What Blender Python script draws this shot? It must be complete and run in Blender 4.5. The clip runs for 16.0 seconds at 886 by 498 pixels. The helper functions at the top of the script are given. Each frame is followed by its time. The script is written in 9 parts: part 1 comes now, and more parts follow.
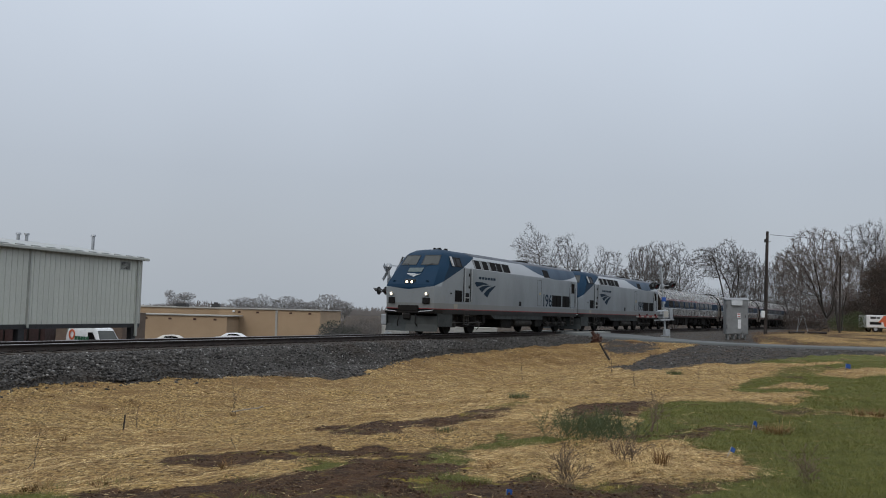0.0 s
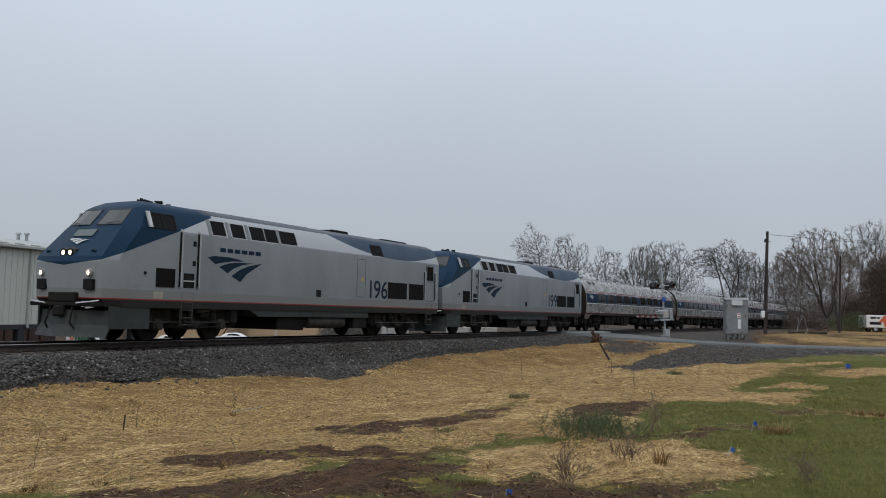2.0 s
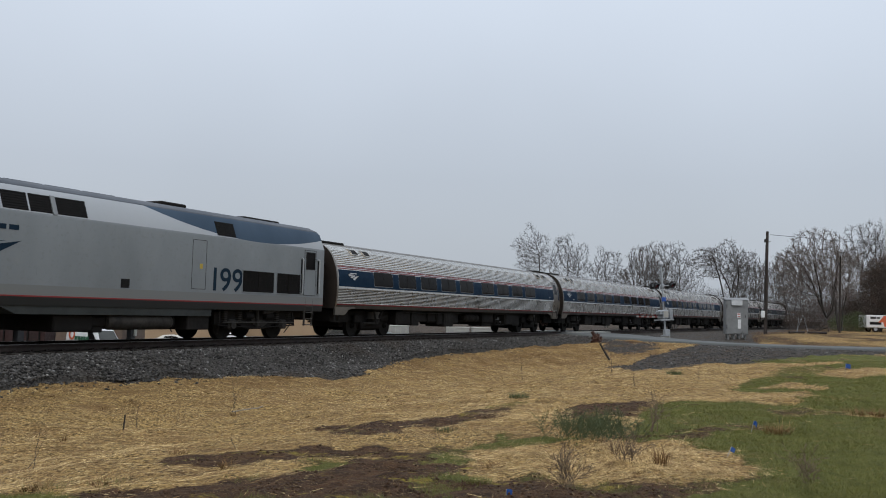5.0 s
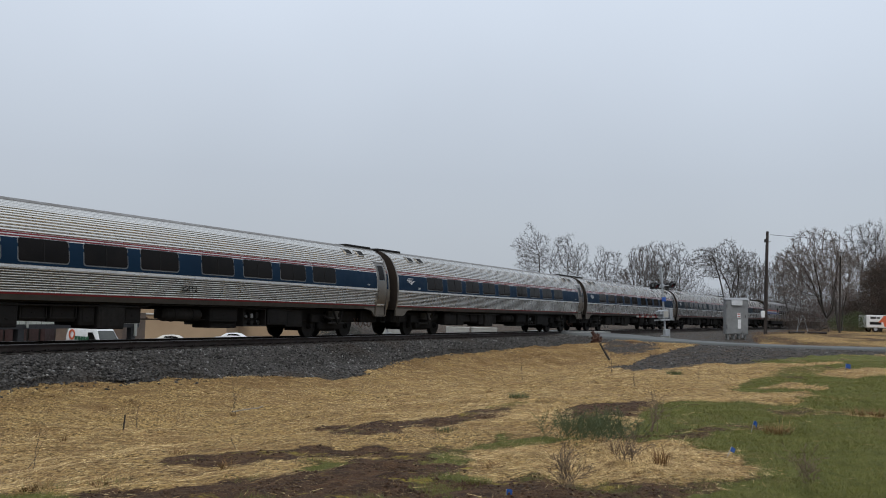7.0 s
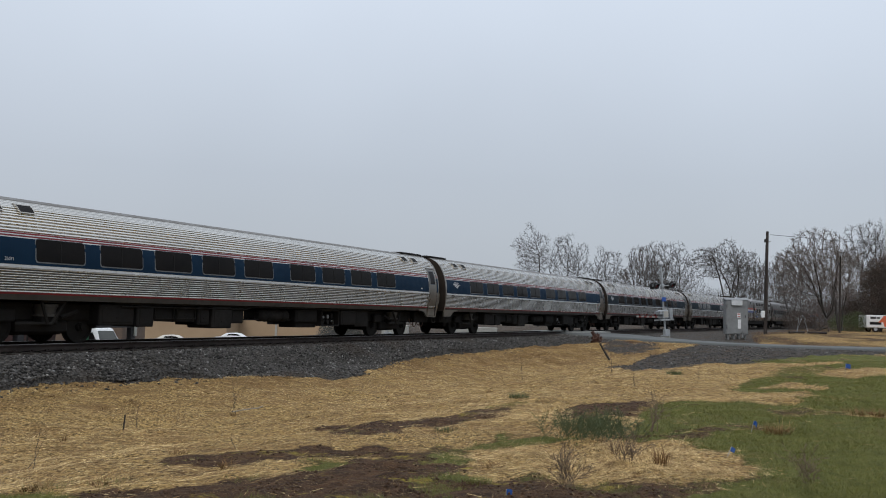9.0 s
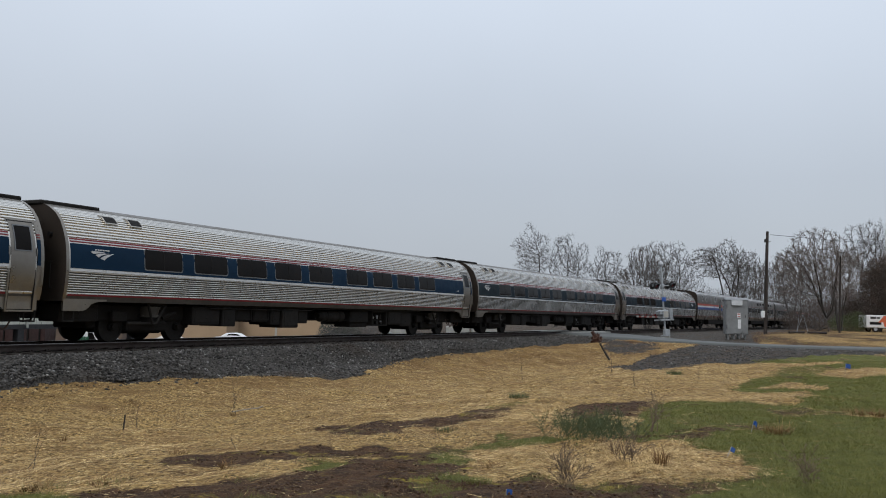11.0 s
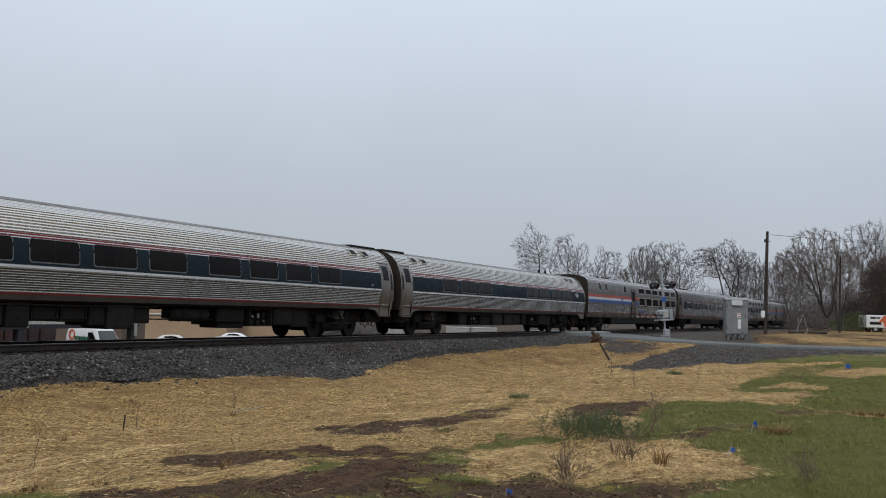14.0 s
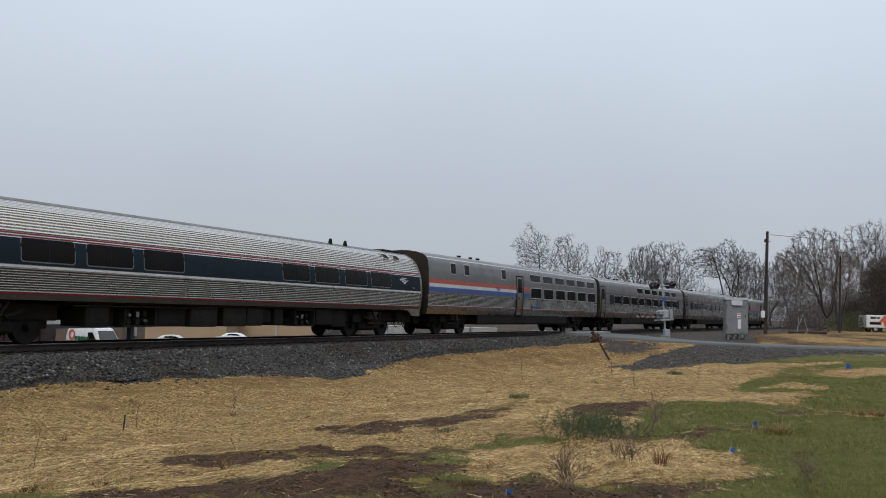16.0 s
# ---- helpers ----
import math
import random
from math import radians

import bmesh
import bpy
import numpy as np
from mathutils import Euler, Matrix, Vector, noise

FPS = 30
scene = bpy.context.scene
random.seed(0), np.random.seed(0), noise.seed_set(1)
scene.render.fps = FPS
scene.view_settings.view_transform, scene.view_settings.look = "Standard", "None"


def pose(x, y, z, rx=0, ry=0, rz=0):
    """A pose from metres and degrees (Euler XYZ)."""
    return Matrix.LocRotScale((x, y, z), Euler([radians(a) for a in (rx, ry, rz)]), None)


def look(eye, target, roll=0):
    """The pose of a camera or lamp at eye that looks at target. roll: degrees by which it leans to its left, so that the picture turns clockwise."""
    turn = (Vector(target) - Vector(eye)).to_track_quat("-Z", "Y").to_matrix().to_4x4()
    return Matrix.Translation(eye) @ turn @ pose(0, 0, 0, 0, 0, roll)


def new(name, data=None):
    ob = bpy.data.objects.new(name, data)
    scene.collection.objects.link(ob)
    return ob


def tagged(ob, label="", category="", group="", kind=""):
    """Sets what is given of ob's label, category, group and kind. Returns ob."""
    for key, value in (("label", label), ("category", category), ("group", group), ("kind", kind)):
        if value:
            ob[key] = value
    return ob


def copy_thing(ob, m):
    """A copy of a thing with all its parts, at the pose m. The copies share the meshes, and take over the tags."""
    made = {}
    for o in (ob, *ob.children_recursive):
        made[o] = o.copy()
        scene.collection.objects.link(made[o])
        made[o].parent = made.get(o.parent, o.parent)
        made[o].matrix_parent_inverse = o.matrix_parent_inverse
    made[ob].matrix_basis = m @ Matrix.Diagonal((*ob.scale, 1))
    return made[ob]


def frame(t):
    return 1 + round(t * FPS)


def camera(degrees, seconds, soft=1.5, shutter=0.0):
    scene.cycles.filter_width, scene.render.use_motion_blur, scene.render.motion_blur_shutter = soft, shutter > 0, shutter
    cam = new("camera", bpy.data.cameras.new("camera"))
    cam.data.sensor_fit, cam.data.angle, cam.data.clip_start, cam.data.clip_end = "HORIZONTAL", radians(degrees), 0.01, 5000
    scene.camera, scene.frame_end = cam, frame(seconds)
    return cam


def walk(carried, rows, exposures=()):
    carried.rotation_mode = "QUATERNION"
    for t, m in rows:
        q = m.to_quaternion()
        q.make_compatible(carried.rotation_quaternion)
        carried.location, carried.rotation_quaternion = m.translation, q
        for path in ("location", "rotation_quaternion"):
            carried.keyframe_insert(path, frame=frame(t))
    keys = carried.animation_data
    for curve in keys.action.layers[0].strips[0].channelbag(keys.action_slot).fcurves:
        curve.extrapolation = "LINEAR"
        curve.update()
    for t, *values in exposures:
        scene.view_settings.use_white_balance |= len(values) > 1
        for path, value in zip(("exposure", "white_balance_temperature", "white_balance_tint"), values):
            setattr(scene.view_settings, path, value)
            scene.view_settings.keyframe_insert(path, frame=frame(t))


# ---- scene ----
cam = camera(53.42, 16.0, soft=1.0)
EYE = (0.0, 0.0, 1.121)
VIEW = look(EYE, (0.0, math.cos(0.071414), 1.121 + math.sin(0.071414)), roll=1.4486)
walk(cam, [(0.0, VIEW), (16.0, VIEW)], exposures=[(0.0, -0.10), (1.5, -0.08), (2.5, -0.03), (3.3, 0.02), (8.0, 0.03), (16.0, 0.02)])

# ---- world, sun, exposure ----
scene.view_settings.exposure = 0.0
world = bpy.data.worlds.new("overcast_sky")
scene.world = world
world.use_nodes = True
wn, wl = world.node_tree.nodes, world.node_tree.links
wn.clear()
w_out = wn.new("ShaderNodeOutputWorld")
w_bg = wn.new("ShaderNodeBackground")
w_sky = wn.new("ShaderNodeTexSky")
w_sky.sky_type, w_sky.sun_disc = "NISHITA", False
w_sky.sun_elevation, w_sky.sun_rotation = radians(38), radians(215)
w_sky.dust_density, w_sky.air_density = 4.0, 1.4
w_gain = wn.new("ShaderNodeVectorMath")
w_gain.operation = "SCALE"
w_gain.inputs["Scale"].default_value = 0.10
# the cloud deck: an even grey, a little brighter overhead than at the horizon
w_co = wn.new("ShaderNodeTexCoord")
w_sep = wn.new("ShaderNodeSeparateXYZ")
w_ramp = wn.new("ShaderNodeValToRGB")
w_ramp.color_ramp.elements[0].position, w_ramp.color_ramp.elements[0].color = 0.0, (0.465, 0.512, 0.571, 1)
w_ramp.color_ramp.elements[1].position, w_ramp.color_ramp.elements[1].color = 0.90, (1.10, 1.18, 1.28, 1)
w_el = w_ramp.color_ramp.elements.new(0.15)
w_el.color = (0.516, 0.57, 0.654, 1)
w_el = w_ramp.color_ramp.elements.new(0.37)
w_el.color = (0.722, 0.80, 0.917, 1)
w_noise = wn.new("ShaderNodeTexNoise")
w_noise.inputs["Scale"].default_value, w_noise.inputs["Detail"].default_value = 2.2, 3.0
w_nr = wn.new("ShaderNodeMapRange")
w_nr.inputs["From Min"].default_value, w_nr.inputs["From Max"].default_value = 0.3, 0.7
w_nr.inputs["To Min"].default_value, w_nr.inputs["To Max"].default_value = 0.96, 1.04
w_mul = wn.new("ShaderNodeVectorMath")
w_mul.operation = "SCALE"
w_mix = wn.new("ShaderNodeMix")
w_mix.data_type = "RGBA"
w_mix.inputs["Factor"].default_value = 0.9
wl.new(w_sky.outputs["Color"], w_gain.inputs[0])
wl.new(w_co.outputs["Generated"], w_sep.inputs[0])
wl.new(w_co.outputs["Generated"], w_noise.inputs["Vector"])
wl.new(w_sep.outputs["Z"], w_ramp.inputs["Fac"])
wl.new(w_noise.outputs["Fac"], w_nr.inputs["Value"])
wl.new(w_ramp.outputs["Color"], w_mul.inputs[0])
wl.new(w_nr.outputs["Result"], w_mul.inputs["Scale"])
wl.new(w_gain.outputs["Vector"], w_mix.inputs["A"])
wl.new(w_mul.outputs["Vector"], w_mix.inputs["B"])
wl.new(w_mix.outputs["Result"], w_bg.inputs["Color"])
wl.new(w_bg.outputs["Background"], w_out.inputs["Surface"])
sun_data = bpy.data.lights.new("sun", "SUN")
sun_data.energy, sun_data.angle, sun_data.color = 0.70, radians(25), (1.0, 0.95, 0.88)
sun = new("sun", sun_data)
sun.matrix_world = look((-20, -40, 60), (0, 20, 0))

# ---- the line of the track ----
D0, TH0, K0, K1 = 46.183, 1.086746, -0.000680137, 9.32058e-06
L_LOCO, L_CAR = 21.03, 26.01
UT = np.arange(-3000.0, 3000.5, 0.5)
_uc = np.clip(UT, -70.0, 285.0)
AT = TH0 + K0 * _uc + K1 * _uc ** 2 / 2
_i0 = int(np.argmin(np.abs(UT)))
XT = np.concatenate([[0], np.cumsum((np.cos(AT[1:]) + np.cos(AT[:-1])) * 0.25)])
YT = np.concatenate([[0], np.cumsum((np.sin(AT[1:]) + np.sin(AT[:-1])) * 0.25)])
XT -= XT[_i0]
YT += D0 - YT[_i0]


def on_track(u, d=0.0):
    """Plan position at u along the track, d to the camera's side, and the heading."""
    a = np.interp(u, UT, AT)
    return np.interp(u, UT, XT) + d * np.sin(a), np.interp(u, UT, YT) - d * np.cos(a), a


def to_track(X, Y):
    u = X * math.cos(TH0) + (Y - D0) * math.sin(TH0)
    for _ in range(5):
        x, y, a = on_track(u)
        u = u + (X - x) * np.cos(a) + (Y - y) * np.sin(a)
    x, y, a = on_track(u)
    return u, (X - x) * np.sin(a) - (Y - y) * np.cos(a)


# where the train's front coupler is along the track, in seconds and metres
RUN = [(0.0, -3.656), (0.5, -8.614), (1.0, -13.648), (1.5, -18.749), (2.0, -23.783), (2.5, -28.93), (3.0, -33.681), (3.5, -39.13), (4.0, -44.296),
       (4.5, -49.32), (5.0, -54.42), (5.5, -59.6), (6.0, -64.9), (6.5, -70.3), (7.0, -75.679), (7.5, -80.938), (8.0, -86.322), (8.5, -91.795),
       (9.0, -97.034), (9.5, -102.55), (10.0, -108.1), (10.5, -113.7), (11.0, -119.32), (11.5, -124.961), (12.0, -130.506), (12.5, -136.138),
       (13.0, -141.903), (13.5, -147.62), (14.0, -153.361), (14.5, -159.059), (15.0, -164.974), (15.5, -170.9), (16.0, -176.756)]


def noise2(X, Y, scale, seed=0):
    """Smooth value noise in the plane, about -1 to 1."""
    rng = np.random.RandomState(1000 + seed)
    table = rng.rand(64, 64) * 2 - 1
    x, y = np.asarray(X) / scale, np.asarray(Y) / scale
    xi, yi = np.floor(x).astype(int), np.floor(y).astype(int)
    fx, fy = x - xi, y - yi
    fx, fy = fx * fx * (3 - 2 * fx), fy * fy * (3 - 2 * fy)
    a, b = table[xi % 64, yi % 64], table[(xi + 1) % 64, yi % 64]
    c, d = table[xi % 64, (yi + 1) % 64], table[(xi + 1) % 64, (yi + 1) % 64]
    return (a * (1 - fx) + b * fx) * (1 - fy) + (c * (1 - fx) + d * fx) * fy


def step(v, a, b):
    t = np.clip((v - a) / (b - a), 0, 1)
    return t * t * (3 - 2 * t)


ROAD = [(140, 78), (90, 66), (60, 58), (42, 53.5), (30, 51.2), (22, 50.2), (16.5, 50.6), (12.6, 52.6), (10.6, 56.5), (9.9, 62.0), (8.6, 70), (5.0, 82), (-8, 104), (-20, 112)]
ROAD_Z = [-0.2, -0.2, -0.22, -0.26, -0.28, -0.28, -0.24, -0.12, -0.03, -0.01, -0.3, -1.6, -3.42, -3.46]


def road_line(n=160):
    p = np.array(ROAD, float)
    t = np.concatenate([[0], np.cumsum(np.hypot(*np.diff(p, axis=0).T))])
    q = np.linspace(0, t[-1], n)
    x, y, z = np.interp(q, t, p[:, 0]), np.interp(q, t, p[:, 1]), np.interp(q, t, np.array(ROAD_Z))
    for _ in range(6):
        for v in (x, y, z):
            v[1:-1] = (v[:-2] + 2 * v[1:-1] + v[2:]) / 4
    return x, y, z


RX, RY, RZ = road_line()


def ground_z(X, Y, fine=True):
    """Height of the ground."""
    X, Y = np.asarray(X, float), np.asarray(Y, float)
    u, d = to_track(X, Y)
    ditch = np.interp(d, [1.2, 1.9, 3.3, 5.0, 8.0, 10.0, 12.0, 14.0, 17.0, 21.0, 60], [-0.5, -0.6, -0.95, -1.08, -1.3, -1.2, -0.92, -0.64, -0.52, -0.45, -0.45])
    flat = np.interp(d, [1.2, 1.9, 3.0, 6.0, 12.0, 16.0, 21.0, 60], [-0.5, -0.5, -0.5, -0.42, -0.52, -0.5, -0.45, -0.4])
    field = np.interp(d, [1.2, 2.2, 4.5, 60], [-0.5, -0.5, -0.08, 0.05])
    near = ditch + (flat - ditch) * step(u + 0.25 * (d - 8), -6, 12)
    near = near + (field - near) * step(u, 14, 30) * step(Y, 50, 58)
    low = np.interp(-d, [1.2, 1.9, 3.3, 8.0, 12.0, 60], [-0.5, -0.6, -1.0, -2.6, -3.45, -3.5])
    level = np.interp(-d, [1.2, 2.5, 6.0, 60], [-0.5, -0.6, -0.8, -1.0])
    far = low + (level - low) * step(u, 45, 100)
    z = np.where(d > 0, near, far)
    # level the ground beside the road
    m = np.full(X.shape, 1e9)
    rz = np.zeros(X.shape)
    for x, y, q in zip(RX[::2], RY[::2], RZ[::2]):
        e = (X - x) ** 2 + (Y - y) ** 2
        near_one = e < m
        m, rz = np.where(near_one, e, m), np.where(near_one, q, rz)
    k = 1 - step(np.sqrt(m), 3.4, 6.5)
    z = z + (rz - 0.12 - z) * k
    if fine:
        w = step(np.abs(d), 2.0, 4.5) * (1 - k)
        z = z + w * (0.055 * noise2(X, Y, 3.1, 1) + 0.04 * noise2(X, Y, 1.1, 2) + 0.045 * noise2(X, Y, 0.5, 3) + 0.028 * noise2(X, Y, 0.24, 4))
        bank = step(u, -10, -4) * (1 - step(u, 9, 12)) * step(d, 2.7, 3.3) * (1 - step(d, 6.5, 9))
        z = z + bank * (0.11 * noise2(X, Y, 0.9, 26) + 0.07 * noise2(X, Y, 0.4, 27))
    return z


# where the straw begins below the ballast: along the track, and out from its middle
EDGE_U = [-60, -27.9, -27.1, -26.5, -25.9, -25.2, -24.5, -23.5, -22.7, -21.7, -20.6, -19.6, -19.0, -18.4, -17.4, -16.1, -13.8, -10.1, -7.0, -4.1, -1.0, 2.1, 6.3, 7.2, 7.7, 8.6, 11.0, 13.0, 30]
EDGE_D = [3.1, 3.15, 3.11, 2.85, 2.88, 3.07, 3.23, 3.2, 3.02, 3.13, 3.45, 3.52, 4.16, 4.95, 5.5, 5.35, 4.3, 3.25, 2.85, 2.77, 2.80, 2.92, 2.92, 4.1, 5.6, 5.6, 5.0, 2.6, 2.5]
# bare soil, grass and straw lie in patches with these outlines
SOIL_PATCHES = [
    [(-2.16, 14.2), (-2.05, 15.5), (-1.32, 15.25), (-0.51, 14.5), (0.13, 15.3), (0.75, 16.0), (1.29, 16.4), (1.27, 15.5), (0.77, 14.5), (0.21, 13.95), (-0.31, 13.5), (-0.7, 12.9), (-1.25, 12.7), (-1.71, 13.1)],
    [(-3.52, 11.1), (-3.33, 11.5), (-2.65, 11.2), (-2.12, 11.1), (-2.02, 11.6), (-1.57, 11.5), (-1.1, 11.3), (-0.62, 11.5), (-0.26, 11.5), (-0.59, 10.9), (-1.18, 10.7), (-1.84, 10.55), (-2.19, 10.3), (-2.6, 10.2), (-3.09, 10.3)],
    [(-3.47, 8.68), (-3.27, 9.03), (-2.7, 8.85), (-2.05, 8.75), (-1.7, 8.9), (-1.48, 9.25), (-1.08, 9.85), (-0.83, 10.5), (-0.52, 10.95), (-0.04, 11.1), (0.16, 10.1), (0.53, 9.75), (0.61, 9.2), (1.07, 9.1), (1.57, 9.1), (1.76, 8.85), (2.02, 8.5), (2.24, 8.3), (1.5, 5.8), (1.2, -30), (-9, -30), (-3.4, 5.8)],
    [(2.16, 16.3), (2.9, 17.3), (3.68, 17.9), (4.21, 17.3), (3.34, 14.9), (2.97, 14.0), (2.18, 14.1), (1.92, 14.5)],
    [(2.69, 12.3), (3.42, 12.7), (4.01, 13.0), (4.47, 12.9), (3.77, 12.3), (3.21, 11.9), (2.66, 11.85)]]
GRASS_PATCHES = [
    [(2.61, 12.3), (3.28, 14.6), (4.09, 16.6), (5.15, 17.85), (5.8, 17.45), (5.91, 16.4), (6.5, 16.4), (7.63, 18.1), (8.17, 20.0), (6.86, 19.5), (6.71, 20.6), (7.76, 22.9), (9.22, 25.3), (11.24, 29.3), (12.9, 30.6), (16.61, 36.1), (20.5, 40.8), (24.9, 45.3), (70, 50), (70, -30), (1.2, -30), (1.51, 5.9), (2.23, 8.45), (2.63, 8.55), (3.25, 9.25), (3.6, 10.8), (3.18, 10.8), (3.1, 11.5), (2.44, 11.5)],
    [(11.1, 33.4), (13.3, 36.6), (16.1, 40.5), (20.0, 43.4), (24.0, 45.0), (18.4, 36.6), (13.5, 34.2)],
    [(-4.5, 8.9), (-4.12, 9.17), (-3.46, 8.53), (-3.18, 8.1), (-2.92, 7.3), (-4.4, 7.3)],
    [(-0.07, 11.25), (0.18, 11.6), (0.54, 11.5), (0.51, 10.0), (0.16, 9.85), (-0.03, 10.2)],
    [(0.4, 11.64), (0.96, 12.2), (1.55, 12.0), (1.95, 11.3), (1.3, 11.1), (0.74, 11.1)],
    [(-1.64, 10.2), (-1.43, 10.55), (-1.03, 10.55), (-1.07, 9.75), (-1.4, 9.5)],
    [(0.03, 8.8), (0.15, 9.05), (0.40, 8.95), (0.35, 8.55), (0.09, 8.55)],
    [(-0.25, 8.35), (-0.13, 8.75), (0.06, 8.65), (0.0, 8.1)],
    [(0.66, 15.1), (0.99, 16.7), (1.49, 17.6), (1.78, 17.2), (1.24, 15.8)]]
STRAW_PATCHES = [
    [(0.09, 9.2), (0.4, 9.54), (0.68, 10.1), (0.58, 10.7), (0.88, 11.15), (1.59, 11.2), (2.22, 11.5), (3.1, 11.5), (3.05, 10.6), (3.46, 10.6), (3.48, 9.65), (2.9, 8.6), (2.48, 8.6), (2.08, 8.75), (1.57, 9.0), (1.2, 9.2), (0.72, 9.1)],
    [(6.2, 19.0), (7.12, 19.5), (7.45, 18.5), (6.93, 17.1), (5.93, 16.6), (5.8, 17.4)],
    [(7.4, 20.7), (8.08, 22.2), (9.41, 23.7), (9.59, 22.8), (9.84, 22.4), (8.78, 20.8), (8.02, 20.9)],
    [(10.9, 25.5), (12.6, 28.6), (15.7, 31.1), (18.0, 31.5), (13.0, 25.9), (11.3, 24.7)]]

# gravel beside the lane, and the dark gully across the dip from it
APRON = [(7.12, 38.75), (7.81, 39.74), (8.58, 39.79), (9.52, 42.19), (10.85, 44.65), (11.94, 46.34), (12.61, 46.99), (13.62, 47.69), (16.5, 52.5), (16.5, 38.9), (15.92, 38.92), (10.96, 32.98), (10.41, 34.0), (9.08, 32.3), (7.66, 30.2), (6.89, 30.0), (7.3, 36.69)]
GULLY = [(9.05, 50.38), (10.15, 52.99), (10.52, 49.8), (11.2, 49.2), (12.1, 48.7), (11.9, 47.4), (11.06, 46.7), (10.15, 45.3), (9.21, 44.3), (9.1, 46.76), (8.9, 48.36)]


def patch(X, Y, outline, soft=0.14):
    """1 inside an outline, 0 outside, with a ragged edge."""
    X, Y = np.asarray(X, float), np.asarray(Y, float)
    P = np.array(outline, float)
    out = np.zeros(X.shape)
    sel = (X > P[:, 0].min() - 1) & (X < P[:, 0].max() + 1) & (Y > P[:, 1].min() - 1) & (Y < P[:, 1].max() + 1)
    if not sel.any():
        return out
    x, y = X[sel], Y[sel]
    x, y = (x + 0.16 * noise2(x, y, 0.45, 60) + 0.10 * noise2(x, y, 0.15, 61) + 0.05 * noise2(x, y, 0.06, 64),
            y + 0.24 * noise2(x, y, 0.5, 62) + 0.15 * noise2(x, y, 0.17, 63) + 0.07 * noise2(x, y, 0.06, 65))
    best, odd = np.full(x.shape, 1e9), np.zeros(x.shape, bool)
    for (ax, ay), (bx, by) in zip(P, np.roll(P, -1, 0)):
        t = np.clip(((x - ax) * (bx - ax) + (y - ay) * (by - ay)) / ((bx - ax) ** 2 + (by - ay) ** 2), 0, 1)
        best = np.minimum(best, np.hypot(x - ax - t * (bx - ax), y - ay - t * (by - ay)))
        if ay != by:
            odd ^= ((ay > y) != (by > y)) & (x < (bx - ax) * (y - ay) / (by - ay) + ax)
    out[sel] = step(np.where(odd, best, -best), -soft, soft)
    return out


def all_patches(X, Y, outlines, soft=0.14):
    out = np.zeros(np.shape(X))
    for o in outlines:
        out = np.maximum(out, patch(X, Y, o, soft))
    return out


def straw_edge(u):
    return np.interp(u, EDGE_U, EDGE_D)


def dead_grass(X, Y):
    """How far brown standing dead grass takes the place of laid straw: on the bank below the track."""
    u, d = to_track(X, Y)
    w = 0.85 * step(u, -15, -5) * (1 - step(d + 0.8 * noise2(X, Y, 2.0, 31) - 4.5 * step(u, -3, 3), 5.5, 9.0)) + 0.4 * (1 - step(u, -15, -5)) * (1 - step(d + 0.6 * noise2(X, Y, 1.6, 32), 5.5, 8.0))
    return w * np.clip(0.75 + 0.7 * noise2(X, Y, 0.9, 33) + 0.4 * noise2(X, Y, 0.35, 34), 0, 1.3)


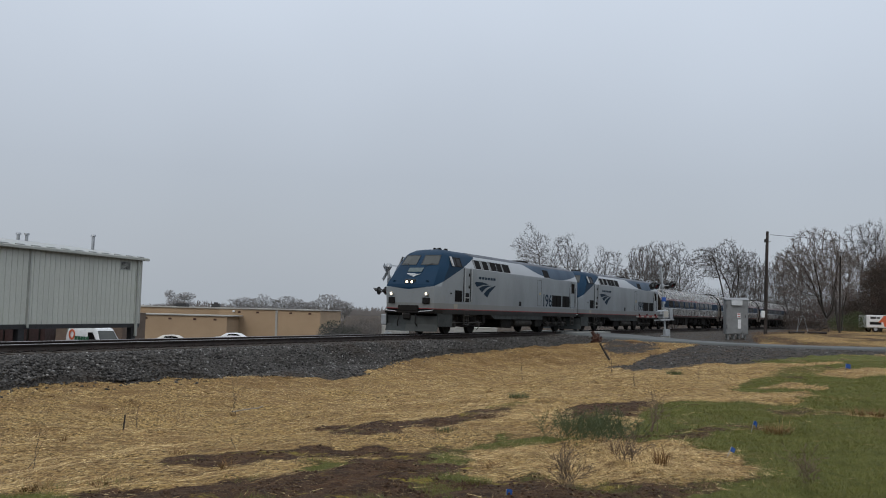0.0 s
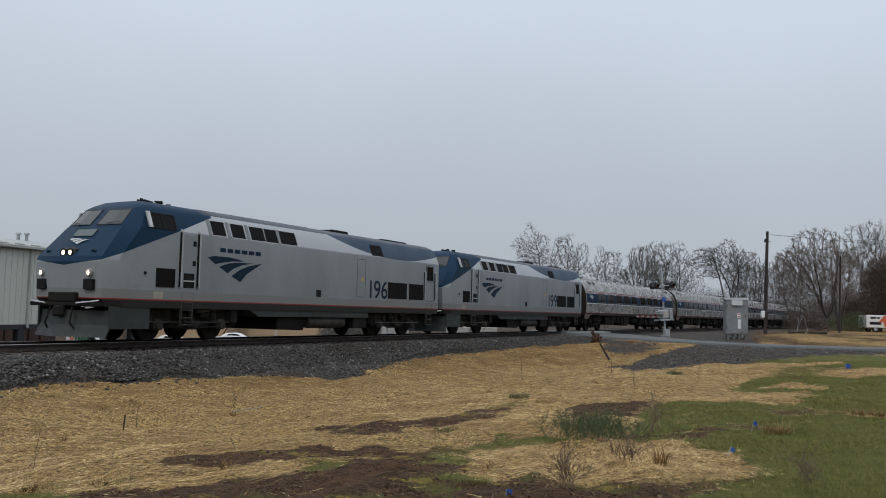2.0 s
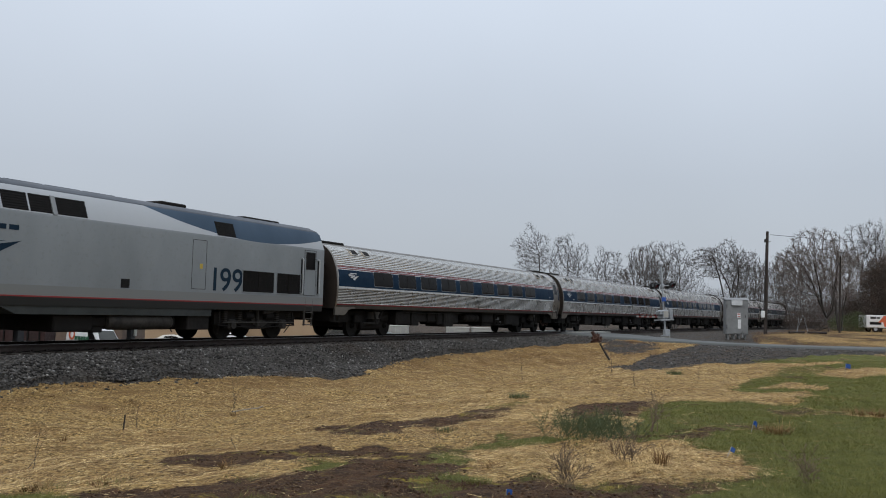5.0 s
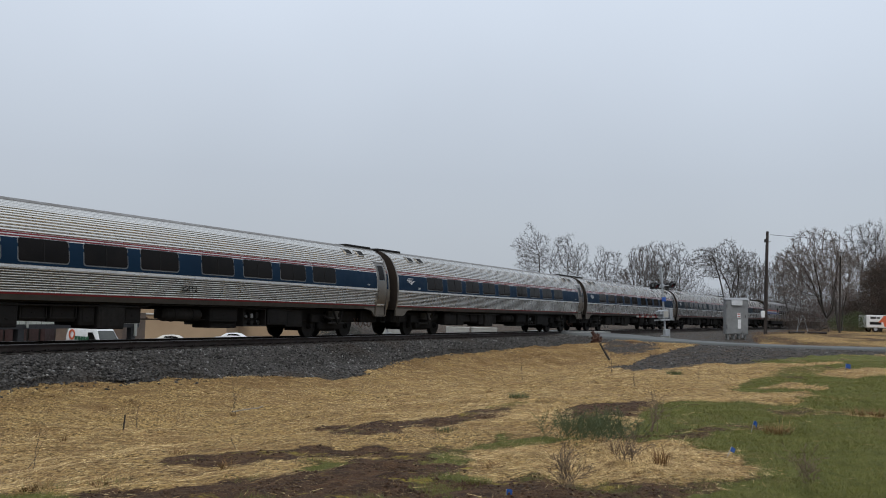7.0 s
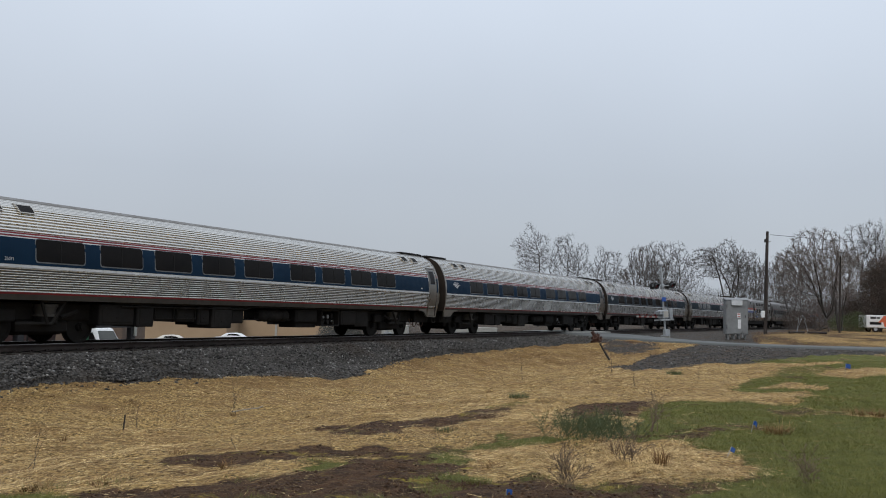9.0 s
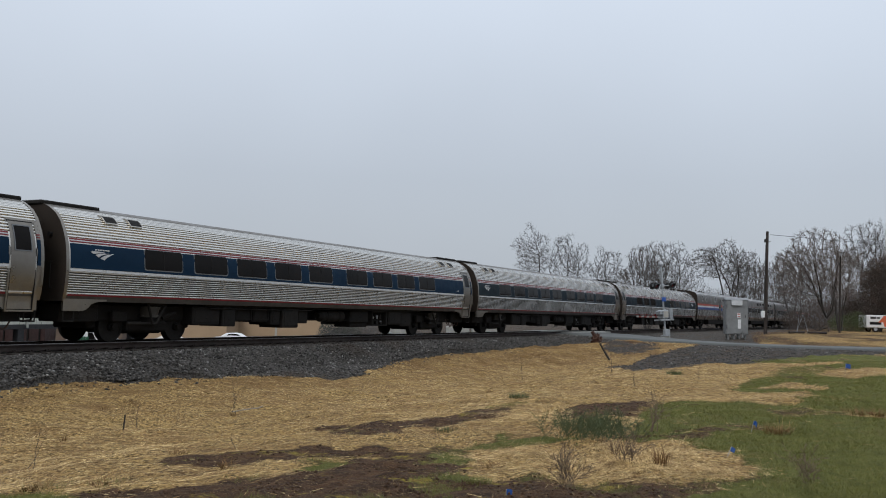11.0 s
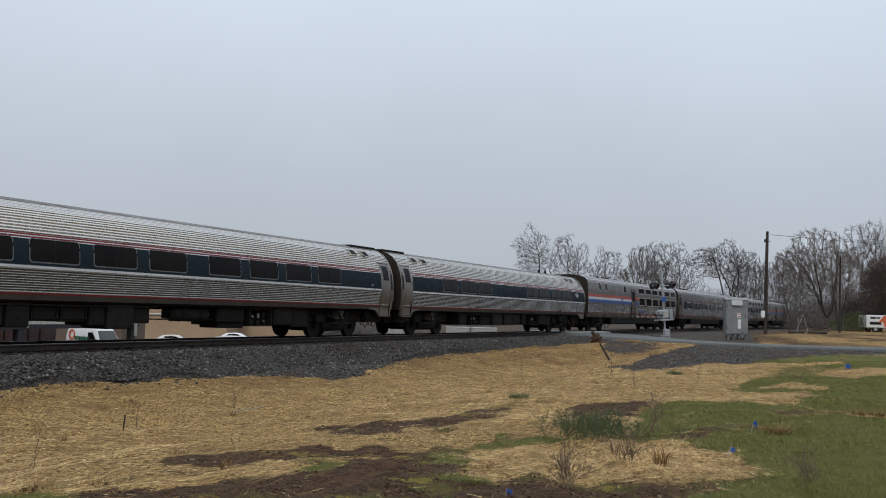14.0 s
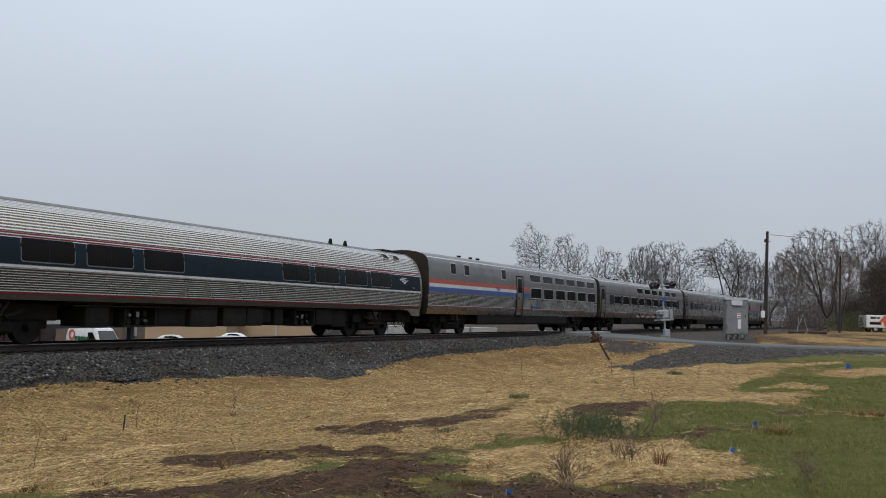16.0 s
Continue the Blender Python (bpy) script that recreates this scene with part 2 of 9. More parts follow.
def cover(X, Y):
    """How much straw, grass, gravel and bare soil lies at a place, 0 to 1 each."""
    X, Y = np.asarray(X, float), np.asarray(Y, float)
    u, d = to_track(X, Y)
    n1, n2 = noise2(X, Y, 2.6, 5), noise2(X, Y, 0.9, 6)
    edge = straw_edge(u) + 0.10 * n2 + 0.16 * noise2(X, Y, 0.4, 9)
    gravel = 1 - step(d, edge - 0.15, edge + 0.2)
    gravel = np.where(d < -4.5 + n1, 0.55, gravel)
    line = np.interp(X, [6.0, 7.26, 9.71, 11.12, 14.2, 17.0, 22.0, 40.0], [29.2, 29.9, 32.3, 33.4, 37.6, 39.7, 43.7, 48.0])
    apron = step(Y - line + 0.4 * n2 + 0.7 * noise2(X, Y, 0.45, 17), 0, 1.2) * step(X, 14.5, 15.5) * (1 - step(Y, 54, 56)) * step(d, 4, 5)
    apron = np.maximum(apron, patch(X, Y, APRON, 0.3))
    gravel = np.maximum(gravel, apron)
    gravel = np.maximum(gravel, step(u, 16, 20) * (1 - step(d + n1, 9.5, 11)) * step(d, 0, 1) * (0.52 + 0.2 * n2))
    mound = step(d, 2.85, 3.2) * step(7.2 + 0.5 * n1 - u, 0, 0.8)
    gravel = gravel * (1 - mound * (1 - apron) * step(u, -8, -2))
    grass = all_patches(X, Y, GRASS_PATCHES) * (1 - step(Y, 50, 60) * 0.75)
    thin = all_patches(X, Y, STRAW_PATCHES)
    soil = all_patches(X, Y, SOIL_PATCHES, 0.18)
    # stray grass on the soil, bare spots in the grass
    sprout = step(noise2(X, Y, 0.6, 20) + 0.6 * noise2(X, Y, 0.22, 22), 0.40, 0.75)
    bare = step(noise2(X, Y, 1.5, 14) + 0.6 * noise2(X, Y, 0.6, 15), 0.40, 0.75)
    grass = np.maximum(grass * (1 - 0.6 * bare) * (1 - 0.9 * soil * (Y > 11.8)), 0.5 * sprout * soil * (Y < 11) * (X > -3))
    grass = grass * (1 - thin) * (1 - 0.5 * step(Y, 22, 27) * step(noise2(X, Y, 2.2, 18) + 0.5 * n2, 0.0, 0.3))
    soil = soil * (1 - grass) * (1 - thin)
    gully = patch(X, Y, GULLY, 0.3)
    gravel = np.maximum(gravel, gully * np.clip(0.75 + 0.35 * n2, 0, 1))
    verge = step(Y, 55, 57) * (1 - step(X / np.maximum(Y, 1) + 0.006 * n1, 0.350, 0.362)) * step(d, 2, 3)
    gravel = np.maximum(gravel, verge * np.clip(0.75 + 0.3 * n2, 0, 1))
    dip = step(X, 8.2, 9.2) * (1 - step(X, 13, 15)) * step(Y, 46, 49) * (1 - step(Y, 54, 57)) * step(n2 + n1, -0.2, 0.6) * (1 - gravel)
    soil = np.maximum(soil, 0.7 * dip)
    dull = step(Y, 50, 58) * (0.48 + 0.35 * n1)
    straw = np.clip(1 - gravel - grass - soil - 0.3 * bare * step(d, 14, 16) - dull, 0, 1) * np.where(d < 0, 0.15, 1)
    return straw, grass, gravel, soil


# ---- mesh helpers ----
class Kit:
    """Gathers simple solids into one mesh."""

    def __init__(self):
        self.v, self.f = [], []

    def add(self, verts, faces):
        o = len(self.v)
        self.v += [tuple(p) for p in verts]
        self.f += [tuple(i + o for i in f) for f in faces]
        return self

    def box(self, lo, hi, b=0.0):
        (x0, y0, z0), (x1, y1, z1) = lo, hi
        x0, x1, y0, y1, z0, z1 = min(x0, x1), max(x0, x1), min(y0, y1), max(y0, y1), min(z0, z1), max(z0, z1)
        b = min(b, (x1 - x0) / 2.5, (y1 - y0) / 2.5, (z1 - z0) / 2.5)
        if b <= 0:
            c = [(x, y, z) for x in (x0, x1) for y in (y0, y1) for z in (z0, z1)]
            return self.add(c, [(0, 1, 3, 2), (4, 6, 7, 5), (0, 4, 5, 1), (2, 3, 7, 6), (0, 2, 6, 4), (1, 5, 7, 3)])
        vs, ix = [], {}
        for i, sx in enumerate((0, 1)):
            for j, sy in enumerate((0, 1)):
                for k, sz in enumerate((0, 1)):
                    X, Y, Z = (x0, x1)[sx], (y0, y1)[sy], (z0, z1)[sz]
                    bx, by, bz = (b, -b)[sx], (b, -b)[sy], (b, -b)[sz]
                    ix[i, j, k] = len(vs)
                    vs += [(X, Y + by, Z + bz), (X + bx, Y, Z + bz), (X + bx, Y + by, Z)]
        fs = []
        for a in (0, 1):
            fs.append([ix[a, j, k] for j, k in ((0, 0), (1, 0), (1, 1), (0, 1))])
            fs.append([ix[i, a, k] + 1 for i, k in ((0, 0), (1, 0), (1, 1), (0, 1))])
            fs.append([ix[i, j, a] + 2 for i, j in ((0, 0), (1, 0), (1, 1), (0, 1))])
            for c in (0, 1):
                fs.append([ix[0, a, c] + 1, ix[1, a, c] + 1, ix[1, a, c] + 2, ix[0, a, c] + 2])
                fs.append([ix[a, 0, c], ix[a, 1, c], ix[a, 1, c] + 2, ix[a, 0, c] + 2])
                fs.append([ix[a, c, 0], ix[a, c, 1], ix[a, c, 1] + 1, ix[a, c, 0] + 1])
        for key in ix.values():
            fs.append([key, key + 1, key + 2])
        return self.add(vs, fs)

    def tube(self, p0, p1, r0, r1=None, n=10, cap=True):
        p0, p1 = Vector(p0), Vector(p1)
        r1 = r0 if r1 is None else r1
        w = (p1 - p0).normalized()
        a = w.orthogonal().normalized()
        b = w.cross(a)
        vs = []
        for p, r in ((p0, r0), (p1, r1)):
            vs += [p + (a * math.cos(2 * math.pi * i / n) + b * math.sin(2 * math.pi * i / n)) * r for i in range(n)]
        fs = [(i, (i + 1) % n, n + (i + 1) % n, n + i) for i in range(n)]
        if cap:
            fs += [tuple(range(n))[::-1], tuple(range(n, 2 * n))]
        return self.add(vs, fs)

    def pipe(self, pts, r, n=8):
        for a, b in zip(pts, pts[1:]):
            self.tube(a, b, r, r, n)
        return self

    def ring(self, c, axis, r_in, r_out, th, n=20):
        """A washer or tyre round an axis through c."""
        c, w = Vector(c), Vector(axis).normalized()
        a = w.orthogonal().normalized()
        b = w.cross(a)
        vs = []
        for h in (-th / 2, th / 2):
            for r in (r_in, r_out):
                vs += [c + w * h + (a * math.cos(2 * math.pi * i / n) + b * math.sin(2 * math.pi * i / n)) * r for i in range(n)]
        fs = []
        for i in range(n):
            j = (i + 1) % n
            fs += [(i, j, n + j, n + i), (2 * n + i, 3 * n + i, 3 * n + j, 2 * n + j), (n + i, n + j, 3 * n + j, 3 * n + i), (i, 2 * n + i, 2 * n + j, j)]
        return self.add(vs, fs)

    def prism(self, poly, y0, y1):
        """A polygon of (x, z), extruded along y."""
        n = len(poly)
        vs = [(x, y0, z) for x, z in poly] + [(x, y1, z) for x, z in poly]
        return self.add(vs, [tuple(range(n)), tuple(range(n, 2 * n))[::-1]] + [(i, (i + 1) % n, n + (i + 1) % n, n + i) for i in range(n)])

    def slab(self, x0, x1, z0, z1, yf, out, inner=0.03, n=1, sides=(1, -1)):
        """A plate on a car's side whose face follows y = yf(z), proud by out."""
        for sd in sides:
            zs = [z0 + (z1 - z0) * i / n for i in range(n + 1)]
            vs = []
            for z in zs:
                vs += [(x0, sd * (yf(z) + out), z), (x1, sd * (yf(z) + out), z), (x0, sd * (yf(z) - inner), z), (x1, sd * (yf(z) - inner), z)]
            fs = [(0, 1, 3, 2), (4 * n, 4 * n + 2, 4 * n + 3, 4 * n + 1)]
            for i in range(n):
                k = 4 * i
                fs += [(k, k + 4, k + 5, k + 1), (k + 2, k + 3, k + 7, k + 6), (k, k + 2, k + 6, k + 4), (k + 1, k + 5, k + 7, k + 3)]
            self.add(vs, fs)
        return self

    def rim(self, x0, x1, z0, z1, w, yf, out, inner=0.03, sides=(1, -1)):
        self.slab(x0 - w, x0, z0 - w, z1 + w, yf, out, inner, 3, sides).slab(x1, x1 + w, z0 - w, z1 + w, yf, out, inner, 3, sides)
        return self.slab(x0, x1, z0 - w, z0, yf, out, inner, 1, sides).slab(x0, x1, z1, z1 + w, yf, out, inner, 1, sides)

    def pane(self, x0, x1, z0, z1, yf, out, c, sides=(1, -1), inner=0.02):
        """A plate like slab, with rounded corners of radius c."""
        lv = [(z0, c), (z0 + 0.3 * c, 0.3 * c), (z0 + c, 0.0), ((z0 + z1) / 2, 0.0), (z1 - c, 0.0), (z1 - 0.3 * c, 0.3 * c), (z1, c)]
        n = len(lv) - 1
        for sd in sides:
            vs = []
            for z, q in lv:
                vs += [(x0 + q, sd * (yf(z) + out), z), (x1 - q, sd * (yf(z) + out), z), (x0 + q, sd * (yf(z) - inner), z), (x1 - q, sd * (yf(z) - inner), z)]
            fs = [(0, 1, 3, 2), (4 * n, 4 * n + 2, 4 * n + 3, 4 * n + 1)]
            for i in range(n):
                k = 4 * i
                fs += [(k, k + 4, k + 5, k + 1), (k + 2, k + 3, k + 7, k + 6), (k, k + 2, k + 6, k + 4), (k + 1, k + 5, k + 7, k + 3)]
            self.add(vs, fs)
        return self

    def mesh(self, name, smooth=30):
        me = bpy.data.meshes.new(name)
        me.from_pydata(self.v, [], self.f)
        bm = bmesh.new()
        bm.from_mesh(me)
        bmesh.ops.recalc_face_normals(bm, faces=bm.faces)
        bm.to_mesh(me)
        bm.free()
        if smooth:
            me.polygons.foreach_set("use_smooth", [True] * len(me.polygons))
            me.set_sharp_from_angle(angle=radians(smooth))
        return me


def mesh_np(name, verts, faces):
    """A mesh from arrays; all faces have the same number of corners."""
    me = bpy.data.meshes.new(name)
    verts, faces = np.asarray(verts, np.float32), np.asarray(faces, np.int32)
    n, k = faces.shape
    me.vertices.add(len(verts))
    me.vertices.foreach_set("co", verts.ravel())
    me.loops.add(n * k)
    me.loops.foreach_set("vertex_index", faces.ravel())
    me.polygons.add(n)
    me.polygons.foreach_set("loop_start", np.arange(0, n * k, k, dtype=np.int32))
    me.update(calc_edges=True)
    return me


def part(name, kit, material, parent, label="", smooth=30):
    me = kit if isinstance(kit, bpy.types.Mesh) else kit.mesh(name, smooth)
    if not me.materials:
        me.materials.append(material)
    ob = new(name, me)
    ob.parent = parent
    return tagged(ob, label) if label else ob


def thing(name, label, category, group="", kind="", m=None, kit=None, material=None):
    ob = new(name, kit.mesh(name) if kit else None)
    if kit:
        ob.data.materials.append(material)
    if m is not None:
        ob.matrix_basis = m
    return tagged(ob, label, category, group, kind)


# ---- materials ----
class Nodes:
    def __init__(self, name):
        self.mat = bpy.data.materials.new(name)
        self.mat.use_nodes = True
        self.t = self.mat.node_tree
        self.b = self.t.nodes["Principled BSDF"]
        self.obj = self.t.nodes.new("ShaderNodeTexCoord").outputs["Object"]

    def put(self, socket, value):
        if isinstance(value, bpy.types.NodeSocket):
            self.t.links.new(value, socket)
        elif isinstance(value, tuple) and len(value) == 3 and socket.type == "RGBA":
            socket.default_value = (*value, 1)
        else:
            socket.default_value = value

    def m(self, op, a, b=0.0, c=0.0):
        n = self.t.nodes.new("ShaderNodeMath")
        n.operation = op
        for i, v in enumerate((a, b, c)):
            self.put(n.inputs[i], v)
        return n.outputs[0]

    def xyz(self, v=None):
        n = self.t.nodes.new("ShaderNodeSeparateXYZ")
        self.put(n.inputs[0], v or self.obj)
        return n.outputs

    def scaled(self, sx, sy, sz, v=None):
        n = self.t.nodes.new("ShaderNodeMapping")
        self.put(n.inputs["Vector"], v or self.obj)
        n.inputs["Scale"].default_value = (sx, sy, sz)
        return n.outputs[0]

    def noise(self, scale, detail=4.0, rough=0.55, v=None):
        n = self.t.nodes.new("ShaderNodeTexNoise")
        self.put(n.inputs["Vector"], v or self.obj)
        n.inputs["Scale"].default_value, n.inputs["Detail"].default_value, n.inputs["Roughness"].default_value = scale, detail, rough
        return n.outputs["Fac"]

    def voronoi(self, scale, v=None, out="Distance"):
        n = self.t.nodes.new("ShaderNodeTexVoronoi")
        self.put(n.inputs["Vector"], v or self.obj)
        n.inputs["Scale"].default_value = scale
        return n.outputs[out]

    def span(self, v, a, b, lo=0.0, hi=1.0):
        n = self.t.nodes.new("ShaderNodeMapRange")
        self.put(n.inputs["Value"], v)
        for k, x in zip(("From Min", "From Max", "To Min", "To Max"), (a, b, lo, hi)):
            n.inputs[k].default_value = x
        return n.outputs["Result"]

    def mix(self, f, a, b, blend="MIX"):
        n = self.t.nodes.new("ShaderNodeMix")
        n.data_type, n.blend_type = "RGBA", blend
        self.put(n.inputs["Factor"], f)
        self.put(n.inputs["A"], a)
        self.put(n.inputs["B"], b)
        return n.outputs["Result"]

    def bump(self, height, strength=0.4, dist=0.02):
        n = self.t.nodes.new("ShaderNodeBump")
        self.put(n.inputs["Height"], height)
        n.inputs["Strength"].default_value, n.inputs["Distance"].default_value = strength, dist
        self.t.links.new(n.outputs["Normal"], self.b.inputs["Normal"])
        return self

    def attr(self, name):
        n = self.t.nodes.new("ShaderNodeAttribute")
        n.attribute_name = name
        return n.outputs

    def random(self):
        return self.t.nodes.new("ShaderNodeObjectInfo").outputs["Random"]

    def island(self):
        return self.t.nodes.new("ShaderNodeNewGeometry").outputs["Random Per Island"]

    def done(self, color, rough=0.6, metal=0.0, spec=0.5):
        self.put(self.b.inputs["Base Color"], color)
        self.put(self.b.inputs["Roughness"], rough)
        self.put(self.b.inputs["Metallic"], metal)
        self.put(self.b.inputs["Specular IOR Level"], spec)
        return self.mat


def plain(name, a, b=None, scale=3.0, rough=0.6, metal=0.0, bump=0.0, fine=40.0, spec=0.5, stretch=(1, 1, 1), speck=0.35):
    """Two-tone surface: broad patches, fine grain, grain in the relief."""
    n = Nodes(name)
    b = b or tuple(c * 0.7 for c in a)
    v = n.scaled(*stretch)
    broad = n.span(n.noise(scale, 5, 0.6, v), 0.35, 0.65)
    grain = n.noise(fine, 3, 0.6, v)
    col = n.mix(broad, a, b)
    col = n.mix(n.span(grain, 0.4, 0.75, 0, speck), col, tuple(c * 0.6 for c in a))
    if bump:
        n.bump(grain, bump, 0.01)
    r = n.span(n.noise(scale * 4, 3), 0.3, 0.7, max(rough - 0.1, 0.05), min(rough + 0.1, 1))
    return n.done(col, r, metal, spec)


def emitter(name, color, strength):
    n = Nodes(name)
    n.put(n.b.inputs["Emission Color"], color)
    n.put(n.b.inputs["Emission Strength"], strength)
    return n.done(color, 0.3)


STAINLESS = plain("stainless_steel", (0.54, 0.52, 0.48), (0.47, 0.452, 0.415), 0.35, 0.27, 1.0, 0.0, 30, stretch=(0.12, 1, 1.0), speck=0.06)
STAINLESS_ROOF = plain("brushed_steel_roof", (0.66, 0.645, 0.61), (0.57, 0.555, 0.525), 0.5, 0.27, 1.0, 0.0, 30, stretch=(0.25, 1, 1.5), speck=0.06)
STAINLESS_OLD = plain("weathered_steel_side", (0.355, 0.338, 0.308), (0.30, 0.285, 0.26), 0.4, 0.28, 1.0, 0.0, 30, stretch=(0.12, 1, 1.0), speck=0.06)
NAVY = plain("navy_band_paint", (0.0055, 0.0245, 0.054), (0.0045, 0.0195, 0.044), 0.8, 0.5, 0, 0.0, 50, 0.07)
NAVY_DULL = plain("faded_navy_band_paint", (0.014, 0.025, 0.034), (0.012, 0.020, 0.028), 0.8, 0.55, 0, 0.0, 50, 0.07)
LOGO_BLUE = plain("logo_blue_paint", (0.007, 0.024, 0.046), (0.007, 0.020, 0.038), 3, 0.6, 0, 0, 40, 0.12)
WHITE_LINE = plain("white_stripe_paint", (0.60, 0.62, 0.64), (0.5, 0.51, 0.53), 1.2, 0.5, 0, 0, 40, 0.2)
RED_LINE = plain("red_stripe_paint", (0.19, 0.022, 0.028), (0.14, 0.022, 0.026), 1.2, 0.5, 0, 0, 40, 0.2)
RED_BAND = plain("orange_red_band_paint", (0.44, 0.075, 0.05), (0.37, 0.065, 0.045), 1.2, 0.45)
BLUE_BAND = plain("royal_blue_band_paint", (0.028, 0.08, 0.27), (0.028, 0.07, 0.24), 1.2, 0.45)
TINTED = plain("tinted_window_glass", (0.007, 0.0065, 0.0065), (0.012, 0.0105, 0.010), 1.4, 0.12, 0, 0, 30, 0.06)
CAB_GLASS = plain("cab_window_glass", (0.055, 0.060, 0.056), (0.042, 0.046, 0.043), 1.0, 0.10, 0, 0, 10, 0.4)
SKIRT = plain("grey_green_skirt_paint", (0.040, 0.046, 0.045), (0.028, 0.032, 0.031), 0.9, 0.6, 0, 0.0, 30, 0.3)
GRILLE = plain("dark_grille_metal", (0.013, 0.012, 0.012), (0.009, 0.009, 0.009), 4, 0.7, 0, 0, 40, 0.15)
UNDER = plain("grimy_underframe_steel", (0.012, 0.0115, 0.011), (0.018, 0.016, 0.0145), 1.6, 0.85, 0, 0.2, 30, 0.15)
# Groove bottoms: shade between the flutes, with some grime, put into the colour.
GROOVE = plain("shade_and_grime_groove", (0.085, 0.080, 0.072), (0.062, 0.058, 0.052), 0.5, 0.5, 0.5, 0.0, 30, stretch=(0.1, 1, 1))
ROOF_GROOVE = plain("shade_and_grime_roof_groove", (0.20, 0.19, 0.175), (0.15, 0.142, 0.13), 0.5, 0.45, 0.6, 0.0, 30, stretch=(0.1, 1, 1))
ROOF_GRIME = plain("sooty_steel_roof", (0.16, 0.15, 0.138), (0.115, 0.107, 0.098), 0.6, 0.5, 0.6, 0.0, 30, stretch=(0.2, 1, 1))
TRUCK_GREY = plain("grimy_truck_casting", (0.046, 0.042, 0.037), (0.022, 0.020, 0.018), 2.2, 0.8, 0, 0.2, 30, 0.2)
UNDER_LIGHT = plain("dusty_underframe_steel", (0.022, 0.020, 0.018), (0.014, 0.013, 0.012), 1.8, 0.85, 0, 0.2, 30, 0.15)
WHEEL = plain("dark_wheel_steel", (0.009, 0.0085, 0.008), (0.015, 0.0135, 0.012), 4, 0.75, 0, 0, 40, 0.15)
RUBBER = plain("black_rubber", (0.028, 0.022, 0.018), (0.040, 0.031, 0.025), 1.0, 0.85, 0, 0, 30, 0.15)
SILL = plain("grimy_sill_steel", (0.062, 0.058, 0.052), (0.042, 0.039, 0.035), 1.2, 0.55, 0, 0, 30, 0.3)
PALE_RIM = plain("pale_window_rim", (0.56, 0.56, 0.55), (0.46, 0.46, 0.45), 2, 0.45)
HOSE = plain("brown_rubber_hose", (0.07, 0.032, 0.018), (0.04, 0.022, 0.014), 3, 0.8)
DOOR_STEEL = plain("dull_door_steel", (0.27, 0.252, 0.225), (0.19, 0.175, 0.155), 0.8, 0.36, 0.9, 0, 30)
SILVER = plain("silver_handrail", (0.55, 0.55, 0.55), (0.42, 0.42, 0.42), 4, 0.4, 0.5)
RAIL_TOP = plain("worn_rail_steel", (0.34, 0.33, 0.33), (0.22, 0.2, 0.19), 1.2, 0.35, 0.8, stretch=(0.3, 1, 1))
RAIL_SIDE = plain("brown_rail_steel", (0.036, 0.024, 0.019), (0.024, 0.017, 0.014), 1.5, 0.8, 0.2, 0.2)
TIE_WOOD = plain("creosoted_tie_wood", (0.075, 0.062, 0.05), (0.045, 0.037, 0.03), 2.0, 0.85, 0, 0.3, 25, stretch=(1, 0.2, 1))
ASPHALT = plain("grey_lane_asphalt", (0.105, 0.113, 0.110), (0.075, 0.08, 0.08), 0.6, 0.85, 0, 0.3, 60)
CONCRETE = plain("pale_concrete", (0.38, 0.38, 0.36), (0.30, 0.30, 0.28), 1.0, 0.8, 0, 0.2, 40)
CASE_GREY = plain("dull_aluminium_case", (0.26, 0.268, 0.272), (0.21, 0.218, 0.222), 1.6, 0.5, 0.5, 0.05)
GALV = plain("galvanised_steel", (0.42, 0.44, 0.46), (0.33, 0.35, 0.37), 2.2, 0.5, 0.55, 0.05)
BLACK = plain("black_signal_paint", (0.016, 0.016, 0.017), (0.022, 0.022, 0.022), 3, 0.55)
POLE_WOOD = plain("dark_pole_wood", (0.045, 0.035, 0.030), (0.028, 0.022, 0.02), 2.0, 0.9, 0, 0.3, 30, stretch=(4, 4, 0.3))
WHITE_PAINT = plain("white_vehicle_paint", (0.74, 0.75, 0.76), (0.68, 0.69, 0.70), 1.0, 0.3)
ORANGE = plain("orange_panel_paint", (0.60, 0.13, 0.05), (0.5, 0.1, 0.045), 1.0, 0.4)
GREEN_PAINT = plain("green_lettering_paint", (0.02, 0.12, 0.06), None, 3, 0.5)
SHED_METAL = plain("pale_grey_green_sheet_metal", (0.61, 0.615, 0.55), (0.53, 0.535, 0.475), 0.5, 0.55, 0, 0.05, 18, stretch=(1, 1, 0.25))
SHED_TRIM = plain("grey_trim_metal", (0.46, 0.465, 0.42), (0.39, 0.395, 0.36), 1.0, 0.55)
SHED_ROOF = plain("pale_roof_sheet", (0.42, 0.43, 0.42), (0.34, 0.35, 0.34), 0.8, 0.6)
TAN_WALL = plain("tan_painted_block_wall", (0.42, 0.298, 0.185), (0.375, 0.265, 0.165), 0.25, 0.85, 0, 0.1, 10)
TAN_TRIM = plain("pale_parapet_cap", (0.40, 0.385, 0.35), (0.33, 0.32, 0.29), 0.5, 0.7)
DARK_STEEL = plain("dark_steel_post", (0.03, 0.03, 0.032), (0.022, 0.022, 0.024), 2, 0.6)
RUST = plain("rusty_steel", (0.085, 0.036, 0.021), (0.045, 0.022, 0.015), 6, 0.85, 0.1, 0.3)
BLUE_SIGN = plain("blue_sign_enamel", (0.02, 0.09, 0.40), (0.02, 0.08, 0.33), 3, 0.4)
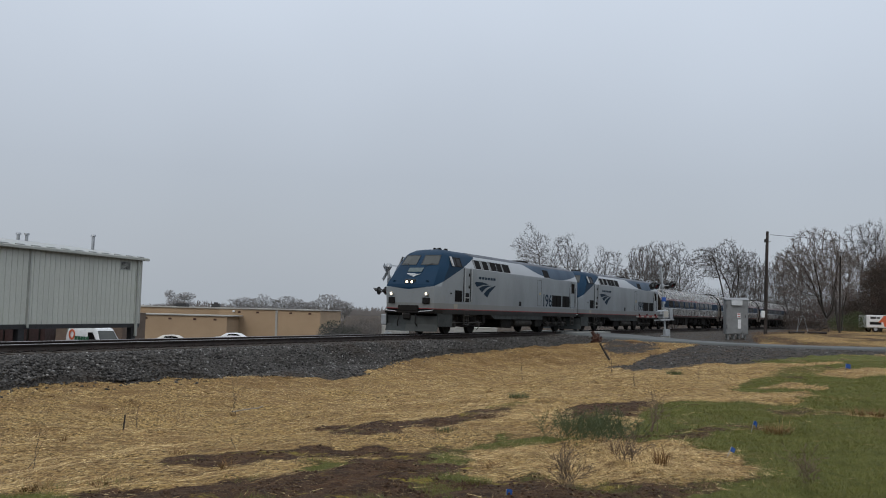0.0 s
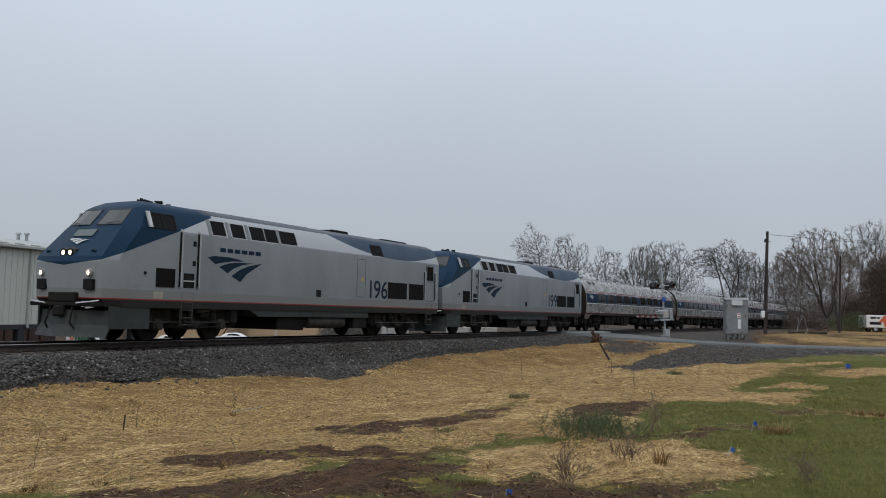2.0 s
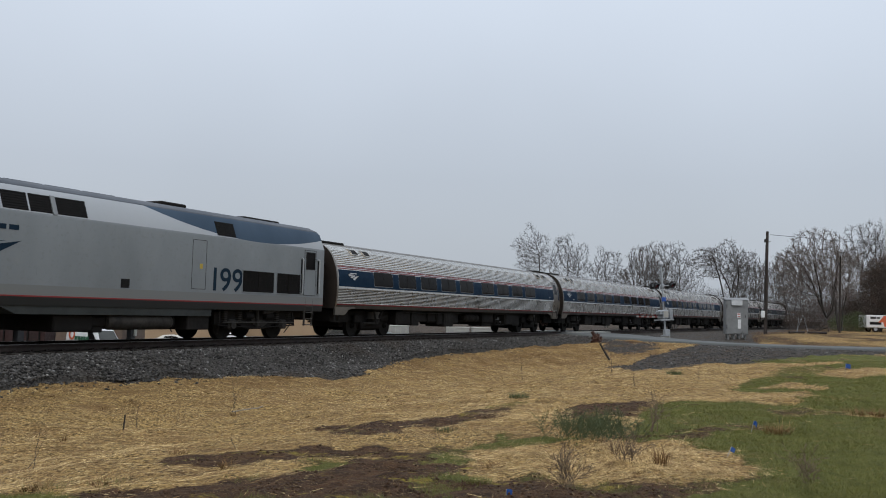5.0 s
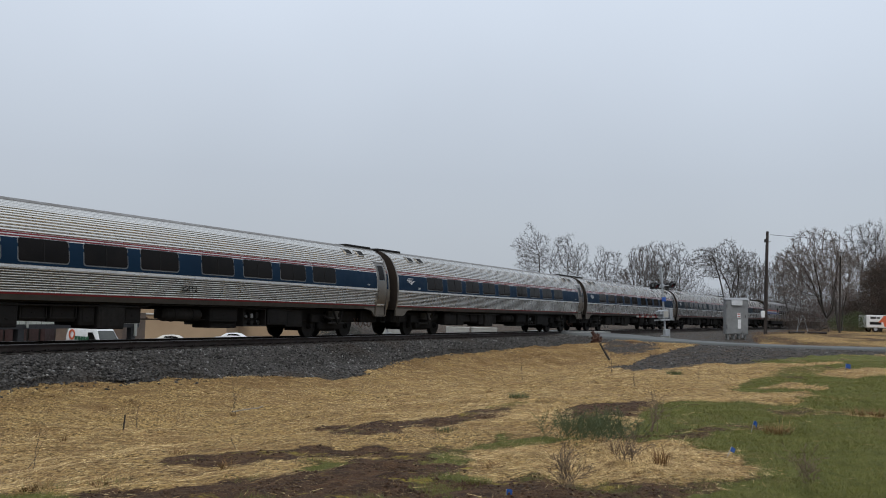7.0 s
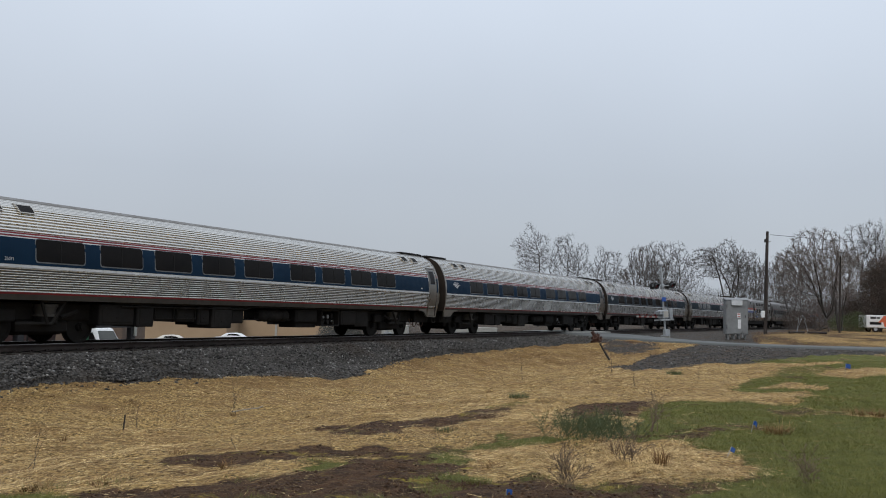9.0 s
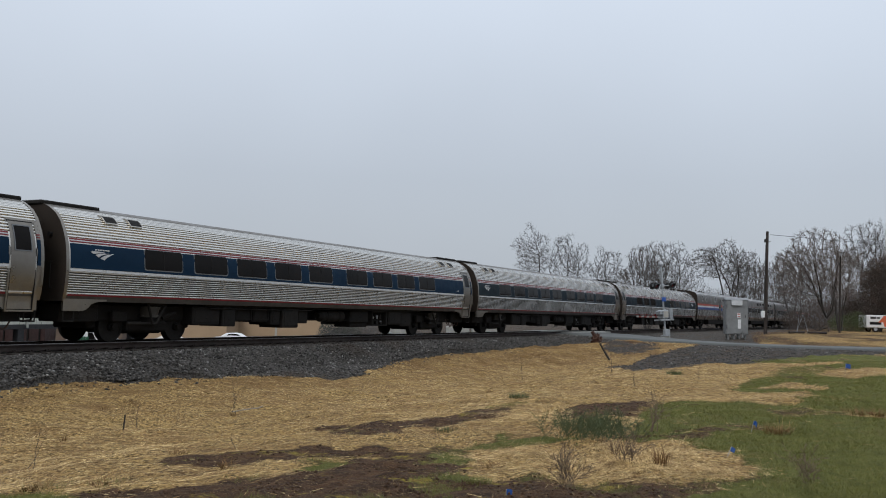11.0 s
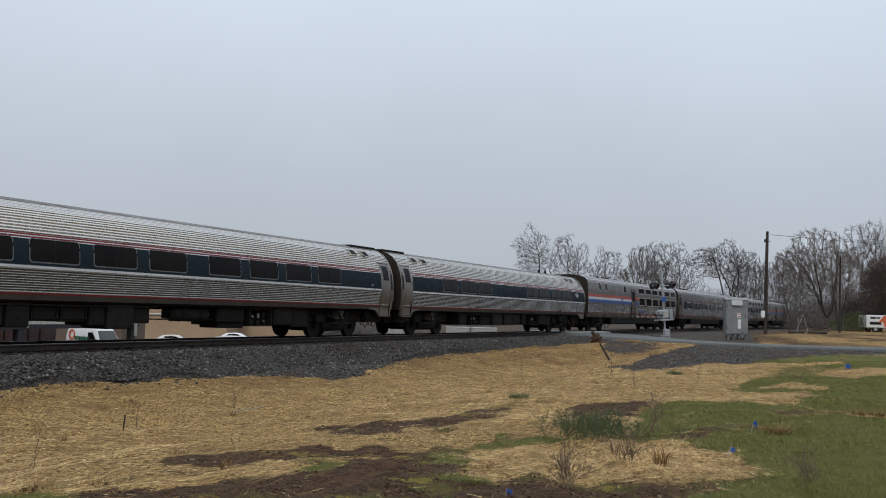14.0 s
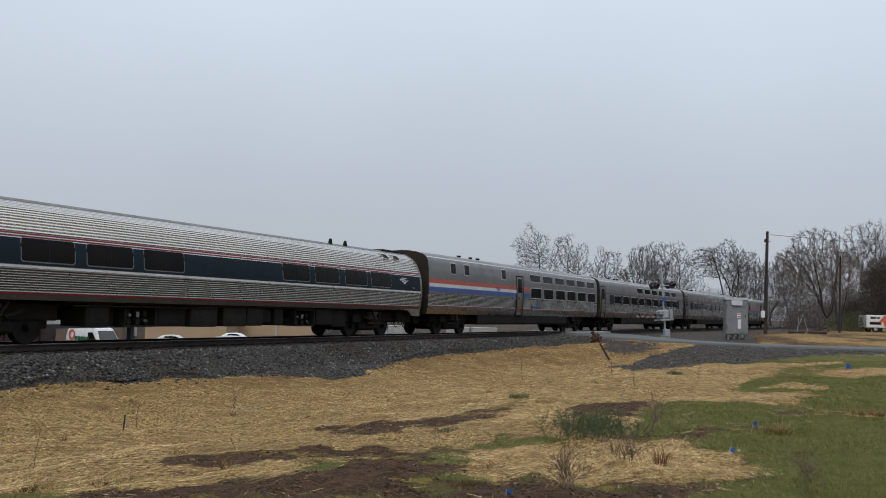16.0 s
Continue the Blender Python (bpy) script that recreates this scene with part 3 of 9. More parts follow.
FLAG_BLUE = plain("blue_marker_flag_plastic", (0.018, 0.085, 0.33), (0.018, 0.07, 0.27), 8, 0.5)
BARK = plain("grey_brown_bark", (0.12, 0.11, 0.103), (0.085, 0.078, 0.073), 1.5, 0.9, 0, 0.3, 12)
TWIG = plain("bare_twig_bark", (0.125, 0.117, 0.113), (0.095, 0.089, 0.086), 0.6, 0.9)
TWIG_RED = plain("budding_twig_bark", (0.110, 0.095, 0.087), (0.080, 0.070, 0.064), 0.6, 0.9)
# Distance haze mixed into the colour: paler grey than the near twigs.
HAZE_TWIG = plain("haze_tinted_twigs", (0.30, 0.29, 0.285), (0.24, 0.23, 0.225), 0.3, 0.95)
TWIG_BUD = plain("red_budding_twigs", (0.155, 0.128, 0.114), (0.12, 0.10, 0.09), 0.6, 0.9)
BARK_DARK = plain("dark_wet_bark", (0.062, 0.055, 0.051), (0.044, 0.039, 0.036), 1.5, 0.9, 0, 0.3, 12)
BROWN_LEAF = plain("dry_brown_leaves", (0.098, 0.068, 0.053), (0.064, 0.050, 0.042), 0.7, 0.8)
EVERGREEN = plain("dark_evergreen_leaves", (0.028, 0.042, 0.026), (0.042, 0.05, 0.03), 0.7, 0.8)
WEED_GREEN = plain("dull_green_weed_leaves", (0.085, 0.108, 0.052), (0.112, 0.132, 0.066), 2.5, 0.8, 0, 0, 40, 0.2)
WEED_BROWN = plain("dry_weed_stems", (0.19, 0.135, 0.09), (0.13, 0.09, 0.06), 3, 0.85)
HEADLIGHT = emitter("lit_headlight_lens", (1.0, 0.84, 0.62), 2.6)
BOARD = plain("green_grey_number_board", (0.085, 0.115, 0.115), (0.06, 0.085, 0.088), 6, 0.4)
LENS = plain("dull_lamp_lens", (0.30, 0.29, 0.27), (0.2, 0.2, 0.19), 8, 0.2)
RED_LENS = plain("dark_red_lens", (0.10, 0.015, 0.015), (0.06, 0.012, 0.012), 5, 0.2)


def straw_material():
    n = Nodes("dry_straw")
    r = n.island()
    col = n.mix(r, (0.65, 0.43, 0.185), (0.13, 0.073, 0.030))
    col = n.mix(n.span(n.noise(0.8, 4, 0.6), 0.50, 0.68, 0, 0.5), col, (0.30, 0.17, 0.068))
    col = n.mix(n.span(n.m("FRACT", n.m("MULTIPLY", r, 7.3)), 0.46, 0.92), col, (0.97, 0.75, 0.37))
    col = n.mix(n.span(n.noise(4.5, 4, 0.65, n.scaled(0.7, 1.0, 1.0)), 0.53, 0.64, 0, 0.62), col, (0.15, 0.085, 0.038))
    return n.done(col, 0.75, 0, 0.3)


def blade_material():
    n = Nodes("spring_grass_blades")
    r = n.island()
    col = n.mix(r, (0.116, 0.126, 0.028), (0.178, 0.176, 0.045))
    col = n.mix(n.span(n.noise(1.1, 3), 0.52, 0.70, 0, 0.4), col, (0.165, 0.150, 0.042))
    col = n.mix(n.span(n.m("FRACT", n.m("MULTIPLY", r, 9.1)), 0.93, 1.0, 0, 0.6), col, (0.30, 0.25, 0.10))
    return n.done(col, 0.6, 0, 0.3)


def stone_material():
    n = Nodes("grey_ballast_stone")
    r = n.island()
    col = n.mix(r, (0.016, 0.0150, 0.014), (0.124, 0.117, 0.110))
    col = n.mix(n.span(n.m("FRACT", n.m("MULTIPLY", r, 5.7)), 0.92, 1.0), col, (0.32, 0.31, 0.295))
    col = n.mix(n.span(n.noise(0.35, 3), 0.52, 0.66, 0, 0.5), col, (0.06, 0.044, 0.033))
    n.bump(n.noise(60, 3), 0.3, 0.01)
    return n.done(col, 0.85, 0, 0.3)


def ground_material():
    """Soil, straw, grass and gravel, mixed by what covers the ground."""
    n = Nodes("field_ground")
    c = n.attr("cover")
    sep = n.t.nodes.new("ShaderNodeSeparateColor")
    n.t.links.new(c["Color"], sep.inputs[0])
    straw, grass, gravel = sep.outputs[0], sep.outputs[1], sep.outputs[2]
    fine, mid, big = n.noise(26, 5, 0.65), n.noise(5, 5, 0.6), n.noise(0.7, 4, 0.55)
    fib = n.noise(34, 4, 0.65, n.scaled(0.35, 1.0, 1.0))
    fib2 = n.noise(30, 4, 0.65, n.scaled(1.0, 0.3, 1.0))
    soil = n.mix(n.span(mid, 0.35, 0.68), (0.034, 0.0165, 0.0078), (0.104, 0.052, 0.0235))
    soil = n.mix(n.span(fine, 0.52, 0.68, 0, 0.8), soil, (0.026, 0.016, 0.011))
    soil = n.mix(n.m("MULTIPLY", n.span(n.noise(70, 3), 0.60, 0.66), 0.8), soil, (0.36, 0.25, 0.12))
    moss = n.m("MULTIPLY", n.span(n.noise(2.1, 5, 0.65), 0.57, 0.65), n.span(fine, 0.42, 0.54))
    soil = n.mix(n.m("MULTIPLY", moss, 0.8), soil, (0.34, 0.27, 0.04))
    dry = n.mix(n.span(fib, 0.44, 0.58), (0.06, 0.042, 0.018), (0.52, 0.335, 0.12))
    dry = n.mix(n.span(fib2, 0.52, 0.62, 0, 0.85), dry, (0.72, 0.49, 0.205))
    dry = n.mix(n.span(big, 0.42, 0.66, 0, 0.45), dry, (0.23, 0.128, 0.052))
    dry = n.mix(n.span(n.noise(1.7, 5, 0.7), 0.52, 0.64, 0, 0.5), dry, (0.16, 0.09, 0.038))
    dry = n.mix(n.span(n.noise(2.4, 5, 0.65, n.scaled(0.6, 1, 1)), 0.56, 0.70, 0, 0.6), dry, (0.115, 0.066, 0.033))
    dry = n.mix(n.m("MULTIPLY", n.attr("dead")["Fac"], n.span(fib, 0.34, 0.60, 0.85, 0.35)), dry, (0.135, 0.070, 0.028))
    turf = n.mix(n.span(mid, 0.35, 0.65), (0.080, 0.087, 0.018), (0.138, 0.140, 0.034))
    turf = n.mix(n.span(n.noise(1.6, 4), 0.52, 0.68, 0, 0.6), turf, (0.135, 0.112, 0.036))
    turf = n.mix(n.span(fine, 0.58, 0.72, 0, 0.5), turf, (0.065, 0.05, 0.02))
    rock = n.mix(n.span(n.voronoi(17, out="Color"), 0.2, 0.8), (0.028, 0.026, 0.023), (0.100, 0.092, 0.083))
    rock = n.mix(n.span(n.noise(1.5, 5, 0.65), 0.46, 0.62, 0, 0.75), rock, (0.075, 0.050, 0.033))
    col = n.mix(n.span(n.m("ADD", straw, n.m("MULTIPLY", n.m("SUBTRACT", fine, 0.5), 0.9)), 0.38, 0.62), soil, dry)
    col = n.mix(n.span(n.m("ADD", grass, n.m("MULTIPLY", n.m("SUBTRACT", fine, 0.5), 0.9)), 0.38, 0.62), col, turf)
    col = n.mix(n.span(n.m("ADD", gravel, n.m("MULTIPLY", n.m("SUBTRACT", fine, 0.5), 0.5)), 0.40, 0.60), col, rock)
    n.bump(n.m("ADD", n.m("MULTIPLY", fib, 0.5), n.m("ADD", fine, n.m("MULTIPLY", n.voronoi(17), 0.5))), 1.0, 0.06)
    return n.done(col, 0.9, 0, 0.2)


def loco_material():
    """Silver side, paler on the upper slope and darker along its foot; navy nose and rear sweep, dark roof, thin red
    line, painted-in dark below it.
    """
    n = Nodes("locomotive_livery_paint")
    x, y, z = n.xyz()
    s = n.m("SUBTRACT", 10.515, x)
    ay = n.m("ABSOLUTE", y)
    vee = n.m("MULTIPLY", n.m("MAXIMUM", n.m("SUBTRACT", 1.0, n.m("DIVIDE", ay, 1.4)), 0.0), 0.17)
    line = n.m("SUBTRACT", n.m("ADD", 2.36, n.m("MULTIPLY", n.m("MAXIMUM", n.m("SUBTRACT", s, 0.3), 0.0), 0.372)), vee)
    nose = n.m("MULTIPLY", n.m("GREATER_THAN", z, line), n.m("LESS_THAN", s, 4.75))
    k = n.m("DIVIDE", n.m("SUBTRACT", s, 16.6), 4.7)
    arc = n.m("ADD", 3.375, n.m("MULTIPLY", n.m("MULTIPLY", k, k), 0.56))
    rear = n.m("MULTIPLY", n.m("GREATER_THAN", z, arc), n.m("GREATER_THAN", s, 9.0))
    roof = n.m("MULTIPLY", n.m("GREATER_THAN", z, 4.06), n.m("GREATER_THAN", s, 4.4))
    g1, g2 = n.noise(0.55, 5, 0.6, n.scaled(1, 1, 0.5)), n.noise(9, 4)
    silver = n.mix(n.span(g1, 0.35, 0.68), (0.246, 0.270, 0.285), (0.202, 0.222, 0.234))
    silver = n.mix(n.span(g2, 0.55, 0.8, 0, 0.35), silver, (0.155, 0.155, 0.148))
    # silver mixed paler above the crease, a little darker in the foot strip
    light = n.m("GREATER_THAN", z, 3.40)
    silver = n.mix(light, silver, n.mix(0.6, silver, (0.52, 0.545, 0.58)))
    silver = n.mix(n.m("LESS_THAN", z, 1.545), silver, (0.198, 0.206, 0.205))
    navy = n.mix(n.span(g1, 0.35, 0.65), (0.008, 0.029, 0.060), (0.010, 0.035, 0.070))
    pale = n.mix(n.span(g1, 0.35, 0.65), (0.030, 0.062, 0.105), (0.025, 0.052, 0.09))
    col = n.mix(nose, silver, navy)
    col = n.mix(rear, col, pale)
    col = n.mix(roof, col, (0.055, 0.065, 0.082))
    red = n.m("MULTIPLY", n.m("GREATER_THAN", z, 1.245), n.m("LESS_THAN", z, 1.280))
    # below the red line: near black stands in for the dark under the body
    col = n.mix(n.m("LESS_THAN", z, 1.26), col, (0.017, 0.018, 0.018))
    col = n.mix(red, col, (0.25, 0.026, 0.028))
    n.bump(g2, 0.04, 0.01)
    return n.done(col, n.span(g1, 0.3, 0.7, 0.42, 0.58), 0.0, n.m("SUBTRACT", 0.28, n.m("MULTIPLY", nose, 0.18)))


CLOD = plain("crumbly_brown_soil", (0.088, 0.046, 0.022), (0.040, 0.021, 0.011), 9.0, 0.95, 0, 0, 60)
STRAW_DARK = plain("brown_dead_grass", (0.25, 0.145, 0.062), (0.125, 0.072, 0.034), 2.0, 0.8, 0, 0, 30, 0.2)
STRAW, BLADE, STONE, GROUND, LOCO = straw_material(), blade_material(), stone_material(), ground_material(), loco_material()


# ---- ground, ballast, track, road ----
def axis_steps(lo, hi, fine_lo, fine_hi, fine, grow=1.22):
    v = list(np.arange(fine_lo, fine_hi + fine / 2, fine))
    st, x = fine, fine_hi
    while x < hi:
        st *= grow
        x += st
        v.append(min(x, hi))
    st, x = fine, fine_lo
    while x > lo:
        st *= grow
        x -= st
        v.insert(0, max(x, lo))
    return np.array(v)


def build_ground():
    xs = axis_steps(-2400, 2400, -17, 30, 0.15)
    ys = axis_steps(-900, 2600, 4.5, 56, 0.15)
    X, Y = np.meshgrid(xs, ys)
    Z = ground_z(X, Y)
    nx, ny = len(xs), len(ys)
    idx = np.arange(nx * ny).reshape(ny, nx)
    quads = np.stack([idx[:-1, :-1], idx[:-1, 1:], idx[1:, 1:], idx[1:, :-1]], -1).reshape(-1, 4)
    me = mesh_np("ground", np.stack([X, Y, Z], -1).reshape(-1, 3), quads)
    me.polygons.foreach_set("use_smooth", [True] * len(me.polygons))
    st, gr, gv, so = cover(X, Y)
    col = np.stack([st, gr, gv, np.ones_like(st)], -1).reshape(-1, 4).astype(np.float32)
    at = me.color_attributes.new("cover", "FLOAT_COLOR", "POINT")
    at.data.foreach_set("color", col.ravel())
    dead = np.clip(dead_grass(X, Y), 0, 1).reshape(-1).astype(np.float32)
    me.attributes.new("dead", "FLOAT", "POINT").data.foreach_set("value", dead)
    me.materials.append(GROUND)
    return tagged(new("ground", me), "straw-mulched ditch, bare soil and spring grass beside a railway", "ground", kind="structure")


def sweep(u0, u1, du, profile, material_of=None):
    """A strip along the track: profile of (d, z), open."""
    us = np.arange(u0, u1 + du / 2, du)
    n = len(profile)
    vs = []
    for d, z in profile:
        x, y, _ = on_track(us, d)
        vs.append(np.stack([x, y, np.full_like(x, z)], -1))
    V = np.stack(vs, 1).reshape(-1, 3)
    k = np.arange(len(us) - 1)[:, None] * n + np.arange(n - 1)[None]
    F = np.stack([k, k + 1, k + n + 1, k + n], -1).reshape(-1, 4)
    return V, F


def build_ballast():
    us = np.concatenate([np.arange(-70.0, -34, 0.5), np.arange(-34, 12, 0.2), np.arange(12, 300.0, 0.5)])
    kd, kz = [-4.2, -3.3, -2.6, -1.9, 1.9, 2.2, 2.6, 3.0, 3.4, 3.9], [-1.30, -0.98, -0.6, -0.27, -0.27, -0.36, -0.55, -0.76, -0.98, -1.35]
    ds = np.array([-4.2, -3.3, -2.6, -1.9, -1.2, -0.4, 0.4, 1.2, 1.9, 2.1] + [2.2 + 0.1 * i for i in range(18)])
    zs = np.interp(ds, kd, kz)
    U, Dd = np.meshgrid(us, ds, indexing="ij")
    x, y, _ = on_track(U, Dd)
    z = np.tile(zs, (len(us), 1)) + 0.03 * noise2(x, y, 0.7, 11) + 0.02 * noise2(x, y, 0.3, 12)
    flat = step(U, 2, 14)
    z = np.where((np.abs(Dd) > 2), z + flat * np.maximum(-0.5 - z, 0), z)
    bury = (Dd > straw_edge(U) + 0.12 * noise2(x, y, 0.4, 9)) & (U < 9)
    z = np.where(bury, np.minimum(z, ground_z(x, y, False) - 0.12), z)
    n = len(ds)
    k = np.arange(len(us) - 1)[:, None] * n + np.arange(n - 1)[None]
    F = np.stack([k, k + n, k + n + 1, k + 1], -1).reshape(-1, 4)
    me = mesh_np("ballast", np.stack([x, y, z], -1).reshape(-1, 3), F)
    me.materials.append(BALLAST_BED)
    ob = tagged(new("ballast", me), "dark grey crushed-stone ballast shoulder under the track", "ballast", kind="structure")
    # loose stones on the near shoulder
    rng = np.random.RandomState(3)
    N = 68000
    u = -34 + 56 * rng.rand(N) ** 1.25
    d = 1.3 + 2.9 * rng.rand(N)
    spill = rng.rand(N) < 0.28
    d = np.where(spill, 3.0 + 3.6 * rng.rand(N), d)
    sx, sy, _ = on_track(u, d)
    _, _, gv, _ = cover(sx, sy)
    keep = (gv > 0.35) | ((gv > 0.02) & (rng.rand(N) < 0.25)) | (d < 2.4) | ((d < 4.0) & (rng.rand(N) < 0.012))
    u, d, sx, sy = u[keep], d[keep], sx[keep], sy[keep]
    bz = np.where(d < straw_edge(u), np.interp(d, ds, zs), -9.0)
    sz = np.maximum(ground_z(sx, sy), bz + step(u, 2, 14) * np.maximum(-0.5 - bz, 0) * (d > 2) * (bz > -5))
    scatter_stones("ballast_stones", np.stack([sx, sy, sz], -1), 0.026, 0.062, "loose grey crushed stones along the ballast shoulder", 4)
    M = 16000
    ax, ay = 4 + 19 * rng.rand(M), 31.5 + 22 * rng.rand(M)
    _, _, gv, _ = cover(ax, ay)
    k = rng.rand(M) < np.clip(gv * 1.3 - 0.15, 0, 1)
    scatter_stones("apron_gravel", np.stack([ax[k], ay[k], ground_z(ax[k], ay[k])], -1), 0.02, 0.05, "grey gravel stones beside the lane", 5)
    return ob


def scatter_stones(name, P, r0, r1, label, seed, material=None, cat="gravel"):
    rng = np.random.RandomState(seed)
    n = len(P)
    base = np.array([(1, 0, 0), (0, 1, 0), (-1, 0, 0), (0, -1, 0), (0, 0, 1), (0, 0, -1)], float)
    tri = np.array([(0, 1, 4), (1, 2, 4), (2, 3, 4), (3, 0, 4), (1, 0, 5), (2, 1, 5), (3, 2, 5), (0, 3, 5)])
    r = (r0 + (r1 - r0) * rng.rand(n) ** 2)[:, None, None]
    V = base[None] * (0.65 + 0.7 * rng.rand(n, 6, 3))
    a = rng.rand(n) * 6.283
    b = rng.rand(n) * 2 - 1
    ca, sa, cb, sb = np.cos(a), np.sin(a), np.cos(b), np.sin(b)
    x, y, z = V[..., 0], V[..., 1], V[..., 2]
    x, y = x * ca[:, None] - y * sa[:, None], x * sa[:, None] + y * ca[:, None]
    y, z = y * cb[:, None] - z * sb[:, None], y * sb[:, None] + z * cb[:, None]
    V = np.stack([x, y, z * 0.72], -1) * r + P[:, None] + np.array([0, 0, 0.3]) * r
    F = (tri[None] + 6 * np.arange(n)[:, None, None]).reshape(-1, 3)
    me = mesh_np(name, V.reshape(-1, 3), F)
    me.materials.append(material or STONE)
    return tagged(new(name, me), label, cat, kind="stuff")


def bed_material():
    n = Nodes("ballast_bed")
    cell = n.voronoi(19, out="Color")
    col = n.mix(n.span(cell, 0.15, 0.85), (0.022, 0.020, 0.018), (0.10, 0.092, 0.083))
    col = n.mix(n.span(n.noise(0.35, 3), 0.52, 0.66, 0, 0.55), col, (0.05, 0.037, 0.028))
    n.bump(n.voronoi(19), 1.0, 0.05)
    return n.done(col, 0.9, 0, 0.2)


BALLAST_BED = bed_material()


def build_track():
    track = thing("railway_track", "single railway track with worn rails on wooden ties", "railway track", kind="structure")
    head = [(-0.036, -0.012), (-0.03, 0.0), (0.03, 0.0), (0.036, -0.012), (0.034, -0.042), (0.010, -0.056), (0.009, -0.145), (0.07, -0.165), (0.07, -0.182), (-0.07, -0.182), (-0.07, -0.165), (-0.009, -0.145), (-0.010, -0.056), (-0.034, -0.042), (-0.036, -0.012)]
    for d0 in (0.753, -0.753):
        V, F = sweep(-70, 300, 1.0, [(d0 + d, z) for d, z in head])
        me = mesh_np("rail", V, F)
        me.materials.append(RAIL_SIDE)
        me.materials.append(RAIL_TOP)
        k = len(head) - 1
        me.polygons.foreach_set("material_index", [1 if i % k in (0, 1, 2) else 0 for i in range(len(me.polygons))])
        rail = new("rail", me)
        rail.parent = track
        tagged(rail, "steel rail with a bright worn head and brown sides")
    # plates and spikes under the near rail
    kit = Kit()
    for i in range(110):
        u = -38 + 0.51 * i
        for d0 in (0.753, -0.753):
            x, y, a = on_track(u, d0)
            c, s = math.cos(a), math.sin(a)
            q = [(-0.09, -0.17), (0.09, -0.17), (0.09, 0.17), (-0.09, 0.17)]
            vs = [(x + p * c + r * s, y + p * s - r * c, z) for z in (-0.202, -0.178) for p, r in q]
            kit.add(vs, [(0, 3, 2, 1), (4, 5, 6, 7), (0, 1, 5, 4), (1, 2, 6, 5), (2, 3, 7, 6), (3, 0, 4, 7)])
            for sg in (1, -1):
                xs, ys, _ = on_track(u + 0.04 * sg, d0 + 0.085)
                kit.box((xs - 0.016, ys - 0.016, -0.178), (xs + 0.016, ys + 0.016, -0.145))
    part("tie_plates", kit, RAIL_SIDE, track, "rusted tie plates and spikes", 0)
    return track


def tie_mesh():
    return Kit().box((-0.115, -1.3, -0.19), (0.115, 1.3, 0.0), 0.018).mesh("tie", 0)


def build_ties(track):
    """Ties one by one where the camera passes nearest, the rest in one."""
    me = tie_mesh()
    me.materials.append(TIE_WOOD)
    rng = random.Random(4)
    n = 0
    rest = Kit()
    for i in range(640):
        u = -55 + 0.51 * i
        x, y, a = on_track(u, rng.uniform(-0.05, 0.05))
        if i < 290:
            ob = new("tie", me)
            ob.parent = track
            ob.matrix_basis = Matrix.Translation((x, y, -0.203 + rng.uniform(-0.006, 0.0))) @ Matrix.Rotation(a + rng.uniform(-0.02, 0.02), 4, "Z")
        else:
            c, s = math.cos(a), math.sin(a)
            vs = [(x + p * c - r * s, y + p * s + r * c, z) for z in (-0.35, -0.203) for p, r in ((-0.115, -1.3), (0.115, -1.3), (0.115, 1.3), (-0.115, 1.3))]
            rest.add(vs, [(0, 3, 2, 1), (4, 5, 6, 7), (0, 1, 5, 4), (1, 2, 6, 5), (2, 3, 7, 6), (3, 0, 4, 7)])
    tagged(part("far_ties", rest, TIE_WOOD, track, "weathered wooden ties", 0), kind="stuff")


def build_road():
    n = len(RX)
    tx, ty = np.gradient(RX), np.gradient(RY)
    ln = np.hypot(tx, ty)
    nx, ny = -ty / ln, tx / ln
    half = np.interp(np.arange(n), [0, n * 0.4, n * 0.52, n * 0.6, n], [3.0, 3.0, 2.4, 2.6, 3.0])
    prof = [(-1.0, -0.16), (-0.985, -0.01), (-0.5, 0.02), (0, 0.035), (0.5, 0.02), (0.985, -0.01), (1.0, -0.16)]
    V = []
    for w, dz in prof:
        V.append(np.stack([RX + nx * half * w, RY + ny * half * w, RZ + dz - 0.035], -1))
    V = np.stack(V, 1).reshape(-1, 3)
    k = len(prof)
    q = np.arange(n - 1)[:, None] * k + np.arange(k - 1)[None]
    me = mesh_np("road", V, np.stack([q, q + 1, q + k + 1, q + k], -1).reshape(-1, 4))
    me.materials.append(ASPHALT)
    tagged(new("road", me), "narrow pale grey asphalt lane over a level crossing", "road", kind="structure")
    crossing = thing("crossing_panels", "concrete level-crossing panels between and beside the rails", "level crossing", kind="structure")
    for d0, d1 in ((-1.9, -0.86), (-0.62, 0.62), (0.86, 2.1)):
        for i in range(3):
            kit = Kit()
            u0, u1 = 15.6 + 2.35 * i, 15.6 + 2.35 * i + 2.32
            vs = []
            for z in (-0.19, -0.008):
                for u, d in ((u0, d0), (u1, d0), (u1, d1), (u0, d1)):
                    x, y, _ = on_track(u, d)
                    vs.append((float(x), float(y), z))
            kit.add(vs, [(0, 1, 2, 3), (4, 7, 6, 5), (0, 4, 5, 1), (1, 5, 6, 2), (2, 6, 7, 3), (3, 7, 4, 0)])
            part("crossing_panel", kit, CONCRETE, crossing, smooth=0)


build_ground()
build_ballast()
TRACK = build_track()
build_road()


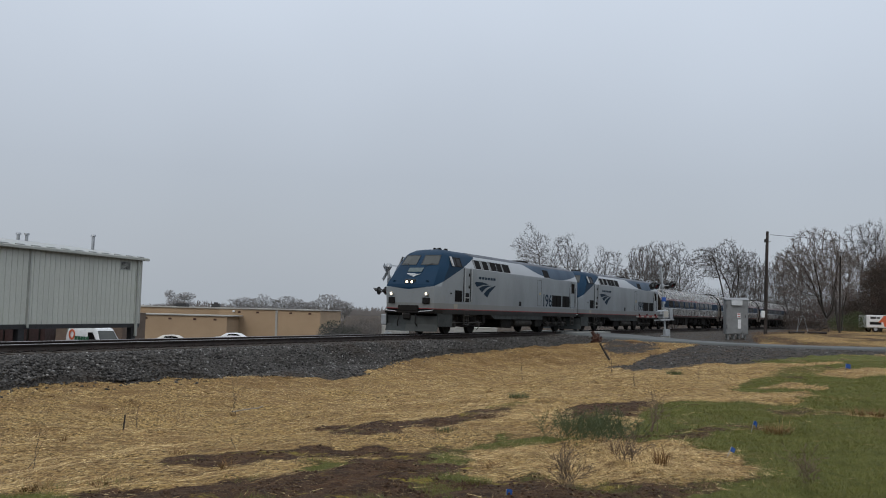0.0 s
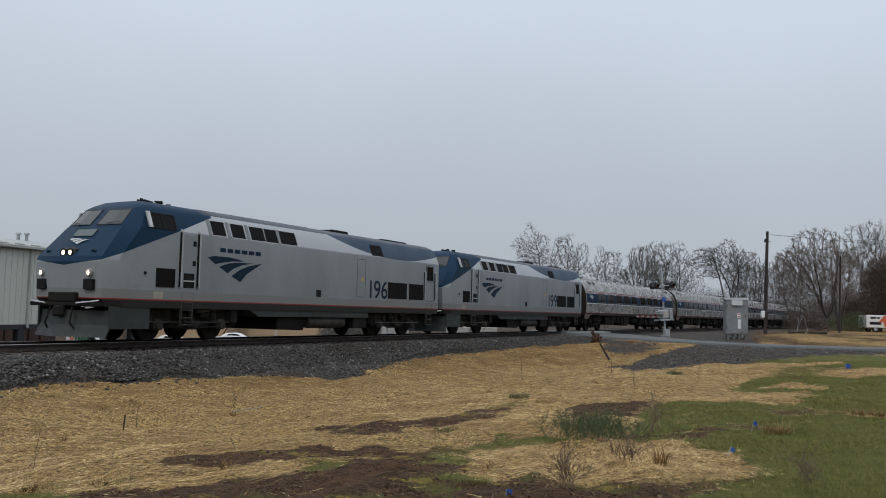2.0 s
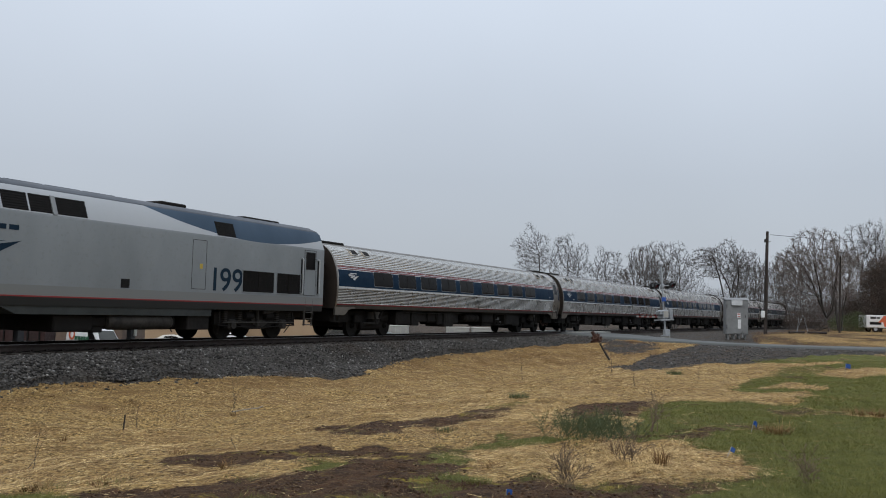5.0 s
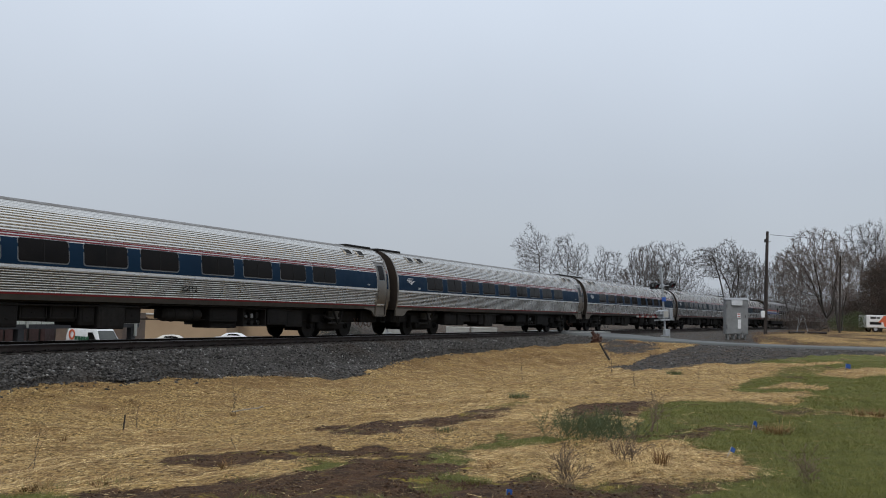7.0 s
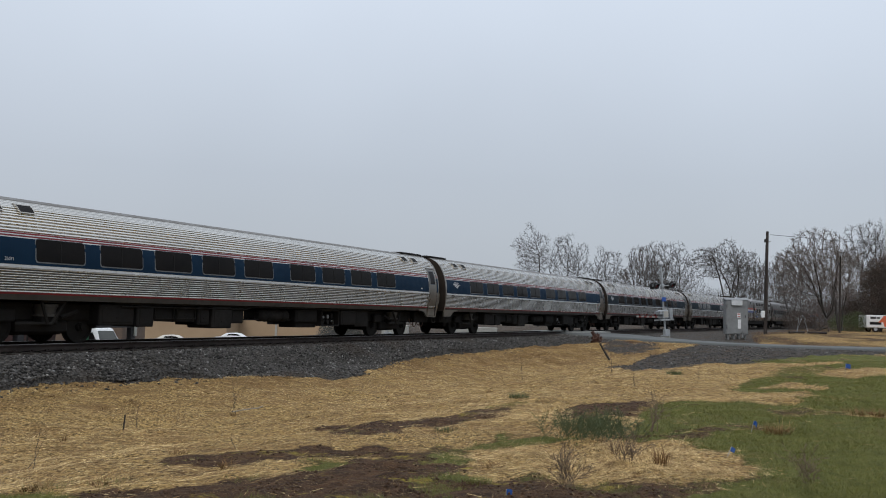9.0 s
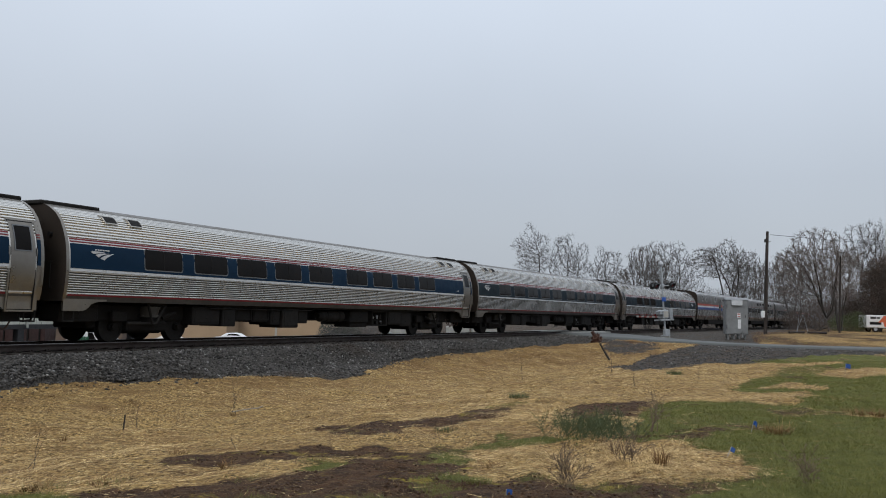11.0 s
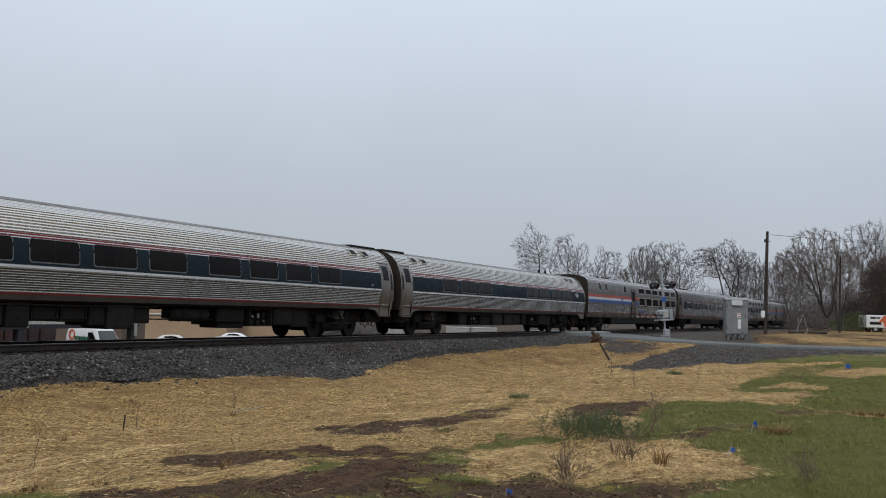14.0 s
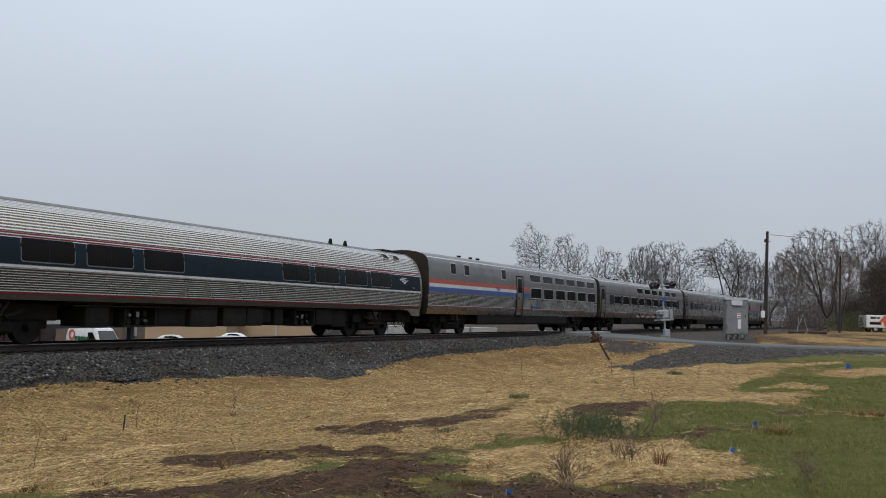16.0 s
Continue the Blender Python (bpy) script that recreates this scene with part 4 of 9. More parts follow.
# ---- the train ----
def shell_profile(base, flutes):
    """A half profile (y, z) from sill to roof, with fluted stretches (z0, z1, count, depth)."""
    pts = np.array(base, float)
    t = np.concatenate([[0], np.cumsum(np.hypot(*np.diff(pts, axis=0).T))])
    q = np.linspace(0, t[-1], 900)
    y, z = np.interp(q, t, pts[:, 0]), np.interp(q, t, pts[:, 1])
    for _ in range(90):
        y[1:-1] = (y[:-2] + 2 * y[1:-1] + y[2:]) / 4
        z[1:-1] = (z[:-2] + 2 * z[1:-1] + z[2:]) / 4
    ny, nz = np.gradient(z), -np.gradient(y)
    ln = np.hypot(ny, nz)
    ny, nz = ny / ln, nz / ln
    off = np.zeros_like(z)
    deep = np.zeros(len(z))
    keep = np.zeros(len(z), bool)
    keep[::20] = True
    keep[-1] = True
    for z0, z1, count, depth in flutes:
        inside = (z >= z0) & (z <= z1)
        a, b = q[inside].min(), q[inside].max()
        ph = (q - a) / (b - a) * count
        w = np.abs((ph % 1) - 0.5) * 2
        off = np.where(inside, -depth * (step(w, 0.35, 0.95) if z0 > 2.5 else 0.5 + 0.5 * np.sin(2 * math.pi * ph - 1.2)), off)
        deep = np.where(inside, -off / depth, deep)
        keep |= inside
    ky, kz = (y + ny * off)[keep], (z + nz * off)[keep]
    return ky, kz, lambda h: float(np.interp(h, z, y)), lambda h: float(np.interp(h, kz, deep[keep]))


def shell_kit(py, pz, x0, x1, cuts=(), taper=0.0):
    """Both sides of a car's shell from x0 to x1."""
    xs = [x0] + sorted(c for c in cuts if x0 < c < x1) + [x1]
    Y = np.concatenate([py, -py[::-1][1:]])
    Z = np.concatenate([pz, pz[::-1][1:]])
    kit = Kit()
    n = len(Y)
    vs, fs = [], []
    for x in xs:
        vs += [(x, float(a), float(b)) for a, b in zip(Y, Z)]
    for i in range(len(xs) - 1):
        fs += [(i * n + k, i * n + k + 1, (i + 1) * n + k + 1, (i + 1) * n + k) for k in range(n - 1)]
    kit.add(vs, fs)
    m = len(vs)
    kit.f.append(tuple(range(n)))
    kit.f.append(tuple(range(m - n, m))[::-1])
    return kit


def swoosh(kit, x, z, w, y, th, flip=1):
    """Three leaf-shaped strips that run together, w metres wide, on the plane y."""
    strips = [[(0, 0.034), (0.095, 0.003), (0.365, 0.0), (0.55, 0.024), (0.645, 0.054), (0.43, 0.068), (0.28, 0.10), (0.122, 0.142)],
              [(0.196, 0.182), (0.365, 0.11), (0.567, 0.078), (0.838, 0.074), (0.635, 0.115), (0.466, 0.19), (0.348, 0.29)],
              [(0.422, 0.335), (0.567, 0.216), (0.736, 0.132), (1.0, 0.06), (0.838, 0.182), (0.703, 0.284), (0.591, 0.43)]]
    for st in strips:
        kit.prism([(x - flip * a * w, z - b * w * 0.68) for a, b in st], y, y + th)
    return kit


def text_mesh(name, words, height, squeeze=0.8):
    cu = bpy.data.curves.new(name, "FONT")
    cu.body, cu.size, cu.extrude, cu.align_x, cu.align_y = words, height / 0.69, 0.003, "LEFT", "BOTTOM_BASELINE"
    cu.offset = 0.010 * height if height > 0.5 else 0.0
    ob = bpy.data.objects.new(name, cu)
    scene.collection.objects.link(ob)
    me = bpy.data.meshes.new_from_object(ob.evaluated_get(bpy.context.evaluated_depsgraph_get()))
    bpy.data.objects.remove(ob)
    # close up a leading figure one
    if words[0] == "1":
        for v in me.vertices:
            if v.co.x < 0.46 * height:
                v.co.x += 0.10 * height
    # write it on the near (left) side: letters run towards the rear
    me.transform(Matrix(((-squeeze, 0, 0, 0), (0, 0, 1, 0), (0, 1, 0, 0), (0, 0, 0, 1))))
    me.name = name
    return me


def wheelset_mesh(r, gauge=0.753, axle=1.0):
    kit = Kit()
    for sd in (1, -1):
        kit.tube((0, sd * (gauge - 0.06), 0), (0, sd * (gauge + 0.075), 0), r, r * 0.985, 28)
        kit.tube((0, sd * (gauge - 0.085), 0), (0, sd * (gauge - 0.06), 0), r * 1.06, r * 1.06, 28)
        kit.ring((0, sd * (gauge + 0.075), 0), (0, 1, 0), r * 0.80, r * 0.97, 0.03, 28)
        kit.tube((0, sd * (gauge + 0.06), 0), (0, sd * (gauge + 0.16), 0), r * 0.30, r * 0.26, 14)
        for i in range(4):
            a = math.pi / 2 * i
            kit.tube((r * 0.16 * math.cos(a), sd * (gauge + 0.15), r * 0.16 * math.sin(a)), (r * 0.16 * math.cos(a), sd * (gauge + 0.18), r * 0.16 * math.sin(a)), 0.025, 0.025, 6)
    kit.tube((0, -axle, 0), (0, axle, 0), 0.085, 0.085, 12)
    return kit.mesh("wheelset")


def add_wheels(truck, xs, r, mesh):
    for x in xs:
        w = new("wheelset", mesh)
        if not mesh.materials:
            mesh.materials.append(WHEEL)
        w.parent = truck
        w.location = (x, 0, r)


def coach_truck(parent, xc, sign, mesh):
    truck = part("truck", Kit().box((xc - 1.75, 0.42, 0.50), (xc + 1.75, 0.60, 0.68), 0.03).box((xc - 1.75, -0.60, 0.50), (xc + 1.75, -0.42, 0.68), 0.03)
                 .box((xc - 0.25, -1.25, 0.52), (xc + 0.25, 1.25, 0.76), 0.04).box((xc - 1.7, -0.6, 0.5), (xc - 1.58, 0.6, 0.66), 0.02).box((xc + 1.58, -0.6, 0.5), (xc + 1.7, 0.6, 0.66), 0.02).box((xc - 0.88, -0.68, 0.24), (xc + 0.88, 0.68, 0.98), 0.05).box((xc - 0.80, -0.98, 0.30), (xc + 0.80, 0.98, 0.62), 0.05).box((xc - 2.2, -0.9, 0.62), (xc + 2.2, 0.9, 1.1), 0.04).box((xc - 2.05, -0.7, 0.40), (xc - 1.70, 0.7, 0.66), 0.04).box((xc + 1.70, -0.7, 0.40), (xc + 2.05, 0.7, 0.66), 0.04), UNDER, parent, "dark inside-frame truck")
    add_wheels(truck, (xc - 1.295, xc + 1.295), 0.457, mesh)
    for sd in (1, -1):
        part("air_spring", Kit().tube((xc, sd * 1.0, 0.74), (xc, sd * 1.0, 0.80), 0.34, 0.34, 18).tube((xc, sd * 1.0, 0.80), (xc, sd * 1.0, 0.98), 0.27, 0.30, 18).tube((xc, sd * 1.0, 0.98), (xc, sd * 1.0, 1.06), 0.33, 0.33, 18), SILL, truck, "round rubber air spring")
        b = Kit()
        x0 = xc - sign * 0.25
        p = [(x0 + sign * 0.62, 1.14), (x0 - sign * 0.12, 1.14), (x0 + sign * 0.1, 0.55), (x0 + sign * 0.22, 0.55)]
        for q0, q1 in zip(p, p[1:] + p[:1]):
            b.tube((q0[0], sd * 1.33, q0[1]), (q1[0], sd * 1.33, q1[1]), 0.042, 0.042, 6)
        b.box((x0 - 0.3, sd * 1.28 - 0.04, 0.52), (x0 + 0.85, sd * 1.28 + 0.04, 0.60), 0.015)
        part("bracket", b, UNDER_LIGHT, truck, "triangular steel bracket")
        part("damper", Kit().tube((xc + sign * 0.9, sd * 1.2, 0.9), (xc + sign * 0.35, sd * 1.2, 0.72), 0.05, 0.05, 8), UNDER, truck)
        part("brake_unit", Kit().box((xc + 0.95, sd * 0.95, 0.6), (xc + 1.5, sd * 1.12, 0.92), 0.03), UNDER, truck)
    return truck


COACH_BASE = [(1.49, 1.16), (1.545, 1.34), (1.585, 1.65), (1.60, 1.95), (1.592, 2.25), (1.56, 2.55), (1.50, 2.80), (1.40, 3.06), (1.27, 3.31), (1.07, 3.535), (0.78, 3.72), (0.42, 3.84), (0.0, 3.89)]


def coach_things(name, label, windows, door_rear, door_front, logo_s, band, side_mat, vents=(), wide=1.52):
    """A fluted single-level coach; s counts from its front coupler."""
    X = lambda s: L_CAR / 2 - s
    car = thing(name, label, "passenger car", "train cars")
    py, pz, yf, groove = shell_profile(COACH_BASE, [(1.37, 1.945, 9, 0.021), (2.87, 3.73, 13, 0.024)])
    smooth_rim = shell_profile([(a + 0.006, b) for a, b in COACH_BASE[:-1]] + [(0.0, 3.896)], [])[:2]
    shell = shell_kit(py, pz, X(25.62), X(0.38), [X(1.6), X(8), X(16), X(24.4)])
    me = shell.mesh("body", 62)
    me.materials.append(side_mat)
    me.materials.append(STAINLESS_ROOF)
    me.materials.append(RUBBER)
    me.materials.append(ROOF_GRIME)
    me.materials.append(SILL)
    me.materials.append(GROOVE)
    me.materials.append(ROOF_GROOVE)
    # flute bottoms get the groove colours that carry their shade
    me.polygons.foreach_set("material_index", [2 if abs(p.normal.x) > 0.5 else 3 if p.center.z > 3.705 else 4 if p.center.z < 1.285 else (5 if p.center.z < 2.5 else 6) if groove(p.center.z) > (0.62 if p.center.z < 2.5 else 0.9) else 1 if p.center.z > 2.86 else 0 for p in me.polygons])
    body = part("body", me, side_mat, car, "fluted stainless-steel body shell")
    s0, s1 = (1.42 if door_front else 0.5), (24.62 if door_rear else 25.5)
    # painted bands stand a little proud of the steel
    part("navy_band", Kit().slab(X(s1), X(s0), 2.045, 2.715, yf, 0.004, 0.02, 6), band, car, "navy window band")
    part("white_stripe", Kit().slab(X(s1), X(s0), 1.972, 2.032, yf, 0.012, 0.02, 1), WHITE_LINE, car, "thin white stripe")
    part("white_stripe", Kit().slab(X(s1), X(s0), 2.718, 2.742, yf, 0.005, 0.02, 1), WHITE_LINE, car, "thin white stripe")
    part("white_stripe", Kit().slab(X(s1), X(s0), 2.787, 2.812, yf, 0.005, 0.02, 1), WHITE_LINE, car, "thin white stripe")
    part("red_stripe", Kit().slab(X(s1), X(s0), 2.747, 2.782, yf, 0.005, 0.02, 1), RED_LINE, car, "thin red stripe")
    part("red_stripe", Kit().slab(X(s1), X(s0), 2.817, 2.855, yf, 0.005, 0.02, 1), RED_LINE, car, "thin red stripe")
    part("red_stripe", Kit().slab(X(s1), X(s0), 1.30, 1.352, yf, 0.008, 0.02, 1), RED_LINE, car, "thin red stripe along the sill")
    for w0 in windows:
        for sd in (1, -1):
            pane = part("window", Kit().pane(X(w0 + wide), X(w0), 2.145, 2.728, yf, 0.013, 0.07, (sd,)), TINTED, car, "dark tinted window")
            part("window_rim", Kit().pane(X(w0 + wide + 0.028), X(w0 - 0.028), 2.112, 2.740, yf, 0.008, 0.08, (sd,)), RIM, pane, "thin grey window rim")
            part("window_post", Kit().slab(X(w0 + wide / 2 + 0.015), X(w0 + wide / 2 - 0.015), 2.15, 2.72, yf, 0.018, 0.02, 3, (sd,)), GRILLE, pane)
    for at_rear, there in ((True, door_rear), (False, door_front)):
        e = (lambda s: X(L_CAR - s)) if at_rear else X
        # vestibule corner under the sill
        for sd in (1, -1) if there else ():
            part("step_skirt", Kit().slab(min(e(0.47), e(1.36)), max(e(0.47), e(1.36)), 0.90, 1.30, lambda z: yf(1.3) - 0.02 - (1.3 - z) * 0.22, 0.006, 0.05, 2, (sd,)), DOOR_STEEL, car, "steel skirt below the vestibule", 0)
        if there:
            for sd in (1, -1):
                a, b = sorted((e(0.62), e(1.34)))
                door = part("door", Kit().slab(a, b, 0.90, 3.14, yf2(yf), 0.005, 0.03, 12, (sd,)), DOOR_STEEL, car, "ribless steel vestibule door")
                part("door_window", Kit().slab(a + 0.13, b - 0.13, 2.42, 3.03, yf2(yf), 0.012, 0.03, 5, (sd,)), TINTED, door, "dark door window")
                part("door_window_frame", Kit().rim(a + 0.13, b - 0.13, 2.42, 3.03, 0.03, yf2(yf), 0.018, 0.03, (sd,)), RIM, door)
                part("door_gap", Kit().rim(a, b, 0.93, 3.14, 0.022, yf2(yf), 0.012, 0.03, (sd,)), GRILLE, car)
                j0, j1 = sorted((e(0.465), e(0.57)))
                jamb = part("door_jamb", Kit().slab(j0, j1, 0.90, 3.2, yf2(yf), 0.014, 0.03, 10, (sd,)), DOOR_STEEL, car, "narrow steel panel beside the door")
                part("navy_band", Kit().slab(j0, j1, 2.045, 2.715, yf, 0.018, 0.02, 4, (sd,)), band, jamb, "navy band across the panel")
                part("red_stripe", Kit().slab(j0, j1, 2.75, 2.785, yf, 0.018, 0.02, 1, (sd,)).slab(j0, j1, 2.82, 2.855, yf, 0.018, 0.02, 1, (sd,)), RED_LINE, jamb, "two thin red stripes")
                part("door_frame", Kit().rim(a - 0.022, b + 0.022, 0.908, 3.162, 0.045, yf2(yf), 0.018, 0.05, (sd,)), DOOR_STEEL, car, "raised steel door frame")
        # the lower corner sweeps up to the sill behind the vestibule
        for sd in (1, -1):
            sweep_pts = [(e(0.40), 1.30), (e(0.40), 0.90), (e(1.02), 0.90), (e(1.14), 0.93), (e(1.24), 1.0), (e(1.33), 1.09), (e(1.5), 1.15), (e(1.85), 1.175), (e(1.85), 1.30)]
            if there:
                sweep_pts = [(e(1.36), 1.30), (e(1.36), 0.90), (e(1.44), 0.93), (e(1.54), 1.0), (e(1.64), 1.09), (e(1.85), 1.15), (e(2.2), 1.175), (e(2.2), 1.30)]
            part("corner_skirt", Kit().prism(sweep_pts, sd * 1.44, sd * 1.51), DOOR_STEEL, car, "steel corner curving up to the sill", 0)
            part("step_stirrup", Kit().pipe([(e(0.45), sd * 1.46, 0.92), (e(0.45), sd * 1.46, 0.62), (e(0.78), sd * 1.46, 0.62), (e(0.78), sd * 1.46, 0.92)], 0.02, 6), UNDER_LIGHT, car, "dark wire step below the corner")
        # hoses and pipes by the truck
        k = Kit()
        for q in range(4):
            a, b = e(0.75 + 0.34 * q), e(1.25 + 0.34 * q)
            lo = (0.40, 0.46, 0.38, 0.50)[q]
            k.pipe([(a + (b - a) * w, 1.0 + 0.04 * (q % 2), 0.76 - (0.76 - lo) * (1 - (2 * w - 1) ** 2)) for w in (0, 0.12, 0.3, 0.5, 0.7, 0.88, 1)], 0.021, 6)
        if at_rear:
            part("hose", k, HOSE, car, "looping brown rubber hoses")
        trim = shell_kit(*smooth_rim, *sorted((e(0.36), e(0.46)))).mesh("end_trim", 40)
        trim.materials.append(DOOR_STEEL)
        trim.materials.append(RUBBER)
        trim.polygons.foreach_set("material_index", [1 if abs(p.normal.x) > 0.5 else 0 for p in trim.polygons])
        part("end_trim", trim, DOOR_STEEL, car, "smooth steel trim round the car's end", 40)
        # end wall, diaphragm, roof plate, hatches
        part("diaphragm", Kit().box((min(e(0.0), e(0.4)), -0.52, 1.05), (max(e(0.0), e(0.4)), 0.52, 3.35), 0.05), RUBBER, car, "black rubber diaphragm")
        part("coupler", Kit().box((min(e(-0.02), e(0.9)), -0.13, 0.72), (max(e(-0.02), e(0.9)), 0.13, 0.98), 0.03).pipe([(e(0.4), 0.5, 1.0), (e(0.2), 0.52, 0.62), (e(0.02), 0.5, 0.6)], 0.03, 6)
             .pipe([(e(0.4), -0.5, 1.0), (e(0.2), -0.52, 0.62), (e(0.02), -0.5, 0.6)], 0.03, 6), UNDER, car, "coupler and hoses")
        part("roof_plate", Kit().box((min(e(0.3), e(2.3)), -0.55, 3.78), (max(e(0.3), e(2.3)), 0.55, 3.90), 0.03), UNDER_LIGHT, car, "raised dark roof plate")
        for q in (1.92, 2.86):
            for sd in (1, -1):
                a, b = sorted((e(q), e(q + 0.42)))
                part("roof_hatch", Kit().slab(a, b, 3.41, 3.60, yf, 0.05, 0.04, 2, (sd,)), GRILLE, car, "small dark roof hatch")
                part("hatch_frame", Kit().rim(a, b, 3.41, 3.60, 0.03, yf, 0.06, 0.04, (sd,)), STAINLESS_OLD, car)
    if logo_s:
        lg = Kit()
        y = yf(2.42)
        swoosh(lg, X(logo_s), 2.545, 0.80, y + 0.004, 0.012)
        part("emblem", lg, WHITE_LINE, car, "white swoosh emblem")
        lt = Kit()
        for i in range(6):
            lt.box((X(logo_s + 0.17 + 0.085 * i + 0.06), yf(2.58), 2.57), (X(logo_s + 0.17 + 0.085 * i), yf(2.58) + 0.012, 2.605))
        part("lettering", lt, WHITE_LINE, car, "tiny white wordmark bars", 0)
    for s in vents:
        part("roof_vent", Kit().tube((X(s), 0.5, 3.75), (X(s), 0.5, 3.90), 0.10, 0.08, 10).tube((X(s), 0.5, 3.90), (X(s), 0.5, 4.02), 0.08, 0.05, 10), UNDER, car, "small roof vent")
    for at_rear, there in ((True, door_rear), (False, door_front)):
        e = (lambda s: X(L_CAR - s)) if at_rear else X
        for sd in (1, -1):
            if there:
                part("grab_iron", Kit().pipe([(e(0.44), sd * (yf(1.5) + 0.01), 1.5), (e(0.42), sd * (yf(1.6) + 0.05), 1.55), (e(0.42), sd * (yf(1.95) + 0.05), 1.98), (e(0.50), sd * (yf(2.0) + 0.05), 2.03)], 0.014, 6), DOOR_STEEL, car, "slim steel grab iron")
            part("end_grab", Kit().pipe([(e(0.37), sd * 1.05, 1.5), (e(0.30), sd * 1.05, 1.5), (e(0.30), sd * 1.05, 2.2), (e(0.37), sd * 1.05, 2.2)], 0.018, 6), UNDER_LIGHT, car)
        part("end_lamp", Kit().tube((e(0.40), 0.95, 2.95), (e(0.28), 0.95, 2.95), 0.07, 0.06, 12), GRILLE, car, "dark end marker lamp")
    part("notice_plate", Kit().slab(X(s1 - 3.2), X(s1 - 3.65), 2.40, 2.48, yf, 0.010, 0.02, 1, (1,)), RIM, car, "small grey notice plate")
    # small markings that cannot be read
    mk = Kit()
    for s in (s1 - 0.75,):
        mk.box((X(s) - 0.02, yf(2.2), 2.16), (X(s) + 0.02, yf(2.2) + 0.011, 2.21)).box((X(s + 0.12) - 0.02, yf(2.2), 2.16), (X(s + 0.12) + 0.02, yf(2.2) + 0.011, 2.21))
    part("marking", mk, WHITE_LINE, car, "small white markings")
    under_gear(car, X, door_front)
    mesh = coach_wheel()
    for sc in (3.94, 22.07):
        coach_truck(car, X(sc), -1 if sc < 13 else 1, mesh)
    return car


RIM = plain("dull_window_rim", (0.16, 0.17, 0.18), (0.12, 0.13, 0.14), 2, 0.5, 0, 0, 40, 0.3)


def yf2(yf):
    """The side's line, carried straight down below the sill."""
    return lambda z: yf(max(z, 1.3)) - 0.02 * (z < 1.3)


WHEELS = {}


def coach_wheel():
    if "coach" not in WHEELS:
        WHEELS["coach"] = wheelset_mesh(0.457)
    return WHEELS["coach"]


